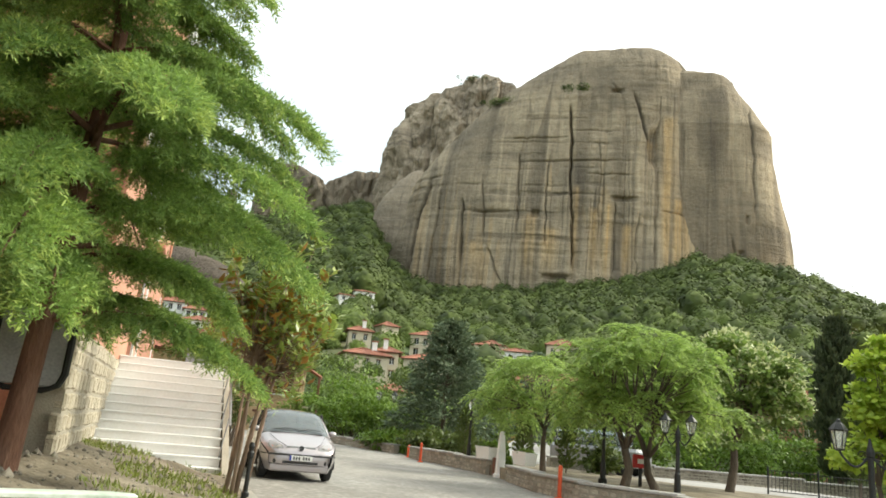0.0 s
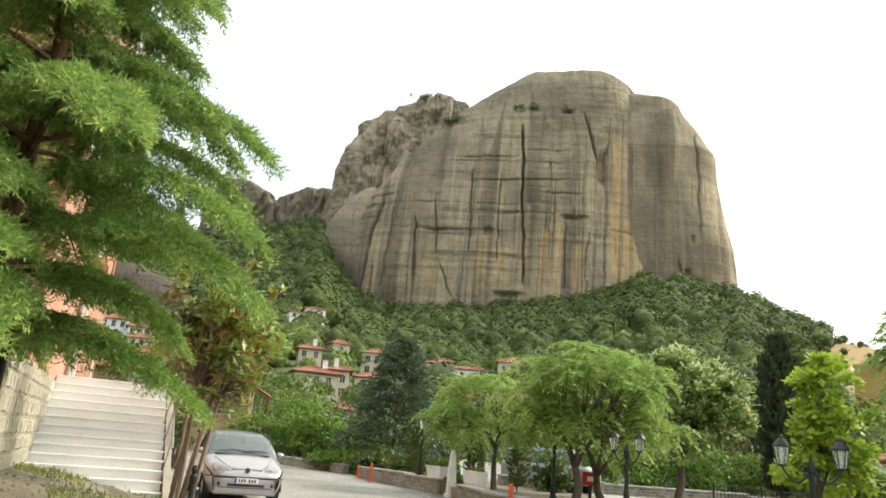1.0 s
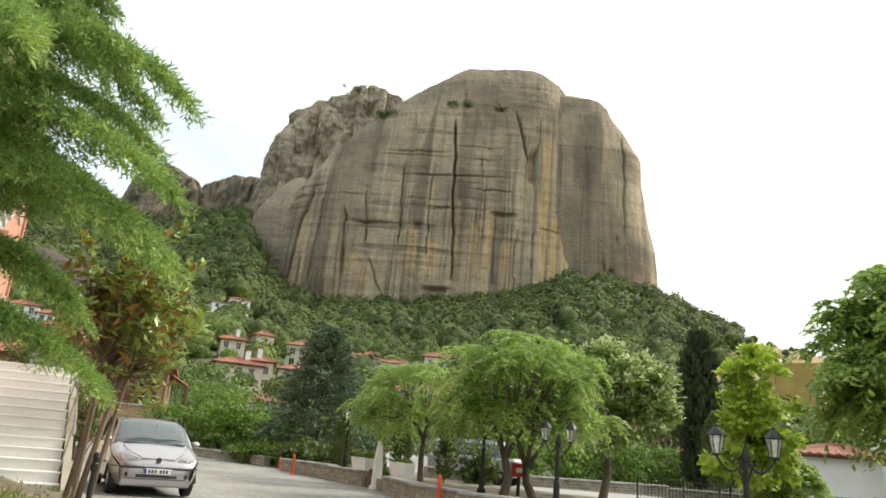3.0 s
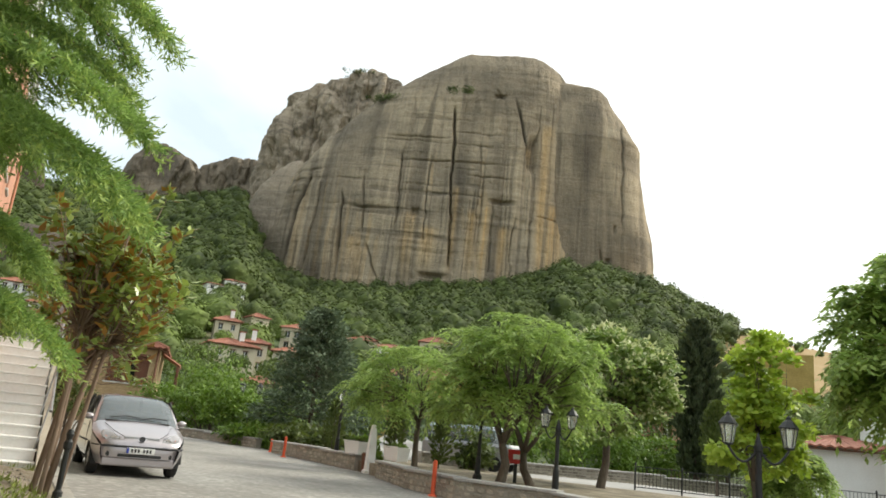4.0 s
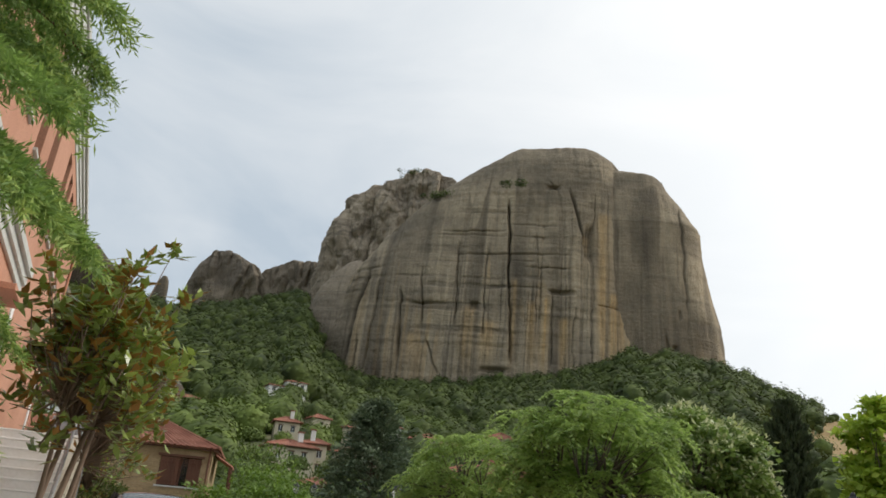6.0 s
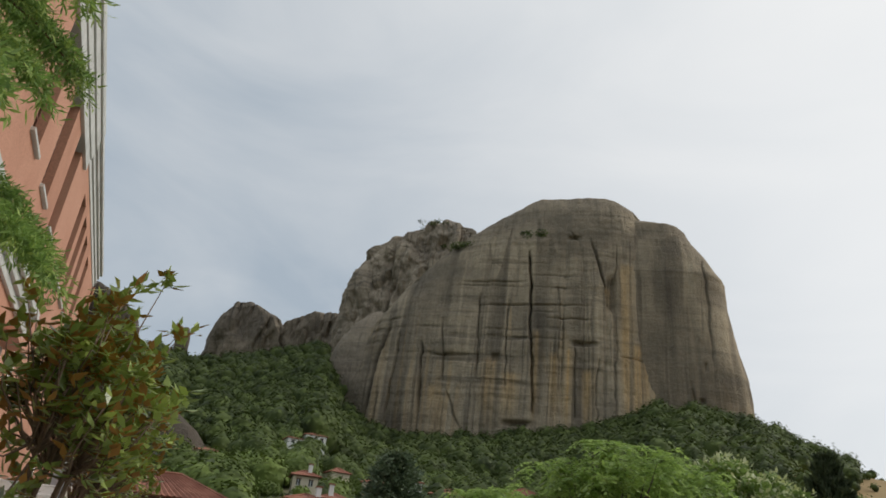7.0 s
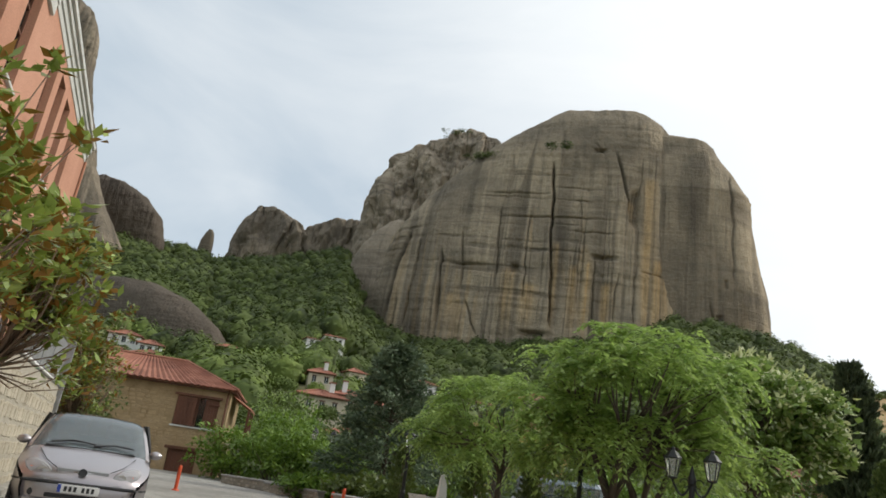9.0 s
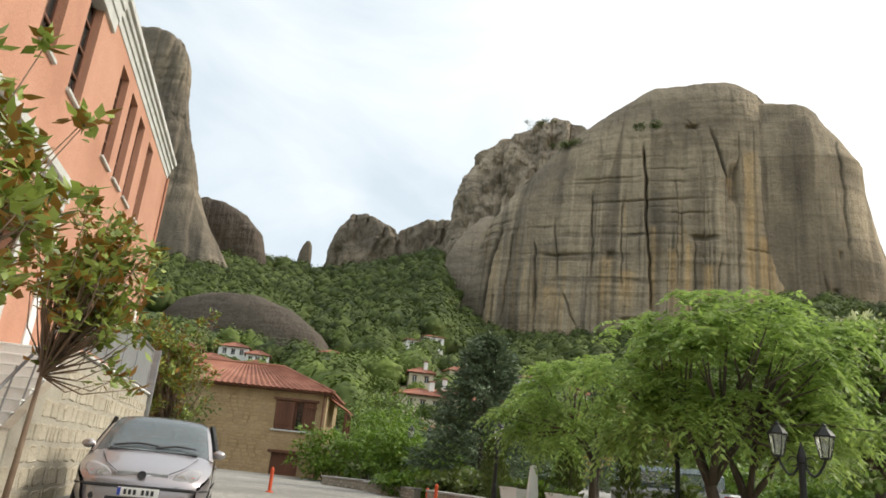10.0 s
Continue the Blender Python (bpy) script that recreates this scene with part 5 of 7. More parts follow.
for e in (-1, 1):
    part("flank", car_side(e, True), SILVER, car, smooth=True)
    part("side_glass", car_side(e, False), SCREEN, car, "dark side windows", smooth=True)
    for y, lean in ((1.75, 0.0), (2.62, 0.0)):
        bm = bmesh.new()
        pts = [(e * (car_half_width(y, z) + 0.012), y, z) for z in (1.0, 1.2, 1.4, top_z(y) - 0.05)]
        tube(bm, pts, [0.035] * 4, 6)
        part("door_pillar", bm, DARK, car)
    strip = bmesh.new()
    tube(strip, [(e * (car_half_width(y, 0.62) + 0.008), y, 0.60) for y in (0.98, 1.6, 2.2, 2.66)], [0.022] * 4, 6)
    part("rub_strip", strip, DARK, car)
    # wheels
    for y in (0.62, 3.02):
        wheel = part("wheel", lathe(bmesh.new(), [(0.17, -0.085), (0.26, -0.095), (0.292, -0.07), (0.297, 0.0), (0.292, 0.07), (0.26, 0.095), (0.17, 0.085)], 28), RUBBER, car, smooth=True)
        wheel.matrix_basis = Matrix.Translation((e * 0.745, y, 0.297)) @ Matrix.Rotation(e * math.pi / 2, 4, "Y")
        bm = lathe(bmesh.new(), [(0.19, 0.06), (0.185, 0.085), (0.16, 0.075), (0.06, 0.09), (0.02, 0.092)], 24)
        for k in range(6):
            a = k * math.pi / 3
            box(bm, (0.05, -0.02, 0.078), (0.165, 0.02, 0.094), 0.004, Matrix.Rotation(a, 4, "Z"))
        part("rim", bm, ALLOY, wheel)
        arch = bmesh.new()
        tube(arch, [(e * (car_half_width(y, 0.5) - 0.02), y + 0.335 * math.cos(a), 0.28 + 0.335 * math.sin(a)) for a in np.linspace(0, math.pi, 12)], [0.02] * 12, 5)
        part("wheel_arch", arch, DARK, car)
    part("arch_liner", boxed((min(e * 0.55, e * 0.80), 0.3, 0.2), (max(e * 0.55, e * 0.80), 0.94, 0.62)), DARK, car)
    # mirrors
    mir = bmesh.new()
    bmesh.ops.create_icosphere(mir, subdivisions=2, radius=1.0)
    bmesh.ops.transform(mir, matrix=Matrix.Translation((e * 0.915, 1.10, 1.06)) @ Matrix.Diagonal((0.10, 0.065, 0.065, 1)), verts=mir.verts[:])
    box(mir, (min(e * 0.78, e * 0.86), 1.08, 1.0), (max(e * 0.78, e * 0.86), 1.13, 1.04), 0.008)
    mo = part("wing_mirror", mir, SILVER, car, smooth=True)
    part("mirror_glass", boxed((e * 0.915 - 0.075, 1.158, 1.02), (e * 0.915 + 0.075, 1.164, 1.10)), CHROME, mo)
    # headlights: slanted almond shapes laid into the corner
    lamp = bmesh.new()
    rim = []
    for k in range(20):
        a = 2 * math.pi * k / 20
        cx, cz = 0.545 + 0.20 * math.cos(a), 0.71 + 0.115 * math.sin(a) + 0.075 * math.cos(a)
        rim.append((cx, cz))
    ring0 = [lamp.verts.new((e * x, 0.085 + 0.42 * (z - 0.62) + 0.22 * max(0, x - 0.5), z)) for x, z in rim]
    ring1 = [lamp.verts.new((e * (0.53 + (x - 0.53) * 0.86), 0.045 + 0.42 * (z - 0.62) + 0.22 * max(0, x - 0.5), 0.69 + (z - 0.69) * 0.86)) for x, z in rim]
    for k in range(20):
        lamp.faces.new((ring0[k], ring0[(k + 1) % 20], ring1[(k + 1) % 20], ring1[k]))
    lamp.faces.new(ring1)
    bmesh.ops.recalc_face_normals(lamp, faces=lamp.faces[:])
    hl = part("headlight", lamp, LENS, car, "clear almond headlight")
    ref = lathe(bmesh.new(), [(0.02, 0.0), (0.055, 0.012), (0.07, 0.04)], 16)
    bmesh.ops.transform(ref, matrix=Matrix.Translation((e * 0.50, 0.14, 0.69)) @ Matrix.Rotation(math.radians(100), 4, "X"), verts=ref.verts[:])
    part("reflector", ref, CHROME, hl)
    ind = boxed((min(e * 0.60, e * 0.66), 0.13, 0.68), (max(e * 0.60, e * 0.66), 0.17, 0.74), 0.01)
    part("indicator_bulb", ind, ORANGE, hl)
    fog = lathe(bmesh.new(), [(0.055, 0.0), (0.05, 0.02), (0.02, 0.026)], 14)
    bmesh.ops.transform(fog, matrix=Matrix.Translation((e * 0.56, 0.055, 0.42)) @ Matrix.Rotation(math.radians(90), 4, "X"), verts=fog.verts[:])
    part("fog_lamp", fog, DARK, car)
# front details
bm = bmesh.new()
for k in range(4):
    tube(bm, [(x, 0.052 + 0.10 * (x / 0.4) ** 2 + k * 0.012, 0.665 + 0.026 * k) for x in (-0.33, -0.2, 0, 0.2, 0.33)], [0.008] * 5, 5)
grille = part("grille", bm, CHROME, car, "slim silver grille bars")
part("grille_back", boxed((-0.33, 0.085, 0.655), (0.33, 0.13, 0.755), 0.01), STEEL, grille)
badge = lathe(bmesh.new(), [(0.055, 0.0), (0.055, 0.012), (0.042, 0.012), (0.042, 0.004)], 20)
bmesh.ops.transform(badge, matrix=Matrix.Translation((0, 0.03, 0.715)) @ Matrix.Rotation(math.radians(75), 4, "X"), verts=badge.verts[:])
part("badge", badge, DARK, car, "plain round badge")
part("bumper_strip", boxed((-0.70, -0.02, 0.545), (0.70, 0.03, 0.585), 0.012), DARK, car)
for e in (-1, 1):
    bm = bmesh.new()
    tube(bm, [(e * 0.69, 0.01, 0.565), (e * 0.80, 0.14, 0.565), (e * 0.85, 0.30, 0.565)], [0.014] * 3, 6)
    part("bumper_strip", bm, DARK, car)
for e in (-1, 1):
    bm = bmesh.new()
    tube(bm, [(e * 0.34, 0.075, 0.755), (e * 0.50, 0.30, 0.835), (e * 0.64, 0.72, 0.968)], [0.006] * 3, 5)
    part("bonnet_seam", bm, DARK, car)
    bm = bmesh.new()
    tube(bm, [(e * (car_half_width(1.2, z) + 0.010), 1.2 - 0.12 * max(0, 0.6 - z), z) for z in (0.30, 0.5, 0.75, 0.98)], [0.006] * 4, 5)
    part("door_seam", bm, DARK, car)
    part("door_handle", boxed((min(e * 0.862, e * 0.892), 1.95, 0.86), (max(e * 0.862, e * 0.892), 2.12, 0.89), 0.008), SILVER, car)
part("air_intake", boxed((-0.40, -0.012, 0.375), (0.40, 0.03, 0.43), 0.012), DARK, car)
part("front_apron", boxed((-0.68, 0.03, 0.20), (0.68, 0.30, 0.37), 0.03), SILVER, car)
plate = part("number_plate", boxed((-0.26, -0.045, 0.445), (0.26, -0.022, 0.555), 0.004), PLATE, car, "white number plate with a blue end")
part("blue_end", boxed((-0.258, -0.049, 0.449), (-0.215, -0.0465, 0.551)), BLUE, plate)
for x in (-0.16, -0.10, -0.04, 0.06, 0.12, 0.18):
    part("plate_bar", boxed((x - 0.018, -0.048, 0.468), (x + 0.018, -0.0462, 0.532)), DARK, plate)
for x0, x1 in ((-0.55, 0.05), (0.02, 0.58)):
    bm = bmesh.new()
    tube(bm, [(x0, 0.92, 1.075), ((x0 + x1) / 2, 0.96, 1.125), (x1, 0.94, 1.105)], [0.016, 0.014, 0.011], 5)
    part("wiper", bm, DARK, car)
part("scuttle", boxed((-0.62, 0.86, 1.0), (0.62, 0.96, 1.035), 0.01), DARK, car)
part("dashboard", boxed((-0.66, 1.15, 0.7), (0.66, 1.65, 1.02), 0.05), DARK, car)
for x in (-0.36, 0.36):
    seat = part("seat", boxed((x - 0.24, 1.9, 0.5), (x + 0.24, 2.15, 1.12), 0.06), DARK, car)
    part("headrest", boxed((x - 0.13, 2.0, 1.15), (x + 0.13, 2.1, 1.33), 0.04), DARK, seat)
part("rear_bench", boxed((-0.6, 2.7, 0.5), (0.6, 2.9, 1.1), 0.06), DARK, car)
part("floor_pan", boxed((-0.72, 0.4, 0.19), (0.72, 3.4, 0.26)), DARK, car)
sw = bmesh.new()
tube(sw, [(0.36 + 0.17 * math.cos(a), 1.72 + 0.05 * math.sin(a), 1.0 + 0.16 * math.sin(a)) for a in np.linspace(0, 2 * math.pi, 17)], [0.014] * 17, 6, cap=False)
part("steering_wheel", sw, DARK, car)

# ---- street lamps ----
MILK = pane_material("lantern_glass", (0.82, 0.82, 0.76), 0.25)


def lantern(root, at, size):
    """A four-sided street lantern standing on a bracket."""
    x, y, z = at
    k = size
    lan = part("lantern", lathe(bmesh.new(), [(0.20 * k, 0.46 * k), (0.21 * k, 0.485 * k), (0.12 * k, 0.60 * k), (0.055 * k, 0.66 * k), (0.05 * k, 0.70 * k), (0.012 * k, 0.74 * k)], 6, at), IRON, root, "black lantern cap")
    part("pane_body", lathe(bmesh.new(), [(0.10 * k, 0.06 * k), (0.175 * k, 0.455 * k)], 6, at), MILK, lan, "milky tapered lantern glass")
    cage = bmesh.new()
    for j in range(6):
        a = 2 * math.pi * j / 6
        tube(cage, [(x + 0.104 * k * math.cos(a), y + 0.104 * k * math.sin(a), z + 0.05 * k), (x + 0.182 * k * math.cos(a), y + 0.182 * k * math.sin(a), z + 0.46 * k)], [0.011 * k] * 2, 5)
    lathe(cage, [(0.03 * k, 0), (0.11 * k, 0.03 * k), (0.11 * k, 0.058 * k)], 6, at)
    part("cage", cage, IRON, lan)


def street_lamp(at, turn, reach, z_arm, size, label, heads=2, tall=None):
    root = thing("street_lamp", label, "street lamp", at, turn, "street lamps of the square")
    t = tall or z_arm + 0.15
    part("pole", lathe(bmesh.new(), [(0.13, -0.3), (0.13, 0.12), (0.085, 0.18), (0.075, 0.6), (0.055, 0.66), (0.048, t - 0.2), (0.07, t - 0.18), (0.07, t - 0.1), (0.04, t), (0.012, t + 0.12)], 12), IRON, root)
    for e in ((-1, 1) if heads == 2 else (0,)):
        if e:
            bm = bmesh.new()
            pts = [(e * f * reach, 0, z_arm - 0.24 * math.sin(math.pi * f) + 0.02) for f in np.linspace(0.05, 1, 9)]
            tube(bm, pts, [0.02] * 9, 6)
            tube(bm, [(e * (0.12 + 0.07 * math.cos(a)) , 0, z_arm - 0.02 + 0.07 * math.sin(a)) for a in np.linspace(0, 5, 9)], [0.01] * 9, 5)
            part("bracket", bm, IRON, root, "curved iron bracket")
        lantern(root, (e * reach, 0, z_arm + 0.02 if e else t + 0.0), size)
    return root


street_lamp((4.02, 14.4, ground_z(4, 14.4) + 0.36), math.radians(-12), 0.47, 1.46, 0.76, "black iron lamp post with two lanterns, near the maple")
street_lamp((1.2, 20.1, ground_z(1.2, 20.1) + 0.36), math.radians(-5), 0.32, 1.56, 0.74, "black iron lamp post with two lanterns behind the wall")
street_lamp((-6.0, 28.6, ground_z(-6, 28.6) + 0.36), 0.3, 0.0, 1.9, 0.80, "slim black lamp post with one lantern by the planter", 1, 1.85)
street_lamp((-0.75, 23.4, ground_z(-0.75, 23.4) + 0.36), 0.2, 0.0, 1.8, 0.80, "slim black lamp post with one lantern among trunks", 1, 1.75)
street_lamp((-14.9, 44.6, 0.25), 0.3, 0.5, 2.6, 0.95, "green-black lamp post with two lanterns before the bushes")

# ---- iron railing beyond the square ----
railing = thing("iron_railing", "low black iron railing with upright bars along the lane", "railing")
R_A, R_B, R_N = Vector((5.2, 31.5, 0)), Vector((17.5, 31.0, 0)), 7
for k in range(R_N + 1):
    p = R_A.lerp(R_B, k / R_N)
    z = ground_z(p.x, p.y) + 0.3
    part("post", lathe(bmesh.new(), [(0.035, -0.3), (0.035, 0.95), (0.045, 0.97), (0.01, 1.04)], 8, (p.x, p.y, z)), IRON, railing)
    if k < R_N:
        q = R_A.lerp(R_B, (k + 1) / R_N)
        bm = bmesh.new()
        for h in (0.12, 0.88):
            tube(bm, [p + Vector((0, 0, z + h)), q + Vector((0, 0, z + h))], [0.016, 0.016], 5)
        for j in range(1, 13):
            o = p.lerp(q, j / 13)
            tube(bm, [o + Vector((0, 0, z + 0.12)), o + Vector((0, 0, z + 0.88))], [0.009, 0.009], 4)
        part("bar_panel", bm, IRON, railing)

# ---- small things of the street ----
for x, y, h in ((-8.35, 30.2, 0.78), (-9.75, 33.1, 0.55), (-1.75, 20.35, 0.86), (-13.0, 28.0, 0.75)):
    b = thing("bollard", "orange-red plastic road bollard standing at the road edge", "bollard", (x, y, ground_z(x, y)), 0, "orange bollards")
    part("post", lathe(bmesh.new(), [(0.055, 0.02), (0.055, h - 0.06), (0.045, h - 0.02), (0.02, h)], 14), ORANGE, b)
    part("foot", lathe(bmesh.new(), [(0.12, 0.0), (0.11, 0.03), (0.06, 0.05)], 14), ORANGE, b)
SOIL = EARTH
for x, y, w, turn in ((-5.05, 27.35, 0.85, -0.75), (-3.4, 25.4, 0.9, -0.9)):
    z = ground_z(x, y) + (0.54 if w else 0)
    p = thing("planter", "white rectangular flower planter standing on the wall's end", "planter", (x, y, z), turn, "white planters")
    bm = bmesh.new()
    for sx, sy, tx, ty in ((w * 0.44, 0.19, w * 0.5, 0.24),):
        lo = [bm.verts.new((e * sx, f * sy, 0)) for e, f in ((-1, -1), (1, -1), (1, 1), (-1, 1))]
        hi = [bm.verts.new((e * tx, f * ty, 0.42)) for e, f in ((-1, -1), (1, -1), (1, 1), (-1, 1))]
        ins = [bm.verts.new((e * (tx - 0.04), f * (ty - 0.04), 0.42)) for e, f in ((-1, -1), (1, -1), (1, 1), (-1, 1))]
        bot = [bm.verts.new((e * (sx - 0.03), f * (sy - 0.03), 0.3)) for e, f in ((-1, -1), (1, -1), (1, 1), (-1, 1))]
        bm.faces.new(lo[::-1])
        bm.faces.new(bot)
        for k in range(4):
            j = (k + 1) % 4
            bm.faces.new((lo[k], lo[j], hi[j], hi[k]))
            bm.faces.new((hi[k], hi[j], ins[j], ins[k]))
            bm.faces.new((ins[k], ins[j], bot[j], bot[k]))
    part("trough", bm, WHITE, p)
    part("rim", boxed((-w * 0.52, -0.255, 0.40), (w * 0.52, -0.238, 0.44), 0.004), WHITE, p)
    part("soil", boxed((-w * 0.45, -0.19, 0.30), (w * 0.45, 0.19, 0.37)), SOIL, p)
mon = thing("monument", "tapering white stone marker beside the gap in the wall", "monument", (-4.35, 26.3, ground_z(-4.3, 26.3)), -0.3)
bm = bmesh.new()
lathe(bm, [(0.27, -0.05), (0.27, 0.1), (0.2, 0.13), (0.17, 0.9), (0.11, 1.45), (0.09, 1.55), (0.02, 1.58)], 4)
part("shaft", bm, MARBLE, mon)
box_t = thing("litter_bin", "brown wooden litter bin at the wall's end", "bin", (-4.55, 26.75, ground_z(-4.5, 26.7)), 0.2)
part("bin_body", lathe(bmesh.new(), [(0.14, 0.0), (0.16, 0.05), (0.17, 0.6), (0.15, 0.64)], 12), TIMBER, box_t)
red = thing("red_notice_box", "small red box with a white label in the square", "box", (0.35, 24.3, ground_z(0.3, 24.3) + 0.36), 0.1)
RED = material("red_enamel", [(0.45, 0.015, 0.015), (0.52, 0.025, 0.02)], scale=4, fine=40, rough=0.4, bump=0.05)
part("case", boxed((-0.24, -0.1, 0.55), (0.24, 0.1, 0.95), 0.02), RED, red)
part("label", boxed((-0.10, -0.106, 0.68), (0.10, -0.1025, 0.82)), WHITE, red)
part("stand", boxed((-0.05, -0.03, -0.1), (0.05, 0.03, 0.548)), IRON, red)
van = thing("parked_van", "grey van parked in the lane behind the trees", "van", (-1.2, 33.0, ground_z(-1, 33) + 0.3), 1.2)
part("van_body", boxed((-0.85, -2.0, 0.35), (0.85, 2.0, 1.1), 0.12), STEEL, van)
part("van_cabin", boxed((-0.78, -1.2, 1.1), (0.78, 1.9, 1.75), 0.15), SCREEN, van)
for e in (-0.82, 0.82):
    for y in (-1.3, 1.3):
        w = part("wheel", lathe(bmesh.new(), [(0.2, -0.08), (0.31, -0.08), (0.31, 0.08), (0.2, 0.08)], 18), RUBBER, van)
        w.matrix_basis = Matrix.Translation((e, y, 0.31)) @ Matrix.Rotation(math.pi / 2, 4, "Y")
# black post and stakes by the kerb tree
post = thing("hitching_post", "short black iron bollard with a round knob", "bollard", (*xy(12.4, 1.32), ground_z(*xy(12.4, 1.3)) + 0.1))
part("post", lathe(bmesh.new(), [(0.06, 0), (0.06, 0.1), (0.035, 0.13), (0.035, 0.62), (0.055, 0.65), (0.055, 0.72), (0.035, 0.75), (0.05, 0.82), (0.03, 0.88)], 12), IRON, post)
# rounded dark-framed kiosk by the plinth
kiosk = thing("phone_kiosk", "dark rounded open phone hood with pale side panel", "kiosk", sn(10.2, -1.72, 0.25), STREET + math.pi / 2)
kiosk.scale = (1.2, 1.4, 1.15)
bm = bmesh.new()
tube(bm, [(0.0, -0.30, 1.9), (0.0, -0.30, 1.2), (0.0, -0.26, 1.08), (0.0, -0.15, 1.02), (0.0, 0.15, 1.02), (0.0, 0.26, 1.08), (0.0, 0.30, 1.2), (0.0, 0.30, 1.9), (0.0, -0.30, 1.9)], [0.035] * 9, 8)
part("hood_frame", bm, IRON, kiosk)
part("side_panel", boxed((-0.02, -0.28, 1.06), (0.02, 0.28, 1.88), 0.01), STEEL, kiosk)
part("inner_panel", boxed((0.03, 0.10, 1.1), (0.05, 0.16, 1.85), 0.008), IRON, kiosk)
part("phone", boxed((0.025, -0.2, 1.68), (0.12, 0.0, 1.86), 0.02), IRON, kiosk)
part("stem", boxed((-0.04, -0.04, -0.1), (0.04, 0.04, 1.0), 0.01), IRON, kiosk)
# pale slatted bench seen over its back at the start
bench = thing("bench", "pale green slatted wooden bench with peeling paint", "bench", sn(5.75, -0.72, 0.27), STREET + 0.25)
PALE = material("peeling_pale_green", [(0.42, 0.50, 0.40), (0.62, 0.66, 0.58), (0.70, 0.72, 0.66)], scale=3, fine=20, rough=0.7, bump=0.3)
for k in range(6):
    part("slat", boxed((-0.55, -0.32 + 0.13 * k, 0.46 - 0.012 * k), (0.55, -0.21 + 0.13 * k, 0.50 - 0.012 * k), 0.008), PALE, bench)
for x in (-0.42, 0.42):
    part("leg", boxed((x - 0.05, -0.28, -0.1), (x + 0.05, 0.40, 0.42), 0.01), CONCRETE, bench)
# ---- trees ----
BARK = material("grey_bark", [(0.06, 0.045, 0.032), (0.11, 0.085, 0.065), (0.16, 0.13, 0.10)], scale=3, fine=25, rough=0.95, bump=0.9, stretch_by=(1, 1, 0.25), distance=0.03)
RED_BARK = material("red_brown_bark", [(0.09, 0.04, 0.025), (0.16, 0.08, 0.05), (0.21, 0.12, 0.085)], scale=4, fine=30, rough=0.95, bump=0.9, stretch_by=(1, 1, 0.3), distance=0.03)
MAG_BARK = material("smooth_tan_bark", [(0.13, 0.085, 0.055), (0.21, 0.145, 0.10), (0.28, 0.21, 0.155)], scale=3, fine=25, rough=0.9, bump=0.5, stretch_by=(1, 1, 0.25), distance=0.02)
L_LOCUST = leafy("fresh_green_leaflets", (0.14, 0.225, 0.052), (0.47, 0.62, 0.165), through_light=0.5)
L_DARK = leafy("dark_green_leaves", (0.046, 0.072, 0.015), (0.144, 0.189, 0.039))
L_CYPRESS = leafy("cypress_scales", (0.022, 0.034, 0.014), (0.075, 0.10, 0.035), 0.7, 0.1)
L_LINDEN = leafy("linden_leaves", (0.085, 0.14, 0.032), (0.30, 0.42, 0.10))
L_BRACT = leafy("pale_linden_bracts", (0.452, 0.493, 0.157), (0.600, 0.620, 0.418))
L_MAPLE = leafy("yellow_green_leaves", (0.20, 0.33, 0.03), (0.52, 0.64, 0.095), through_light=0.45)
L_BUSH = leafy("bright_bush_leaves", (0.055, 0.115, 0.015), (0.235, 0.36, 0.05))
L_CEDAR = leafy("cedar_needles", (0.085, 0.165, 0.042), (0.34, 0.49, 0.12), 0.6, 0.4)
L_CEDAR_TIP = leafy("young_cedar_needles", (0.23, 0.31, 0.07), (0.46, 0.59, 0.15), 0.6, 0.3)
L_SPRUCE = leafy("blue_grey_needles", (0.038, 0.064, 0.035), (0.175, 0.235, 0.125), 0.6, 0.15)
L_MAG = leafy("glossy_magnolia_leaves", (0.11, 0.165, 0.035), (0.40, 0.49, 0.11), 0.28, 0.25)
L_RUST = leafy("rusty_leaf_undersides", (0.28, 0.13, 0.035), (0.56, 0.29, 0.07), 0.7, 0.2)
L_GRASS = leafy("weeds", (0.110, 0.145, 0.026), (0.302, 0.362, 0.078))


def spread_dirs(rng, n):
    d = rng.normal(size=(n, 3))
    return unit(d)


def limbs(bm, base, height, fork, lumps, rng, radius):
    """A trunk that forks, with a limb to each clump of the crown."""
    base = np.array(base, float)
    top = base + np.array([rng.normal() * 0.1, rng.normal() * 0.1, fork])
    mid = (base + top) / 2 + np.array([rng.normal() * 0.06, rng.normal() * 0.06, 0])
    tube(bm, [base - np.array([0, 0, 0.3]), base + np.array([0, 0, 0.06]), mid, top], [radius * 1.5, radius * 1.15, radius * 0.95, radius * 0.8], 10)
    groups = 5
    ang = np.arctan2(lumps[:, 1] - top[1], lumps[:, 0] - top[0])
    for g in range(groups):
        mine = lumps[(ang + np.pi) // (2 * np.pi / groups) == g]
        if not len(mine):
            continue
        c = mine.mean(0)
        knee = top + (c - top) * 0.45 + np.array([0, 0, 0.12 * height * 0.3])
        tube(bm, [top - np.array([0, 0, 0.05]), top + (knee - top) * 0.5 + rng.normal(size=3) * 0.05, knee], [radius * 0.6, radius * 0.48, radius * 0.36], 7)
        for q in mine:
            m = knee + (q - knee) * 0.55 + rng.normal(size=3) * 0.08
            tube(bm, [knee, m, q], [radius * 0.28, radius * 0.17, radius * 0.05], 5)


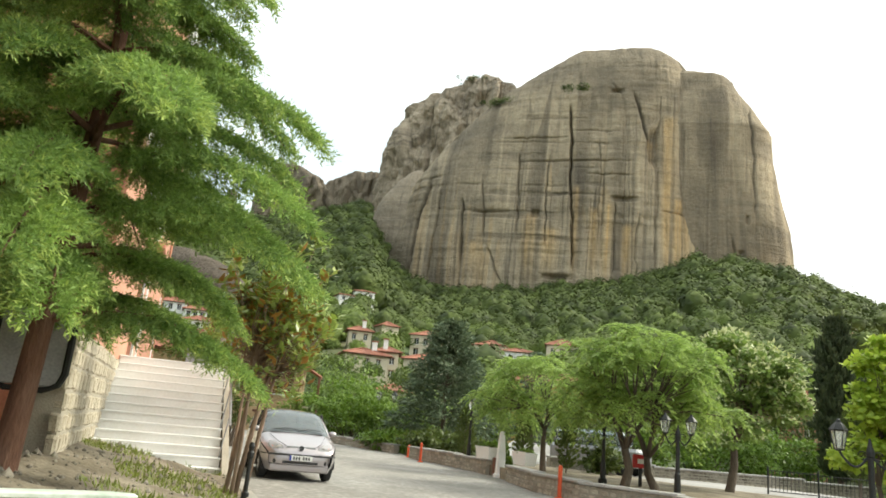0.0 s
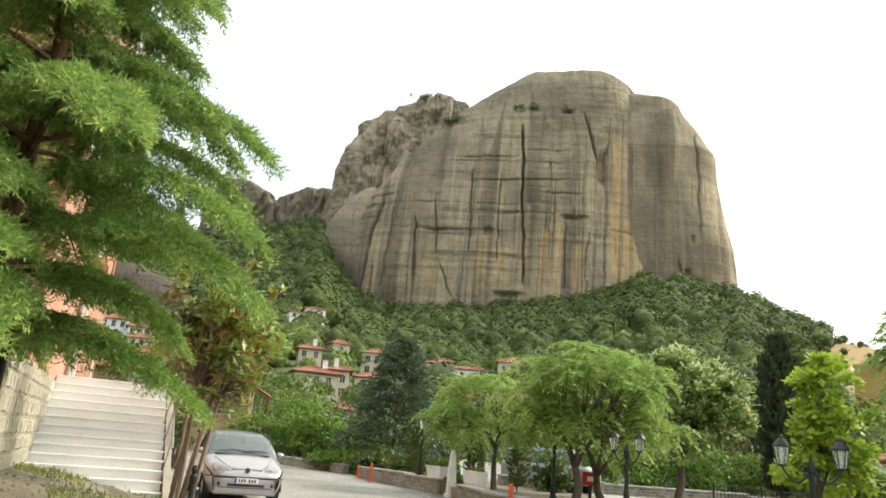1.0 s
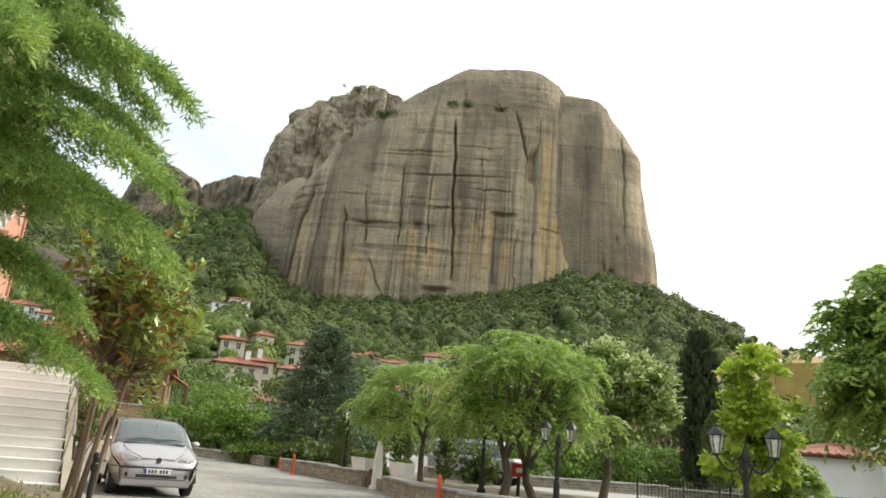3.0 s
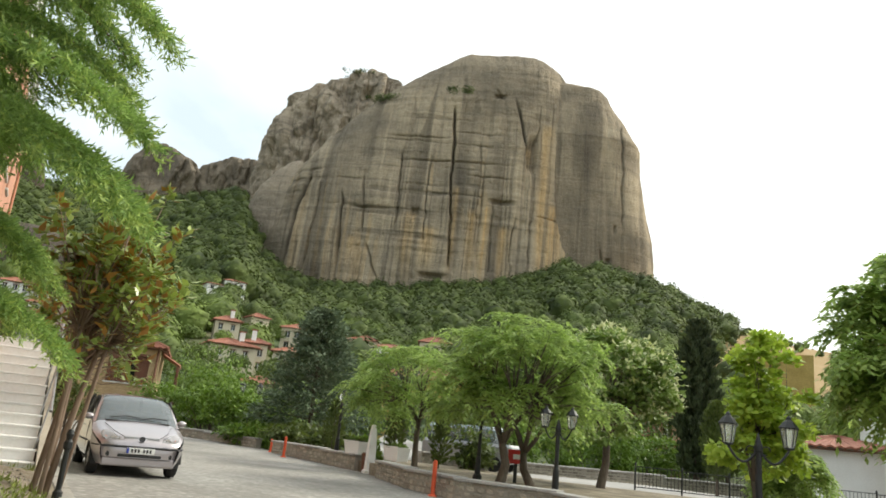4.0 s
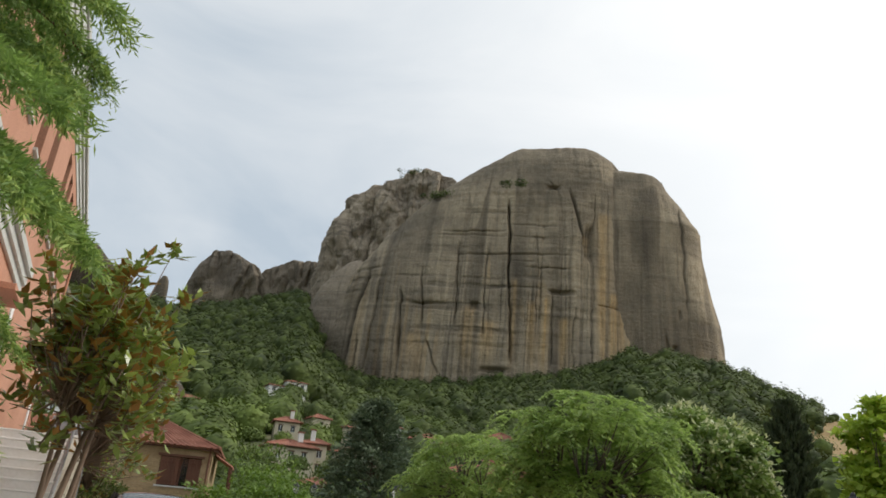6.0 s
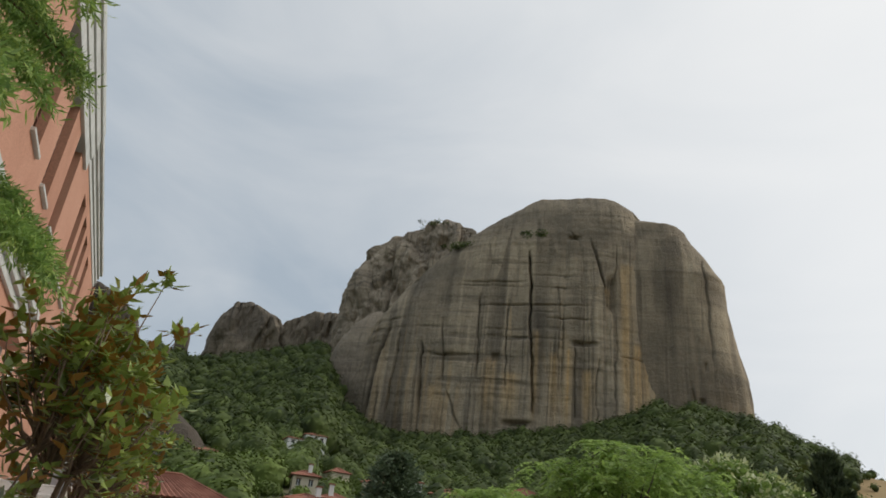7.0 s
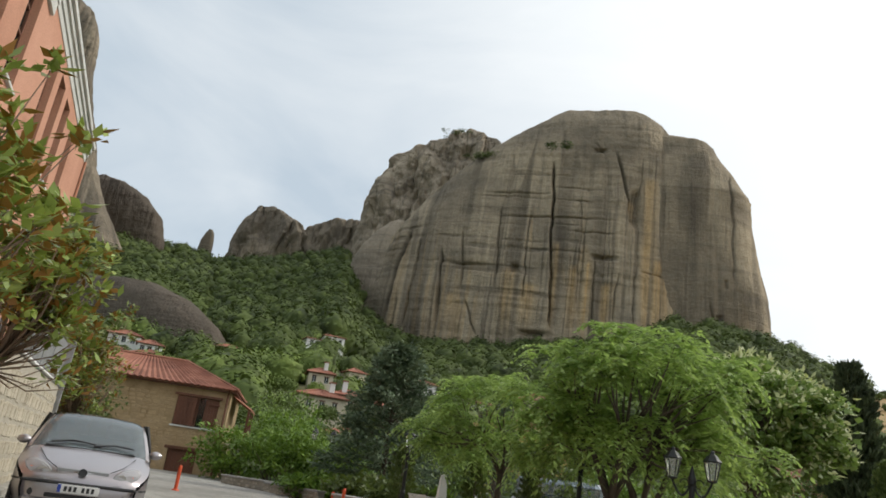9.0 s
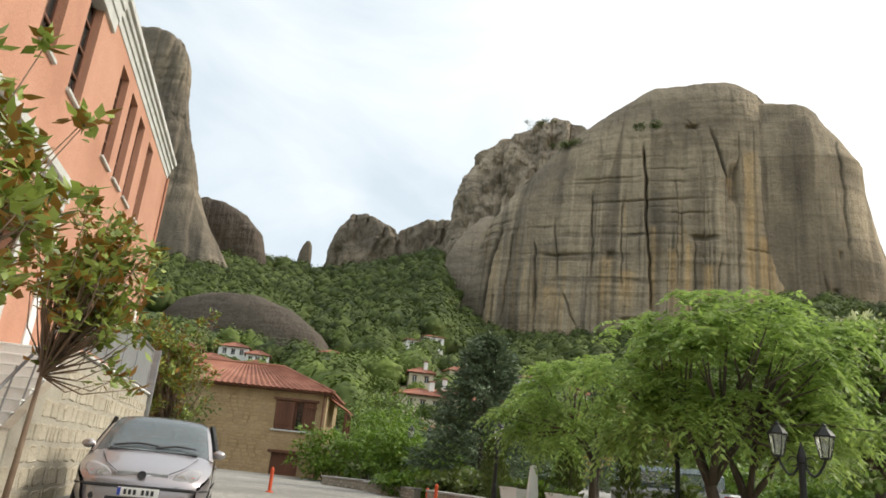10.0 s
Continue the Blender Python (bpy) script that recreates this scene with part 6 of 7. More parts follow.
def crown_points(rng, centre, radii, lumps_n, per, spread=0.30, low=-0.55, hollow=0.55, flat=0.75):
    """Clump centres over an uneven ellipsoid and points round each: arrays of clump centres, points, outward directions."""
    d = spread_dirs(rng, lumps_n * 4)
    d = d[d[:, 2] > low][:lumps_n]
    rad = rng.uniform(hollow, 1.0, size=(len(d), 1)) * (1 + 0.12 * rng.normal(size=(len(d), 1)))
    lumps = np.array(centre) + d * rad * np.array(radii)
    size = rng.uniform(0.7, 1.35, size=len(lumps)) * spread * float(np.mean(radii))
    ball = spread_dirs(rng, len(lumps) * per)
    ball[:, 2] = np.where(ball[:, 2] < -0.3, -ball[:, 2], ball[:, 2])
    pts = np.repeat(lumps, per, 0) + ball * (np.repeat(size, per) * rng.uniform(0, 1, len(lumps) * per) ** 0.45)[:, None] * np.array([1.15, 1.15, flat])
    out = unit(0.55 * unit(pts - np.array(centre) + np.array([0, 0, 0.15]) * radii[2]) + 0.8 * ball * np.array([1, 1, 0.7]))
    return lumps, pts, out


def pinnate(rng, pts, out, leaflets, length, leaf, width, droop):
    """Compound leaves: leaflets in pairs along drooping stalks."""
    n = len(pts)
    way = unit(out * 0.7 + spread_dirs(rng, n) * 0.7 + np.array([0, 0, 0.15]))
    side0 = unit(np.cross(way, np.array([0, 0, 1.0])) + 1e-6)
    at, along, side = [], [], []
    stalk = length * rng.uniform(0.7, 1.2, size=(n, 1))
    for k in range(leaflets):
        f = (k // 2 + 0.6) / (leaflets / 2)
        e = 1 if k % 2 else -1
        p = pts + way * stalk * f - np.array([0, 0, droop]) * stalk * f * f
        a = unit(way * 0.55 + side0 * e * 0.85 - np.array([0, 0, 0.35 + 0.6 * f * droop]) + rng.normal(size=(n, 3)) * 0.12)
        at.append(p)
        along.append(a)
        side.append(unit(np.cross(a, np.array([0, 0, 1.0]) + rng.normal(size=(n, 3)) * 0.25)))
    at, along, side = np.concatenate(at), np.concatenate(along), np.concatenate(side)
    m = len(at)
    return at, along, side, leaf * rng.uniform(0.7, 1.2, m), width * rng.uniform(0.8, 1.2, m)


def simple_leaves(rng, pts, out, leaf, width, hang=0.5):
    n = len(pts)
    a = unit(out * 0.6 + spread_dirs(rng, n) * 0.8 - np.array([0, 0, hang]))
    s = unit(np.cross(a, np.array([0, 0, 1.0]) + rng.normal(size=(n, 3)) * 0.4))
    return pts, a, s, leaf * rng.uniform(0.65, 1.2, n), width * rng.uniform(0.7, 1.2, n)


def broad_tree(label, base, height, fork, crown, radii, lumps_n, per, mat, seed, radius=0.14, kind="pinnate", leaf=(0.18, 0.064), extra=None, low=-0.5, group="trees of the square", spread=0.30, hollow=0.55, bark=None):
    rng = np.random.default_rng(seed)
    x, y, z = base
    root = thing("tree", label, "tree", base, group=group)
    lumps, pts, out = crown_points(rng, crown, radii, lumps_n, per, spread, low, hollow)
    bm = bmesh.new()
    limbs(bm, (0, 0, 0), height, fork, lumps, rng, radius)
    part("trunk", bm, bark or BARK, root, smooth=True)
    if kind == "pinnate":
        data = pinnate(rng, pts, out, 11, 0.46, leaf[0], leaf[1], 0.8)
    else:
        data = simple_leaves(rng, pts, out, leaf[0], leaf[1])
    part("crown", leaves_mesh("crown", *data), mat, root)
    if extra:
        share, emat = extra
        near = np.repeat(lumps, per, 0)
        keep = (pts[:, 2] > near[:, 2] + 0.04) & (rng.uniform(size=len(pts)) < share)
        d = simple_leaves(rng, pts[keep] + out[keep] * 0.12, out[keep], leaf[0] * 0.95, leaf[1] * 0.6, 0.15)
        part("blossom", leaves_mesh("blossom", *d), emat, root, "pale greenish flower bracts")
    return root


BZ = lambda x, y: ground_z(x, y) + 0.36
broad_tree("young ash tree with feathery light green leaves", (-2.95, 27.0, BZ(-3, 27)), 4.2, 1.45, (-0.75, 0, 2.6), (1.75, 1.6, 1.5), 46, 22, L_LOCUST, 1, 0.10, low=-0.7, spread=0.22, hollow=0.6)
broad_tree("spreading ash tree with feathery light green leaves", (-0.1, 22.3, BZ(0, 22.3)), 4.6, 1.1, (0.15, 0, 2.75), (2.25, 2.0, 1.85), 72, 24, L_LOCUST, 2, 0.13, low=-0.55, spread=0.20, hollow=0.6)
broad_tree("ash tree with two leaning stems", (0.75, 23.2, BZ(0.7, 23)), 4.0, 0.9, (0.4, 0.5, 2.45), (1.8, 1.7, 1.4), 36, 20, L_LOCUST, 3, 0.12, spread=0.22)
broad_tree("linden in flower, dark leaves under pale bracts", (3.4, 28.0, BZ(3.4, 28)), 5.6, 1.7, (0.25, 0, 3.35), (2.3, 2.1, 2.0), 96, 100, L_LINDEN, 4, 0.14, "simple", (0.22, 0.17), (0.5, L_BRACT), low=-0.8, spread=0.23)
broad_tree("young maple with yellow-green leaves", (5.55, 18.6, BZ(5.5, 18.6)), 5.0, 0.9, (0, 0, 2.5), (0.95, 0.95, 2.0), 66, 80, L_MAPLE, 5, 0.06, "simple", (0.17, 0.155), spread=0.22, hollow=0.3, low=-1.0)
broad_tree("tall false acacia with drooping feathery leaves", (8.6, 16.4, BZ(8.6, 16.4)), 6.8, 1.9, (0.15, 0, 3.85), (2.4, 2.2, 2.4), 125, 36, L_LOCUST, 6, 0.14, leaf=(0.23, 0.085), low=-0.85, spread=0.20)
broad_tree("small tree with layered leaves before the white wall", (7.6, 22.5, BZ(7.5, 22.5)), 2.4, 0.5, (0, 0, 1.35), (0.8, 0.8, 1.0), 24, 40, L_LOCUST, 7, 0.05, low=-0.8)


# conifers
def needle_tree(label, at, height, reach, mat, seed, taper=0.9, base_gap=0.6, columnar=False, tufts=26, group="conifers"):
    """Whorls of branches carrying needle tufts; columnar: a cypress."""
    rng = np.random.default_rng(seed)
    root = thing("tree", label, "tree", at, group=group)
    bm = bmesh.new()
    tube(bm, [(0, 0, -0.3), (0, 0, height * 0.5), (0, 0, height * 0.97)], [0.02 * height, 0.013 * height, 0.002 * height], 8)
    P, D = [], []
    z = base_gap
    while z < height * 0.98:
        f = (z - base_gap) / (height - base_gap)
        r = reach * ((1 - f) ** taper if not columnar else (math.sin(math.pi * min(1, 0.12 + 0.88 * f) ** 0.75) ** 0.6)) * rng.uniform(0.75, 1.15) + 0.08
        n = 7 if not columnar else 10
        for k in range(n):
            a = 2 * math.pi * (k + rng.uniform()) / n
            tip = np.array([math.cos(a) * r, math.sin(a) * r, (0.9 * r if columnar else 0.10 * r + 0.35 * r * f)])
            if not columnar:
                tube(bm, [(0, 0, z), tuple(tip * 0.6 + [0, 0, z]), tuple(tip * 0.95 + [0, 0, z])], [0.02, 0.012, 0.004], 4, cap=False)
            u = np.sqrt(rng.uniform(0.03, 1, tufts))[:, None]
            p = tip * u + [0, 0, z] + rng.normal(size=(tufts, 3)) * np.array([0.085, 0.085, 0.032 if not columnar else 0.06]) * reach * (0.9 if not columnar else 0.7)
            P.append(p)
            D.append(np.repeat(unit(tip[None]), tufts, 0))
        z += (0.40 if not columnar else 0.3) * max(0.6, height / 8)
    P, D = np.concatenate(P), np.concatenate(D)
    n = len(P)
    a = unit(D * 0.8 + spread_dirs(rng, n) * 0.6 + np.array([0, 0, 0.9 if columnar else -0.15]))
    s = unit(np.cross(a, spread_dirs(rng, n)))
    part("trunk", bm, BARK, root)
    part("needles", leaves_mesh("needles", P, a, s, 0.035 * height * rng.uniform(0.6, 1.2, n) + 0.05, 0.011 * height * rng.uniform(0.7, 1.2, n) + 0.02), mat, root)
    return root


needle_tree("blue-grey spruce with dense drooping tiers", (-9.6, 38.6, 0.1), 7.1, 2.6, L_SPRUCE, 21, 0.70, 1.2, tufts=120)
needle_tree("second slim fir among the bushes", (-5.9, 47.0, 0.6), 6.4, 1.7, L_SPRUCE, 22, 0.9, 0.6)
needle_tree("dark columnar cypress beyond the lane", (11.2, 45.5, -0.1), 9.6, 1.2, L_CYPRESS, 23, columnar=True, tufts=60)
needle_tree("dark cypress behind the lamp", (9.6, 36.0, 0.1), 4.0, 0.6, L_DARK, 24, columnar=True)
for x, y, h in ((-6.6, 30.5, 1.9), (-4.0, 29.4, 2.0), (-2.2, 27.9, 1.6)):
    needle_tree("small clipped cone-shaped cypress", (x, y, BZ(x, y)), h, 0.32, L_DARK, int(100 + x * 7), columnar=True, base_gap=0.05, tufts=30, group="cone cypresses")


def bush(label, at, radii, lumps_n, per, mat, seed, leaf=(0.13, 0.08), group="bushes"):
    rng = np.random.default_rng(seed)
    root = thing("bush", label, "bush", at, group=group)
    lumps, pts, out = crown_points(rng, (0, 0, radii[2] * 0.9), radii, lumps_n, per, 0.34, -0.9, 0.4)
    bm = bmesh.new()
    for q in lumps[:: max(1, len(lumps) // 12)]:
        tube(bm, [(rng.normal() * 0.1, rng.normal() * 0.1, -0.3), q * 0.5, q], [0.04, 0.025, 0.008], 5)
    part("stem", bm, BARK, root)
    part("leaves", leaves_mesh("leaves", *simple_leaves(rng, pts, out, leaf[0], leaf[1])), mat, root)


for k, (x, y, z, rx, rz, mat) in enumerate([(-19.0, 42.8, 0.2, 1.9, 1.55, L_BUSH), (-16.4, 42.6, 0.2, 1.9, 1.75, L_BUSH), (-14.0, 43.0, 0.2, 1.7, 1.5, L_BUSH), (-17.5, 46.5, 0.3, 2.6, 2.1, L_BUSH), (-13.2, 47.5, 0.3, 2.4, 2.0, L_LINDEN),
                                            (-21.5, 54.0, 0.5, 3.0, 2.7, L_LINDEN), (-16.0, 56.0, 0.6, 3.2, 2.9, L_DARK), (-10.5, 55.0, 0.5, 3.0, 2.3, L_LINDEN), (-26.0, 62.0, 1.2, 3.6, 3.2, L_DARK), (-12.2, 42.0, 0.1, 1.2, 1.1, L_BUSH),
                                            (-12.0, 36.5, 0.0, 1.4, 0.55, L_BUSH), (-9.0, 35.5, 0.3, 1.6, 0.55, L_DARK), (-7.3, 33.0, 0.3, 1.4, 0.5, L_DARK), (-5.0, 29.0, 0.35, 0.6, 0.4, L_BUSH),
                                            (-2.4, 37.0, 0.2, 1.5, 1.3, L_DARK), (0.6, 41.5, 0.2, 1.8, 1.5, L_BUSH), (3.4, 43.2, 0.2, 1.9, 1.3, L_BUSH), (6.4, 44.6, 0.2, 2.0, 1.5, L_BUSH), (9.4, 48.5, 0.2, 2.2, 1.6, L_BUSH),
                                            (13.0, 46.0, 0.2, 2.2, 1.8, L_DARK), (5.0, 50.0, 0.5, 2.8, 2.6, L_LINDEN), (0.0, 52.0, 0.7, 2.8, 2.6, L_LINDEN), (10.5, 56.0, 0.5, 3.2, 2.6, L_DARK), (16.5, 50.0, 0.5, 3.0, 2.4, L_DARK), (-1.0, 30.5, 0.25, 0.9, 0.7, L_DARK)]):
    bush("dense green bush beside the road" if k < 14 else "leafy shrub beyond the lane", (x, y, z), (rx, rx * 0.8, rz), int(26 + 12 * rx), int(26 + 9 * rx), mat, 200 + k, leaf=(0.22 + 0.03 * rx, 0.15))
for x, y in ((-5.05, 27.35), (-3.4, 25.4)):
    bush("low yellow-green planting in a planter", (x, y, ground_z(x, y) + 0.85), (0.45, 0.2, 0.13), 16, 30, L_BUSH, int(300 + x * 3), leaf=(0.06, 0.035), group="planter plants")


# cedar: long level boughs with hanging sprays
def cedar(label, at, height, reach, seed, lean):
    rng = np.random.default_rng(seed)
    root = thing("tree", label, "tree", at)
    trunk = bmesh.new()
    axis = lambda z: np.array([lean[0] * z, lean[1] * z, z])
    tube(trunk, [axis(z) for z in (-0.4, 0.0, 1.0, 2.5, 4.5, 7.0, height)], [0.20, 0.15, 0.13, 0.11, 0.085, 0.055, 0.01], 12)
    part("trunk", trunk, RED_BARK, root, "reddish brown scaly trunk", smooth=True)
    boughs = bmesh.new()
    P, A, tipness = [], [], []
    z = 1.75
    k = 0
    while z < height * 0.97:
        f = z / height
        a = k * 2.399 + rng.uniform(-0.3, 0.3)
        d = np.array([math.cos(a), math.sin(a), 0.0])
        ln = reach * (1 - f**1.6) ** 0.8 * rng.uniform(0.80, 1.14) * (0.72 if z < 2.5 else 1.0) * (1 - 0.30 * max(0.0, 0.45 * d[0] + 0.89 * d[1])) + 0.2
        sd = np.array([-d[1], d[0], 0.0])
        def bough(t):
            return axis(z) + d * ln * t + np.array([0, 0, 0.30 * ln * t * (1 - t) * 1.2 - 0.20 * ln * t**3])
        tube(boughs, [bough(t) for t in np.linspace(0, 1, 7)], list(np.linspace(0.05, 0.006, 7) * (0.5 + 0.5 * ln / reach)), 5)
        m = int(20 + 20 * ln)
        for j in range(m):
            t = 0.18 + 0.82 * (j + rng.uniform()) / m
            e = 1 if j % 2 else -1
            tw = (0.16 + 0.22 * ln * (1 - t) ** 0.6 * rng.uniform(0.6, 1.2)) if t < 0.96 else 0.22
            foot = bough(min(t, 1))
            dr = unit(sd * e * rng.uniform(0.5, 1.0) + d * rng.uniform(0.5, 1.0))
            q = int(11 + 28 * tw)
            u = (np.arange(q) + rng.uniform(size=q)) / q
            pos = foot + dr * (tw * u)[:, None] - np.array([0, 0, 1.0]) * ((0.42 + 0.5 * t * t) * tw * u**2)[:, None]
            P.append(pos)
            A.append(np.repeat(dr[None], q, 0) * 0.55 + rng.normal(size=(q, 3)) * 0.28 - np.array([0, 0, 0.38]))
            tipness.append(0.6 * u + 0.6 * t + rng.normal(size=q) * 0.25)
        z += (0.045 + 0.02 * f) if k % 6 else (0.20 + 0.06 * f)
        k += 1
    P, A, tipness = np.concatenate(P), unit(np.concatenate(A)), np.concatenate(tipness)
    # each shoot is a bottle-brush of needles
    rep = 5
    n = len(P)
    shoot = rng.uniform(0.07, 0.15, n)
    P5, A5 = np.repeat(P, rep, 0), np.repeat(A, rep, 0)
    P5 = P5 + A5 * (np.repeat(shoot, rep) * np.tile(np.linspace(0, 0.9, rep), n))[:, None]
    dirs = unit(A5 * 0.75 + spread_dirs(rng, n * rep) * 0.75)
    side = unit(np.cross(dirs, spread_dirs(rng, n * rep)))
    young = np.repeat(tipness > 1.08, rep)
    part("bough", boughs, RED_BARK, root)
    for name, mask, mat in (("needles", ~young, L_CEDAR), ("young_growth", young, L_CEDAR_TIP)):
        c = int(mask.sum())
        part(name, leaves_mesh(name, P5[mask], dirs[mask], side[mask], rng.uniform(0.05, 0.095, c), rng.uniform(0.012, 0.019, c)), mat, root)
    return root


cedar("large cedar with drooping green sprays beside the steps", (-6.36, 6.62, 0.4), 9.4, 3.85, 41, (0.03, 0.03))


# magnolias: big glossy leaves, rusty beneath
def magnolia(label, at, stems, crown, radii, clumps, seed, group="magnolias", leaf=0.19):
    rng = np.random.default_rng(seed)
    root = thing("tree", label, "tree", at, group=group)
    lumps, _, _ = crown_points(rng, crown, radii, clumps, 1, 0.2, -0.9, 0.25)
    bm = bmesh.new()
    tops = []
    for (x, y), (tx, ty, tz), r in stems:
        tube(bm, [(x, y, -0.3), (x * 0.7 + tx * 0.3 + 0.03, y * 0.7 + ty * 0.3, tz * 0.35), (tx, ty, tz)], [r, r * 0.85, r * 0.6], 9)
        tops.append(np.array([tx, ty, tz]))
    for q in lumps:
        t = min(tops, key=lambda p: np.linalg.norm(p - q))
        foot = t * rng.uniform(0.90, 1.0)
        tube(bm, [foot, foot * 0.4 + q * 0.6 + np.array([0, 0, -0.12]) + rng.normal(size=3) * 0.07, q], [0.016, 0.010, 0.005], 5)
    part("stem", bm, MAG_BARK, root, smooth=True)
    per = 19
    n = len(lumps) * per
    tip = np.repeat(lumps, per, 0) + np.clip(rng.normal(size=(n, 3)), -1.5, 1.5) * np.array([0.085, 0.085, 0.075])
    a = unit(spread_dirs(rng, n) * np.array([1, 1, 0.55]) + np.array([0, 0, 0.35]))
    s = unit(np.cross(a, np.array([0, 0, 1.0]) + rng.normal(size=(n, 3)) * 0.35))
    ln, wd = leaf * rng.uniform(0.75, 1.2, n), leaf * 0.44 * rng.uniform(0.8, 1.15, n)
    up = np.cross(a, s)
    up = up * np.sign(up[:, 2:3] + 1e-6)
    part("leaves", leaves_mesh("leaves", tip, a, s, ln, wd, 0.12), L_MAG, root)
    old = rng.uniform(size=n) < 0.42
    under = part("leaf_underside", leaves_mesh("leaf_underside", (tip - up * 0.003)[old], a[old], s[old], ln[old], wd[old], 0.12), L_RUST, root, "rust-brown felted leaf undersides")
    under["kind"] = "stuff"
    return root


magnolia("magnolia with several thin stems at the kerb", (*xy(12.7, 1.15), 0.1), [((0, 0), (0.25, 0.2, 2.0), 0.05), ((0.12, 0.1), (0.45, 0.05, 2.1), 0.04), ((-0.1, -0.12), (-0.05, 0.3, 2.2), 0.042), ((0.05, -0.15), (0.15, -0.2, 2.3), 0.036)],
         (0.25, 0.15, 2.9), (1.08, 1.08, 1.45), 125, 51, leaf=0.21)
magnolia("young magnolia on one leaning stem beside the steps", (-8.3, 14.72, 0.1), [((0, 0), (0.05, 0.06, 1.9), 0.045)], (0.38, 0.28, 2.95), (0.95, 0.88, 1.5), 115, 52, leaf=0.2)
magnolia("dense magnolia beyond the landing screen", (*xy(30.0, 1.5), 0.2), [((0, 0), (0, 0.1, 1.6), 0.07), ((0.2, 0.1), (0.3, 0.2, 1.5), 0.06)], (0, 0, 3.0), (1.25, 1.25, 2.1), 210, 53, leaf=0.19)
bush("dark bush beyond the landing screen", (*xy(33.0, 0.9), 0.3), (1.5, 1.5, 2.4), 50, 90, L_DARK, 77, (0.16, 0.1))
bush("dark laurel low behind the car", (*xy(29.0, 2.2), 0.2), (0.8, 0.8, 0.9), 26, 60, L_DARK, 78, (0.15, 0.06))

# weeds and rubble on the dirt bed
rng = np.random.default_rng(9)
spots = []
for _ in range(17000):
    s, n = rng.uniform(3, 15.2), rng.uniform(-5.5, 1.2)
    if vnoise(np.array([s * 0.9]), np.array([n * 0.9]), 5)[0] > 0.53 or (n < -0.2 and s > 13.6):
        spots.append((*sn(s, n)[:2], mound_z(s, n) - 0.01))
pts = np.array(spots)
a = unit(rng.normal(size=(len(pts), 3)) * 0.45 + np.array([0, 0, 1.0]))
s_ = unit(np.cross(a, spread_dirs(rng, len(pts))))
tagged(part("weeds", leaves_mesh("weeds", pts, a, s_, rng.uniform(0.05, 0.16, len(pts)), rng.uniform(0.012, 0.03, len(pts))), L_GRASS), "tufts of weeds and grass on the dirt bed", "weeds", kind="stuff")
vs, fs = [], []
for _ in range(2000):
    s, n = rng.uniform(4, 15.2), rng.uniform(-5, 1.25)
    c = np.array([*sn(s, n)[:2], mound_z(s, n)])
    r = rng.uniform(0.012, 0.05) * (2.0 if rng.uniform() < 0.06 else 1)
    d = np.array([[1, 0, 0], [-1, 0, 0], [0, 1, 0], [0, -1, 0], [0, 0, 1], [0, 0, -1]], float) * rng.uniform(0.6, 1.2, (6, 1)) * r
    b = len(vs) * 6
    vs.append(c + d)
    fs += [[b + q for q in t] for t in ((0, 2, 4), (2, 1, 4), (1, 3, 4), (3, 0, 4), (2, 0, 5), (1, 2, 5), (3, 1, 5), (0, 3, 5))]
tagged(part("rubble", quick_mesh("rubble", np.concatenate(vs), fs), STONE), "loose stones and rubble on the dirt bed", "rubble", kind="stuff")
# ---- woods on the slopes ----
def wood_leaves(name, dark, light):
    """Crowns seen from afar: each tree in its own tone, leaves nearly alike."""
    m = leafy(name, dark, light, 0.8, 0.12)
    for n in m.node_tree.nodes:
        if n.type == "TEX_NOISE":
            n.inputs["Scale"].default_value, n.inputs["Detail"].default_value = 0.14, 2.0
        if n.type == "MATH" and n.inputs[1].default_value > 0.5 and n.inputs[1].default_value < 0.6:
            n.inputs[1].default_value = 0.22
        if n.type == "MATH" and n.inputs[1].default_value > 1.1:
            n.inputs[1].default_value, n.inputs[2].default_value = 2.6, -0.95
    return m


L_WOOD = wood_leaves("slope_wood_leaves", (0.033, 0.051, 0.010), (0.128, 0.172, 0.033))
L_WOOD2 = wood_leaves("lighter_slope_leaves", (0.056, 0.086, 0.016), (0.195, 0.262, 0.050))


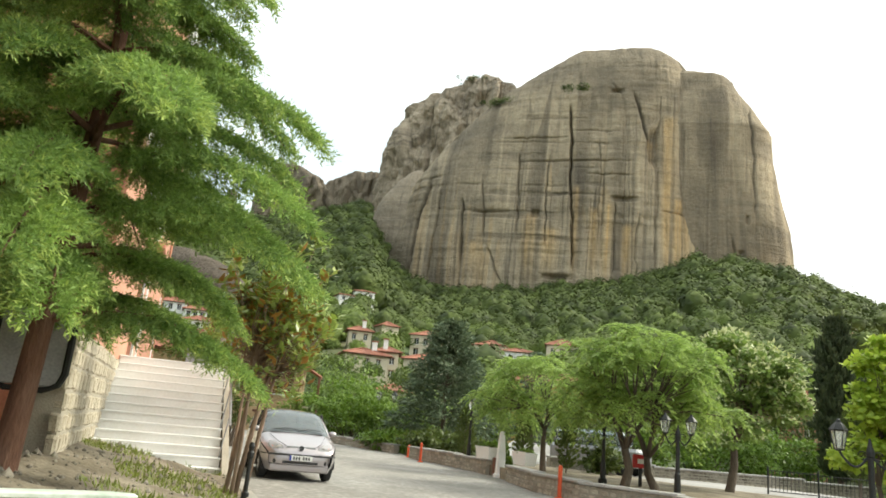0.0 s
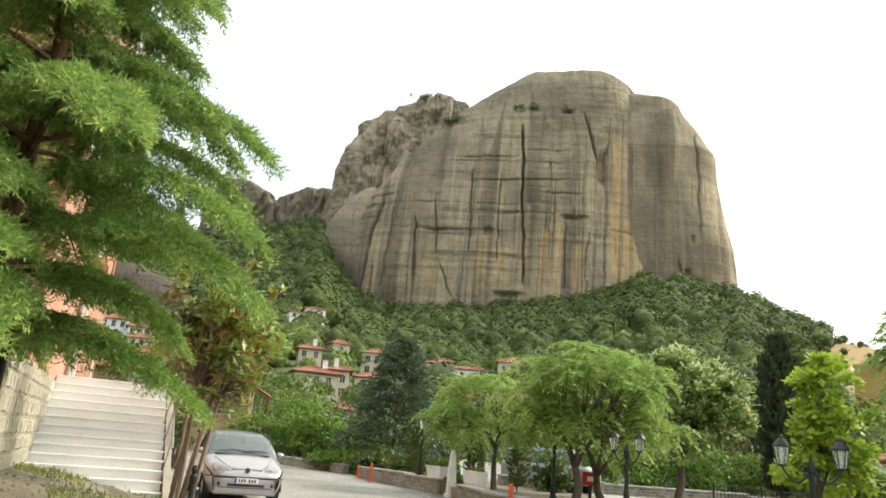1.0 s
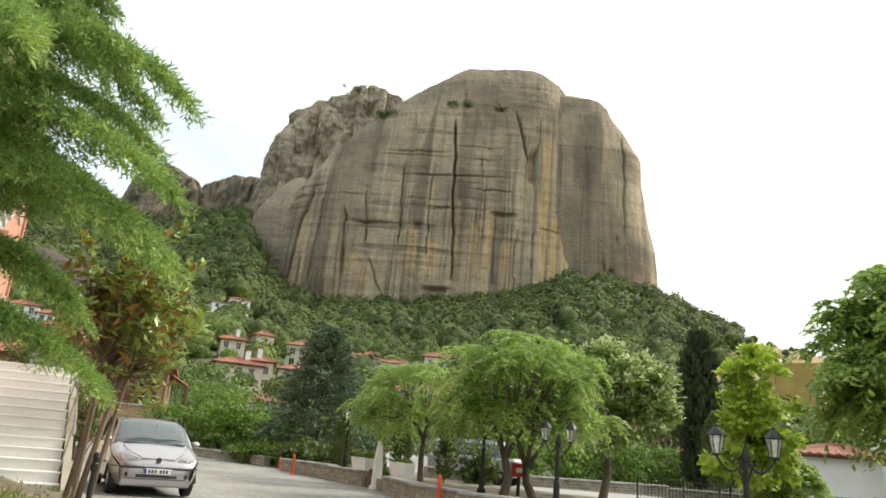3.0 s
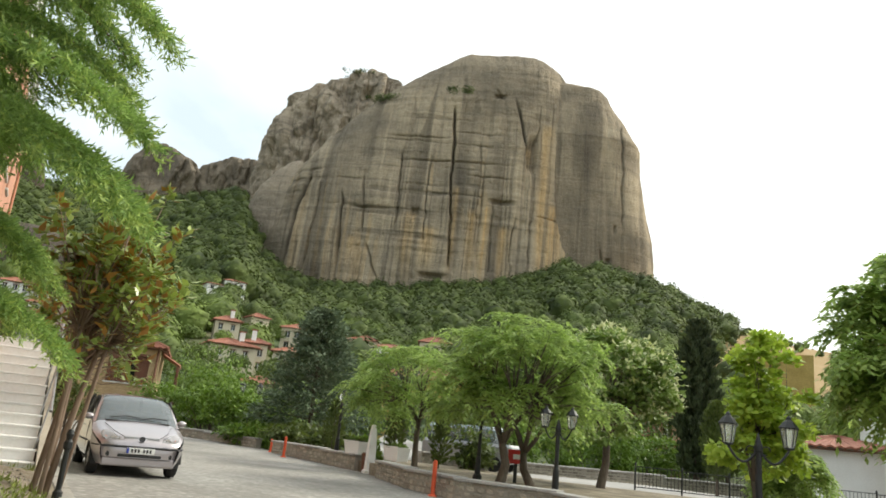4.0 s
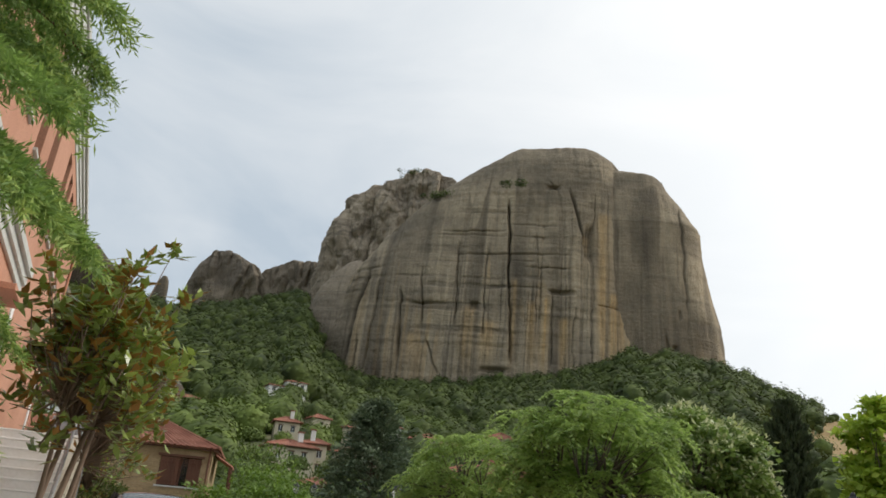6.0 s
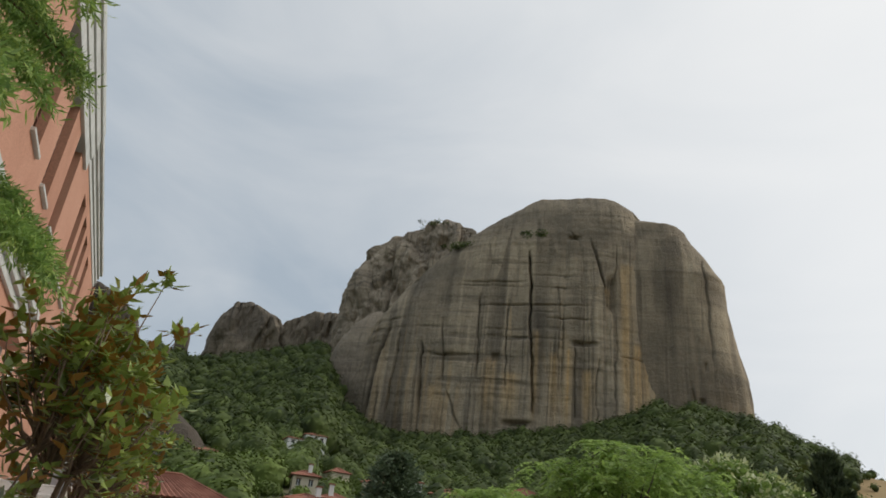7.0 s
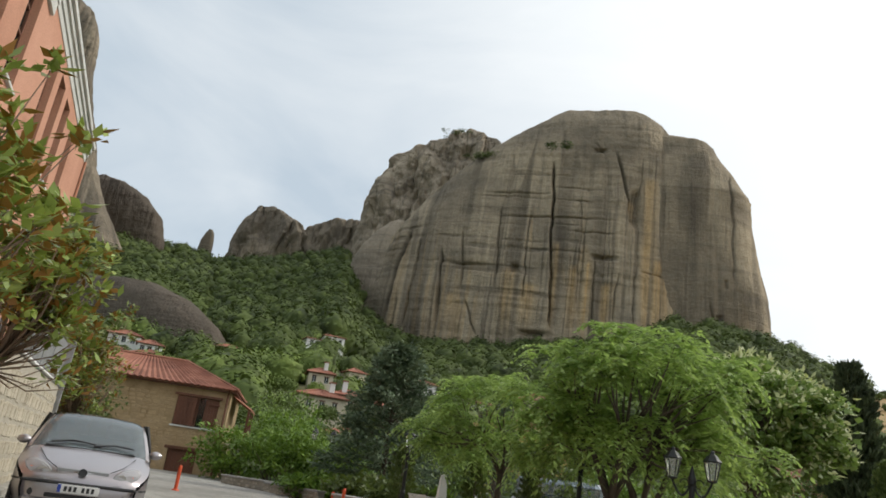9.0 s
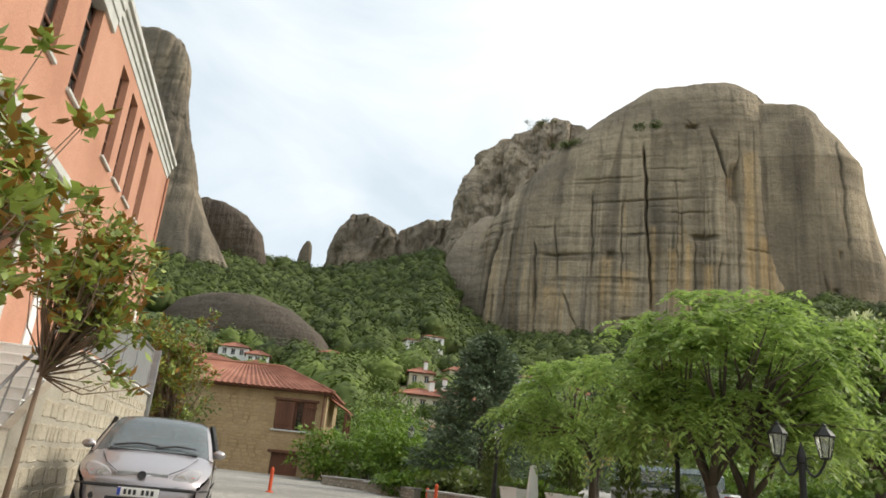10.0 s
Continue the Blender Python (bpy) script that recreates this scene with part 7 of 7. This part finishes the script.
def woods(name, label, count, r_lo, r_hi, az_lo, az_hi, size, clumps, mat, seed, keep, card=1.0):
    """Many small trees joined: each a heap of leaf clumps on the land."""
    rng = np.random.default_rng(seed)
    r = np.sqrt(rng.uniform(r_lo**2, r_hi**2, count))
    a = np.radians(rng.uniform(az_lo, az_hi, count))
    x, y = r * np.sin(a), r * np.cos(a)
    ok = keep(x, y, r, np.degrees(a), rng)
    x, y = x[ok], y[ok]
    z = land_z(x, y)
    n = len(x)
    h = size * rng.uniform(0.55, 1.5, n)
    d = spread_dirs(rng, n * clumps)
    d[:, 2] = np.abs(d[:, 2]) * 1.0 - 0.12
    rad = np.repeat(h, clumps)[:, None] * rng.uniform(0.72, 1.08, (n * clumps, 1))
    lump = 1 + 0.22 * np.sin(d[:, :1] * 7 + np.repeat(x, clumps)[:, None]) * np.cos(d[:, 1:2] * 6 + d[:, 2:] * 5)
    c = np.repeat(np.stack([x, y, z + 0.42 * h], -1), clumps, 0) + d * rad * lump * np.array([0.62, 0.62, 0.66])
    face = unit(d + np.array([0, 0, 0.35]) + spread_dirs(rng, n * clumps) * 0.28)
    al = unit(np.cross(face, spread_dirs(rng, n * clumps)))
    sd = unit(np.cross(face, al))
    sz = np.repeat(h, clumps) * rng.uniform(0.11, 0.24, n * clumps) * card
    ob = part(name, leaves_mesh(name, c - al * sz[:, None] * 0.5, al, sd, sz, sz * 0.8), mat)
    # the shaded mass inside each crown
    ico = bmesh.new()
    bmesh.ops.create_icosphere(ico, subdivisions=1, radius=1.0)
    v0 = np.array([v.co[:] for v in ico.verts])
    f0 = np.array([[v.index for v in f.verts] for f in ico.faces])
    ico.free()
    k = len(v0)
    core = np.repeat(np.stack([x, y, z + 0.40 * h], -1), k, 0) + np.tile(v0, (n, 1)) * np.repeat(h, k)[:, None] * rng.uniform(0.75, 1.12, (n * k, 1)) * np.array([0.52, 0.52, 0.56])
    faces = (np.tile(f0, (n, 1)) + np.repeat(np.arange(n) * k, len(f0))[:, None])
    inner = part(name + "_mass", quick_mesh(name + "_mass", core, faces, True), mat, ob)
    inner["kind"] = "stuff"
    return tagged(ob, label, "woods", kind="stuff")


def clear_of_houses(x, y, r, a, rng):
    ok = np.ones(len(x), bool)
    for o in bpy.data.objects:
        if o.name.split(".")[0] in ("house", "stone_house"):
            hx, hy = o.location.x, o.location.y
            hr = math.hypot(hx, hy)
            across = np.abs(x * hy - y * hx) / hr
            along = (x * hx + y * hy) / hr
            half = np.radians(math.degrees(math.atan2(5.0, hr)))
            ang = np.abs(np.arctan2(x, y) - math.atan2(hx, hy))
            top = (land_z(x, y) + np.where(r > 190, 9.0, 5.5) - 1.3) / r
            ok &= ~((across < 5.5) & (along > hr - 5) & (along < hr + 8))
            ok &= ~((ang < half + 3.0 / r) & (r < hr) & (top > (o.location.z + 3.3 - 1.3) / hr))
    dry = (a > 11.0) & (r < 330) & (r > 120) & (rng.uniform(size=len(x)) < 0.93) & (a > 13.5 - (r - 120) * 0.004)
    lane = (np.abs(a + 6) < 2.6) & (r < 75)
    slab = ((x + 146) ** 2 / 44**2 + (y - 194) ** 2 / 34**2 < 1)
    return ok & ~dry & ~lane & ~slab


woods("wood_upper", "dark deciduous woods covering the upper slopes", 2300, 250, 470, -52, 17, 7.4, 150, L_WOOD, 71, clear_of_houses, 0.8)
woods("wood_far", "woods on the far saddle", 1100, 470, 640, -50, -19, 8.0, 70, L_WOOD, 72, clear_of_houses, 0.85)
woods("wood_middle", "mixed green trees between the village houses", 1000, 78, 250, -48, 26, 4.4, 240, L_WOOD2, 73, clear_of_houses, 0.62)
woods("wood_middle_dark", "darker trees between the village houses", 700, 85, 260, -48, 20, 5.0, 200, L_WOOD, 74, clear_of_houses, 0.62)
woods("scrub_right", "scrub along the right-hand ridge", 260, 330, 420, 11, 26, 3.2, 70, L_WOOD, 75, lambda x, y, r, a, rng: rng.uniform(size=len(x)) < np.where(a < 17, 0.9, 0.25))


def before_houses():
    """Garden trees that half hide the village houses."""
    rng = np.random.default_rng(88)
    C, H = [], []
    for o in bpy.data.objects:
        if o.get("group") == "village houses" and o.parent is None:
            p = Vector((o.location.x, o.location.y, 0))
            side = Vector((p.y, -p.x, 0)).normalized()
            for k in range(4):
                q = p * rng.uniform(0.90, 0.955) + side * rng.uniform(-6.0, 6.0)
                z = float(land_z(q.x, q.y))
                top = 1.3 + (o.location.z + rng.uniform(1.6, 3.2) - 1.3) * q.length / p.length
                if top - z > 1.0:
                    C.append((q.x, q.y, z))
                    H.append(min(top - z, 8.0))
    return np.array(C), np.array(H)


at0, tall = before_houses()
rng = np.random.default_rng(89)
per = 420
d = spread_dirs(rng, len(at0) * per)
d[:, 2] = np.abs(d[:, 2]) - 0.3
hh_ = np.repeat(tall, per)[:, None]
pos = np.repeat(at0, per, 0) + np.array([0, 0, 0.5]) * hh_ + d * hh_ * rng.uniform(0.6, 1.0, (len(d), 1)) * np.array([0.55, 0.55, 0.5])
face = unit(d + spread_dirs(rng, len(d)) * 0.5)
al = unit(np.cross(face, spread_dirs(rng, len(d))))
cs = np.sqrt(hh_[:, 0]) * rng.uniform(0.12, 0.26, len(d))
tagged(part("garden_trees", leaves_mesh("garden_trees", pos, al, unit(np.cross(face, al)), cs, cs * 0.8), L_WOOD2), "garden trees among the village houses", "woods", kind="stuff")


def scrub_on(name, label, cx, cy, z0, wx, wy, count, seed):
    """Bushes clinging to a rock's ledges."""
    rng = np.random.default_rng(seed)
    n = count * 60
    c0 = np.stack([cx + rng.uniform(-wx, wx, count), cy + rng.uniform(-wy, wy, count), np.full(count, z0) + rng.uniform(-1, 1, count)], -1)
    d = spread_dirs(rng, n)
    c = np.repeat(c0, 60, 0) + d * np.repeat(rng.uniform(1.2, 3.2, count), 60)[:, None] * np.array([1.5, 1, 0.8])
    al = unit(spread_dirs(rng, n))
    tagged(part(name, leaves_mesh(name, c, al, unit(np.cross(al, d)), rng.uniform(0.7, 1.4, n), rng.uniform(0.5, 1.0, n)), L_WOOD), label, "scrub", kind="stuff")


scrub_on("crest_scrub", "dark scrub on the crest of the craggy peak", -148, 592, 315.5, 13, 8, 16, 81)
scrub_on("ledge_scrub", "small scrub on a ledge of the great rock", -44, 461, 237.5, 8, 3, 9, 82)
scrub_on("brow_scrub", "scrub along the sloping brow of the rock", -96, 480, 238, 16, 4, 14, 83)
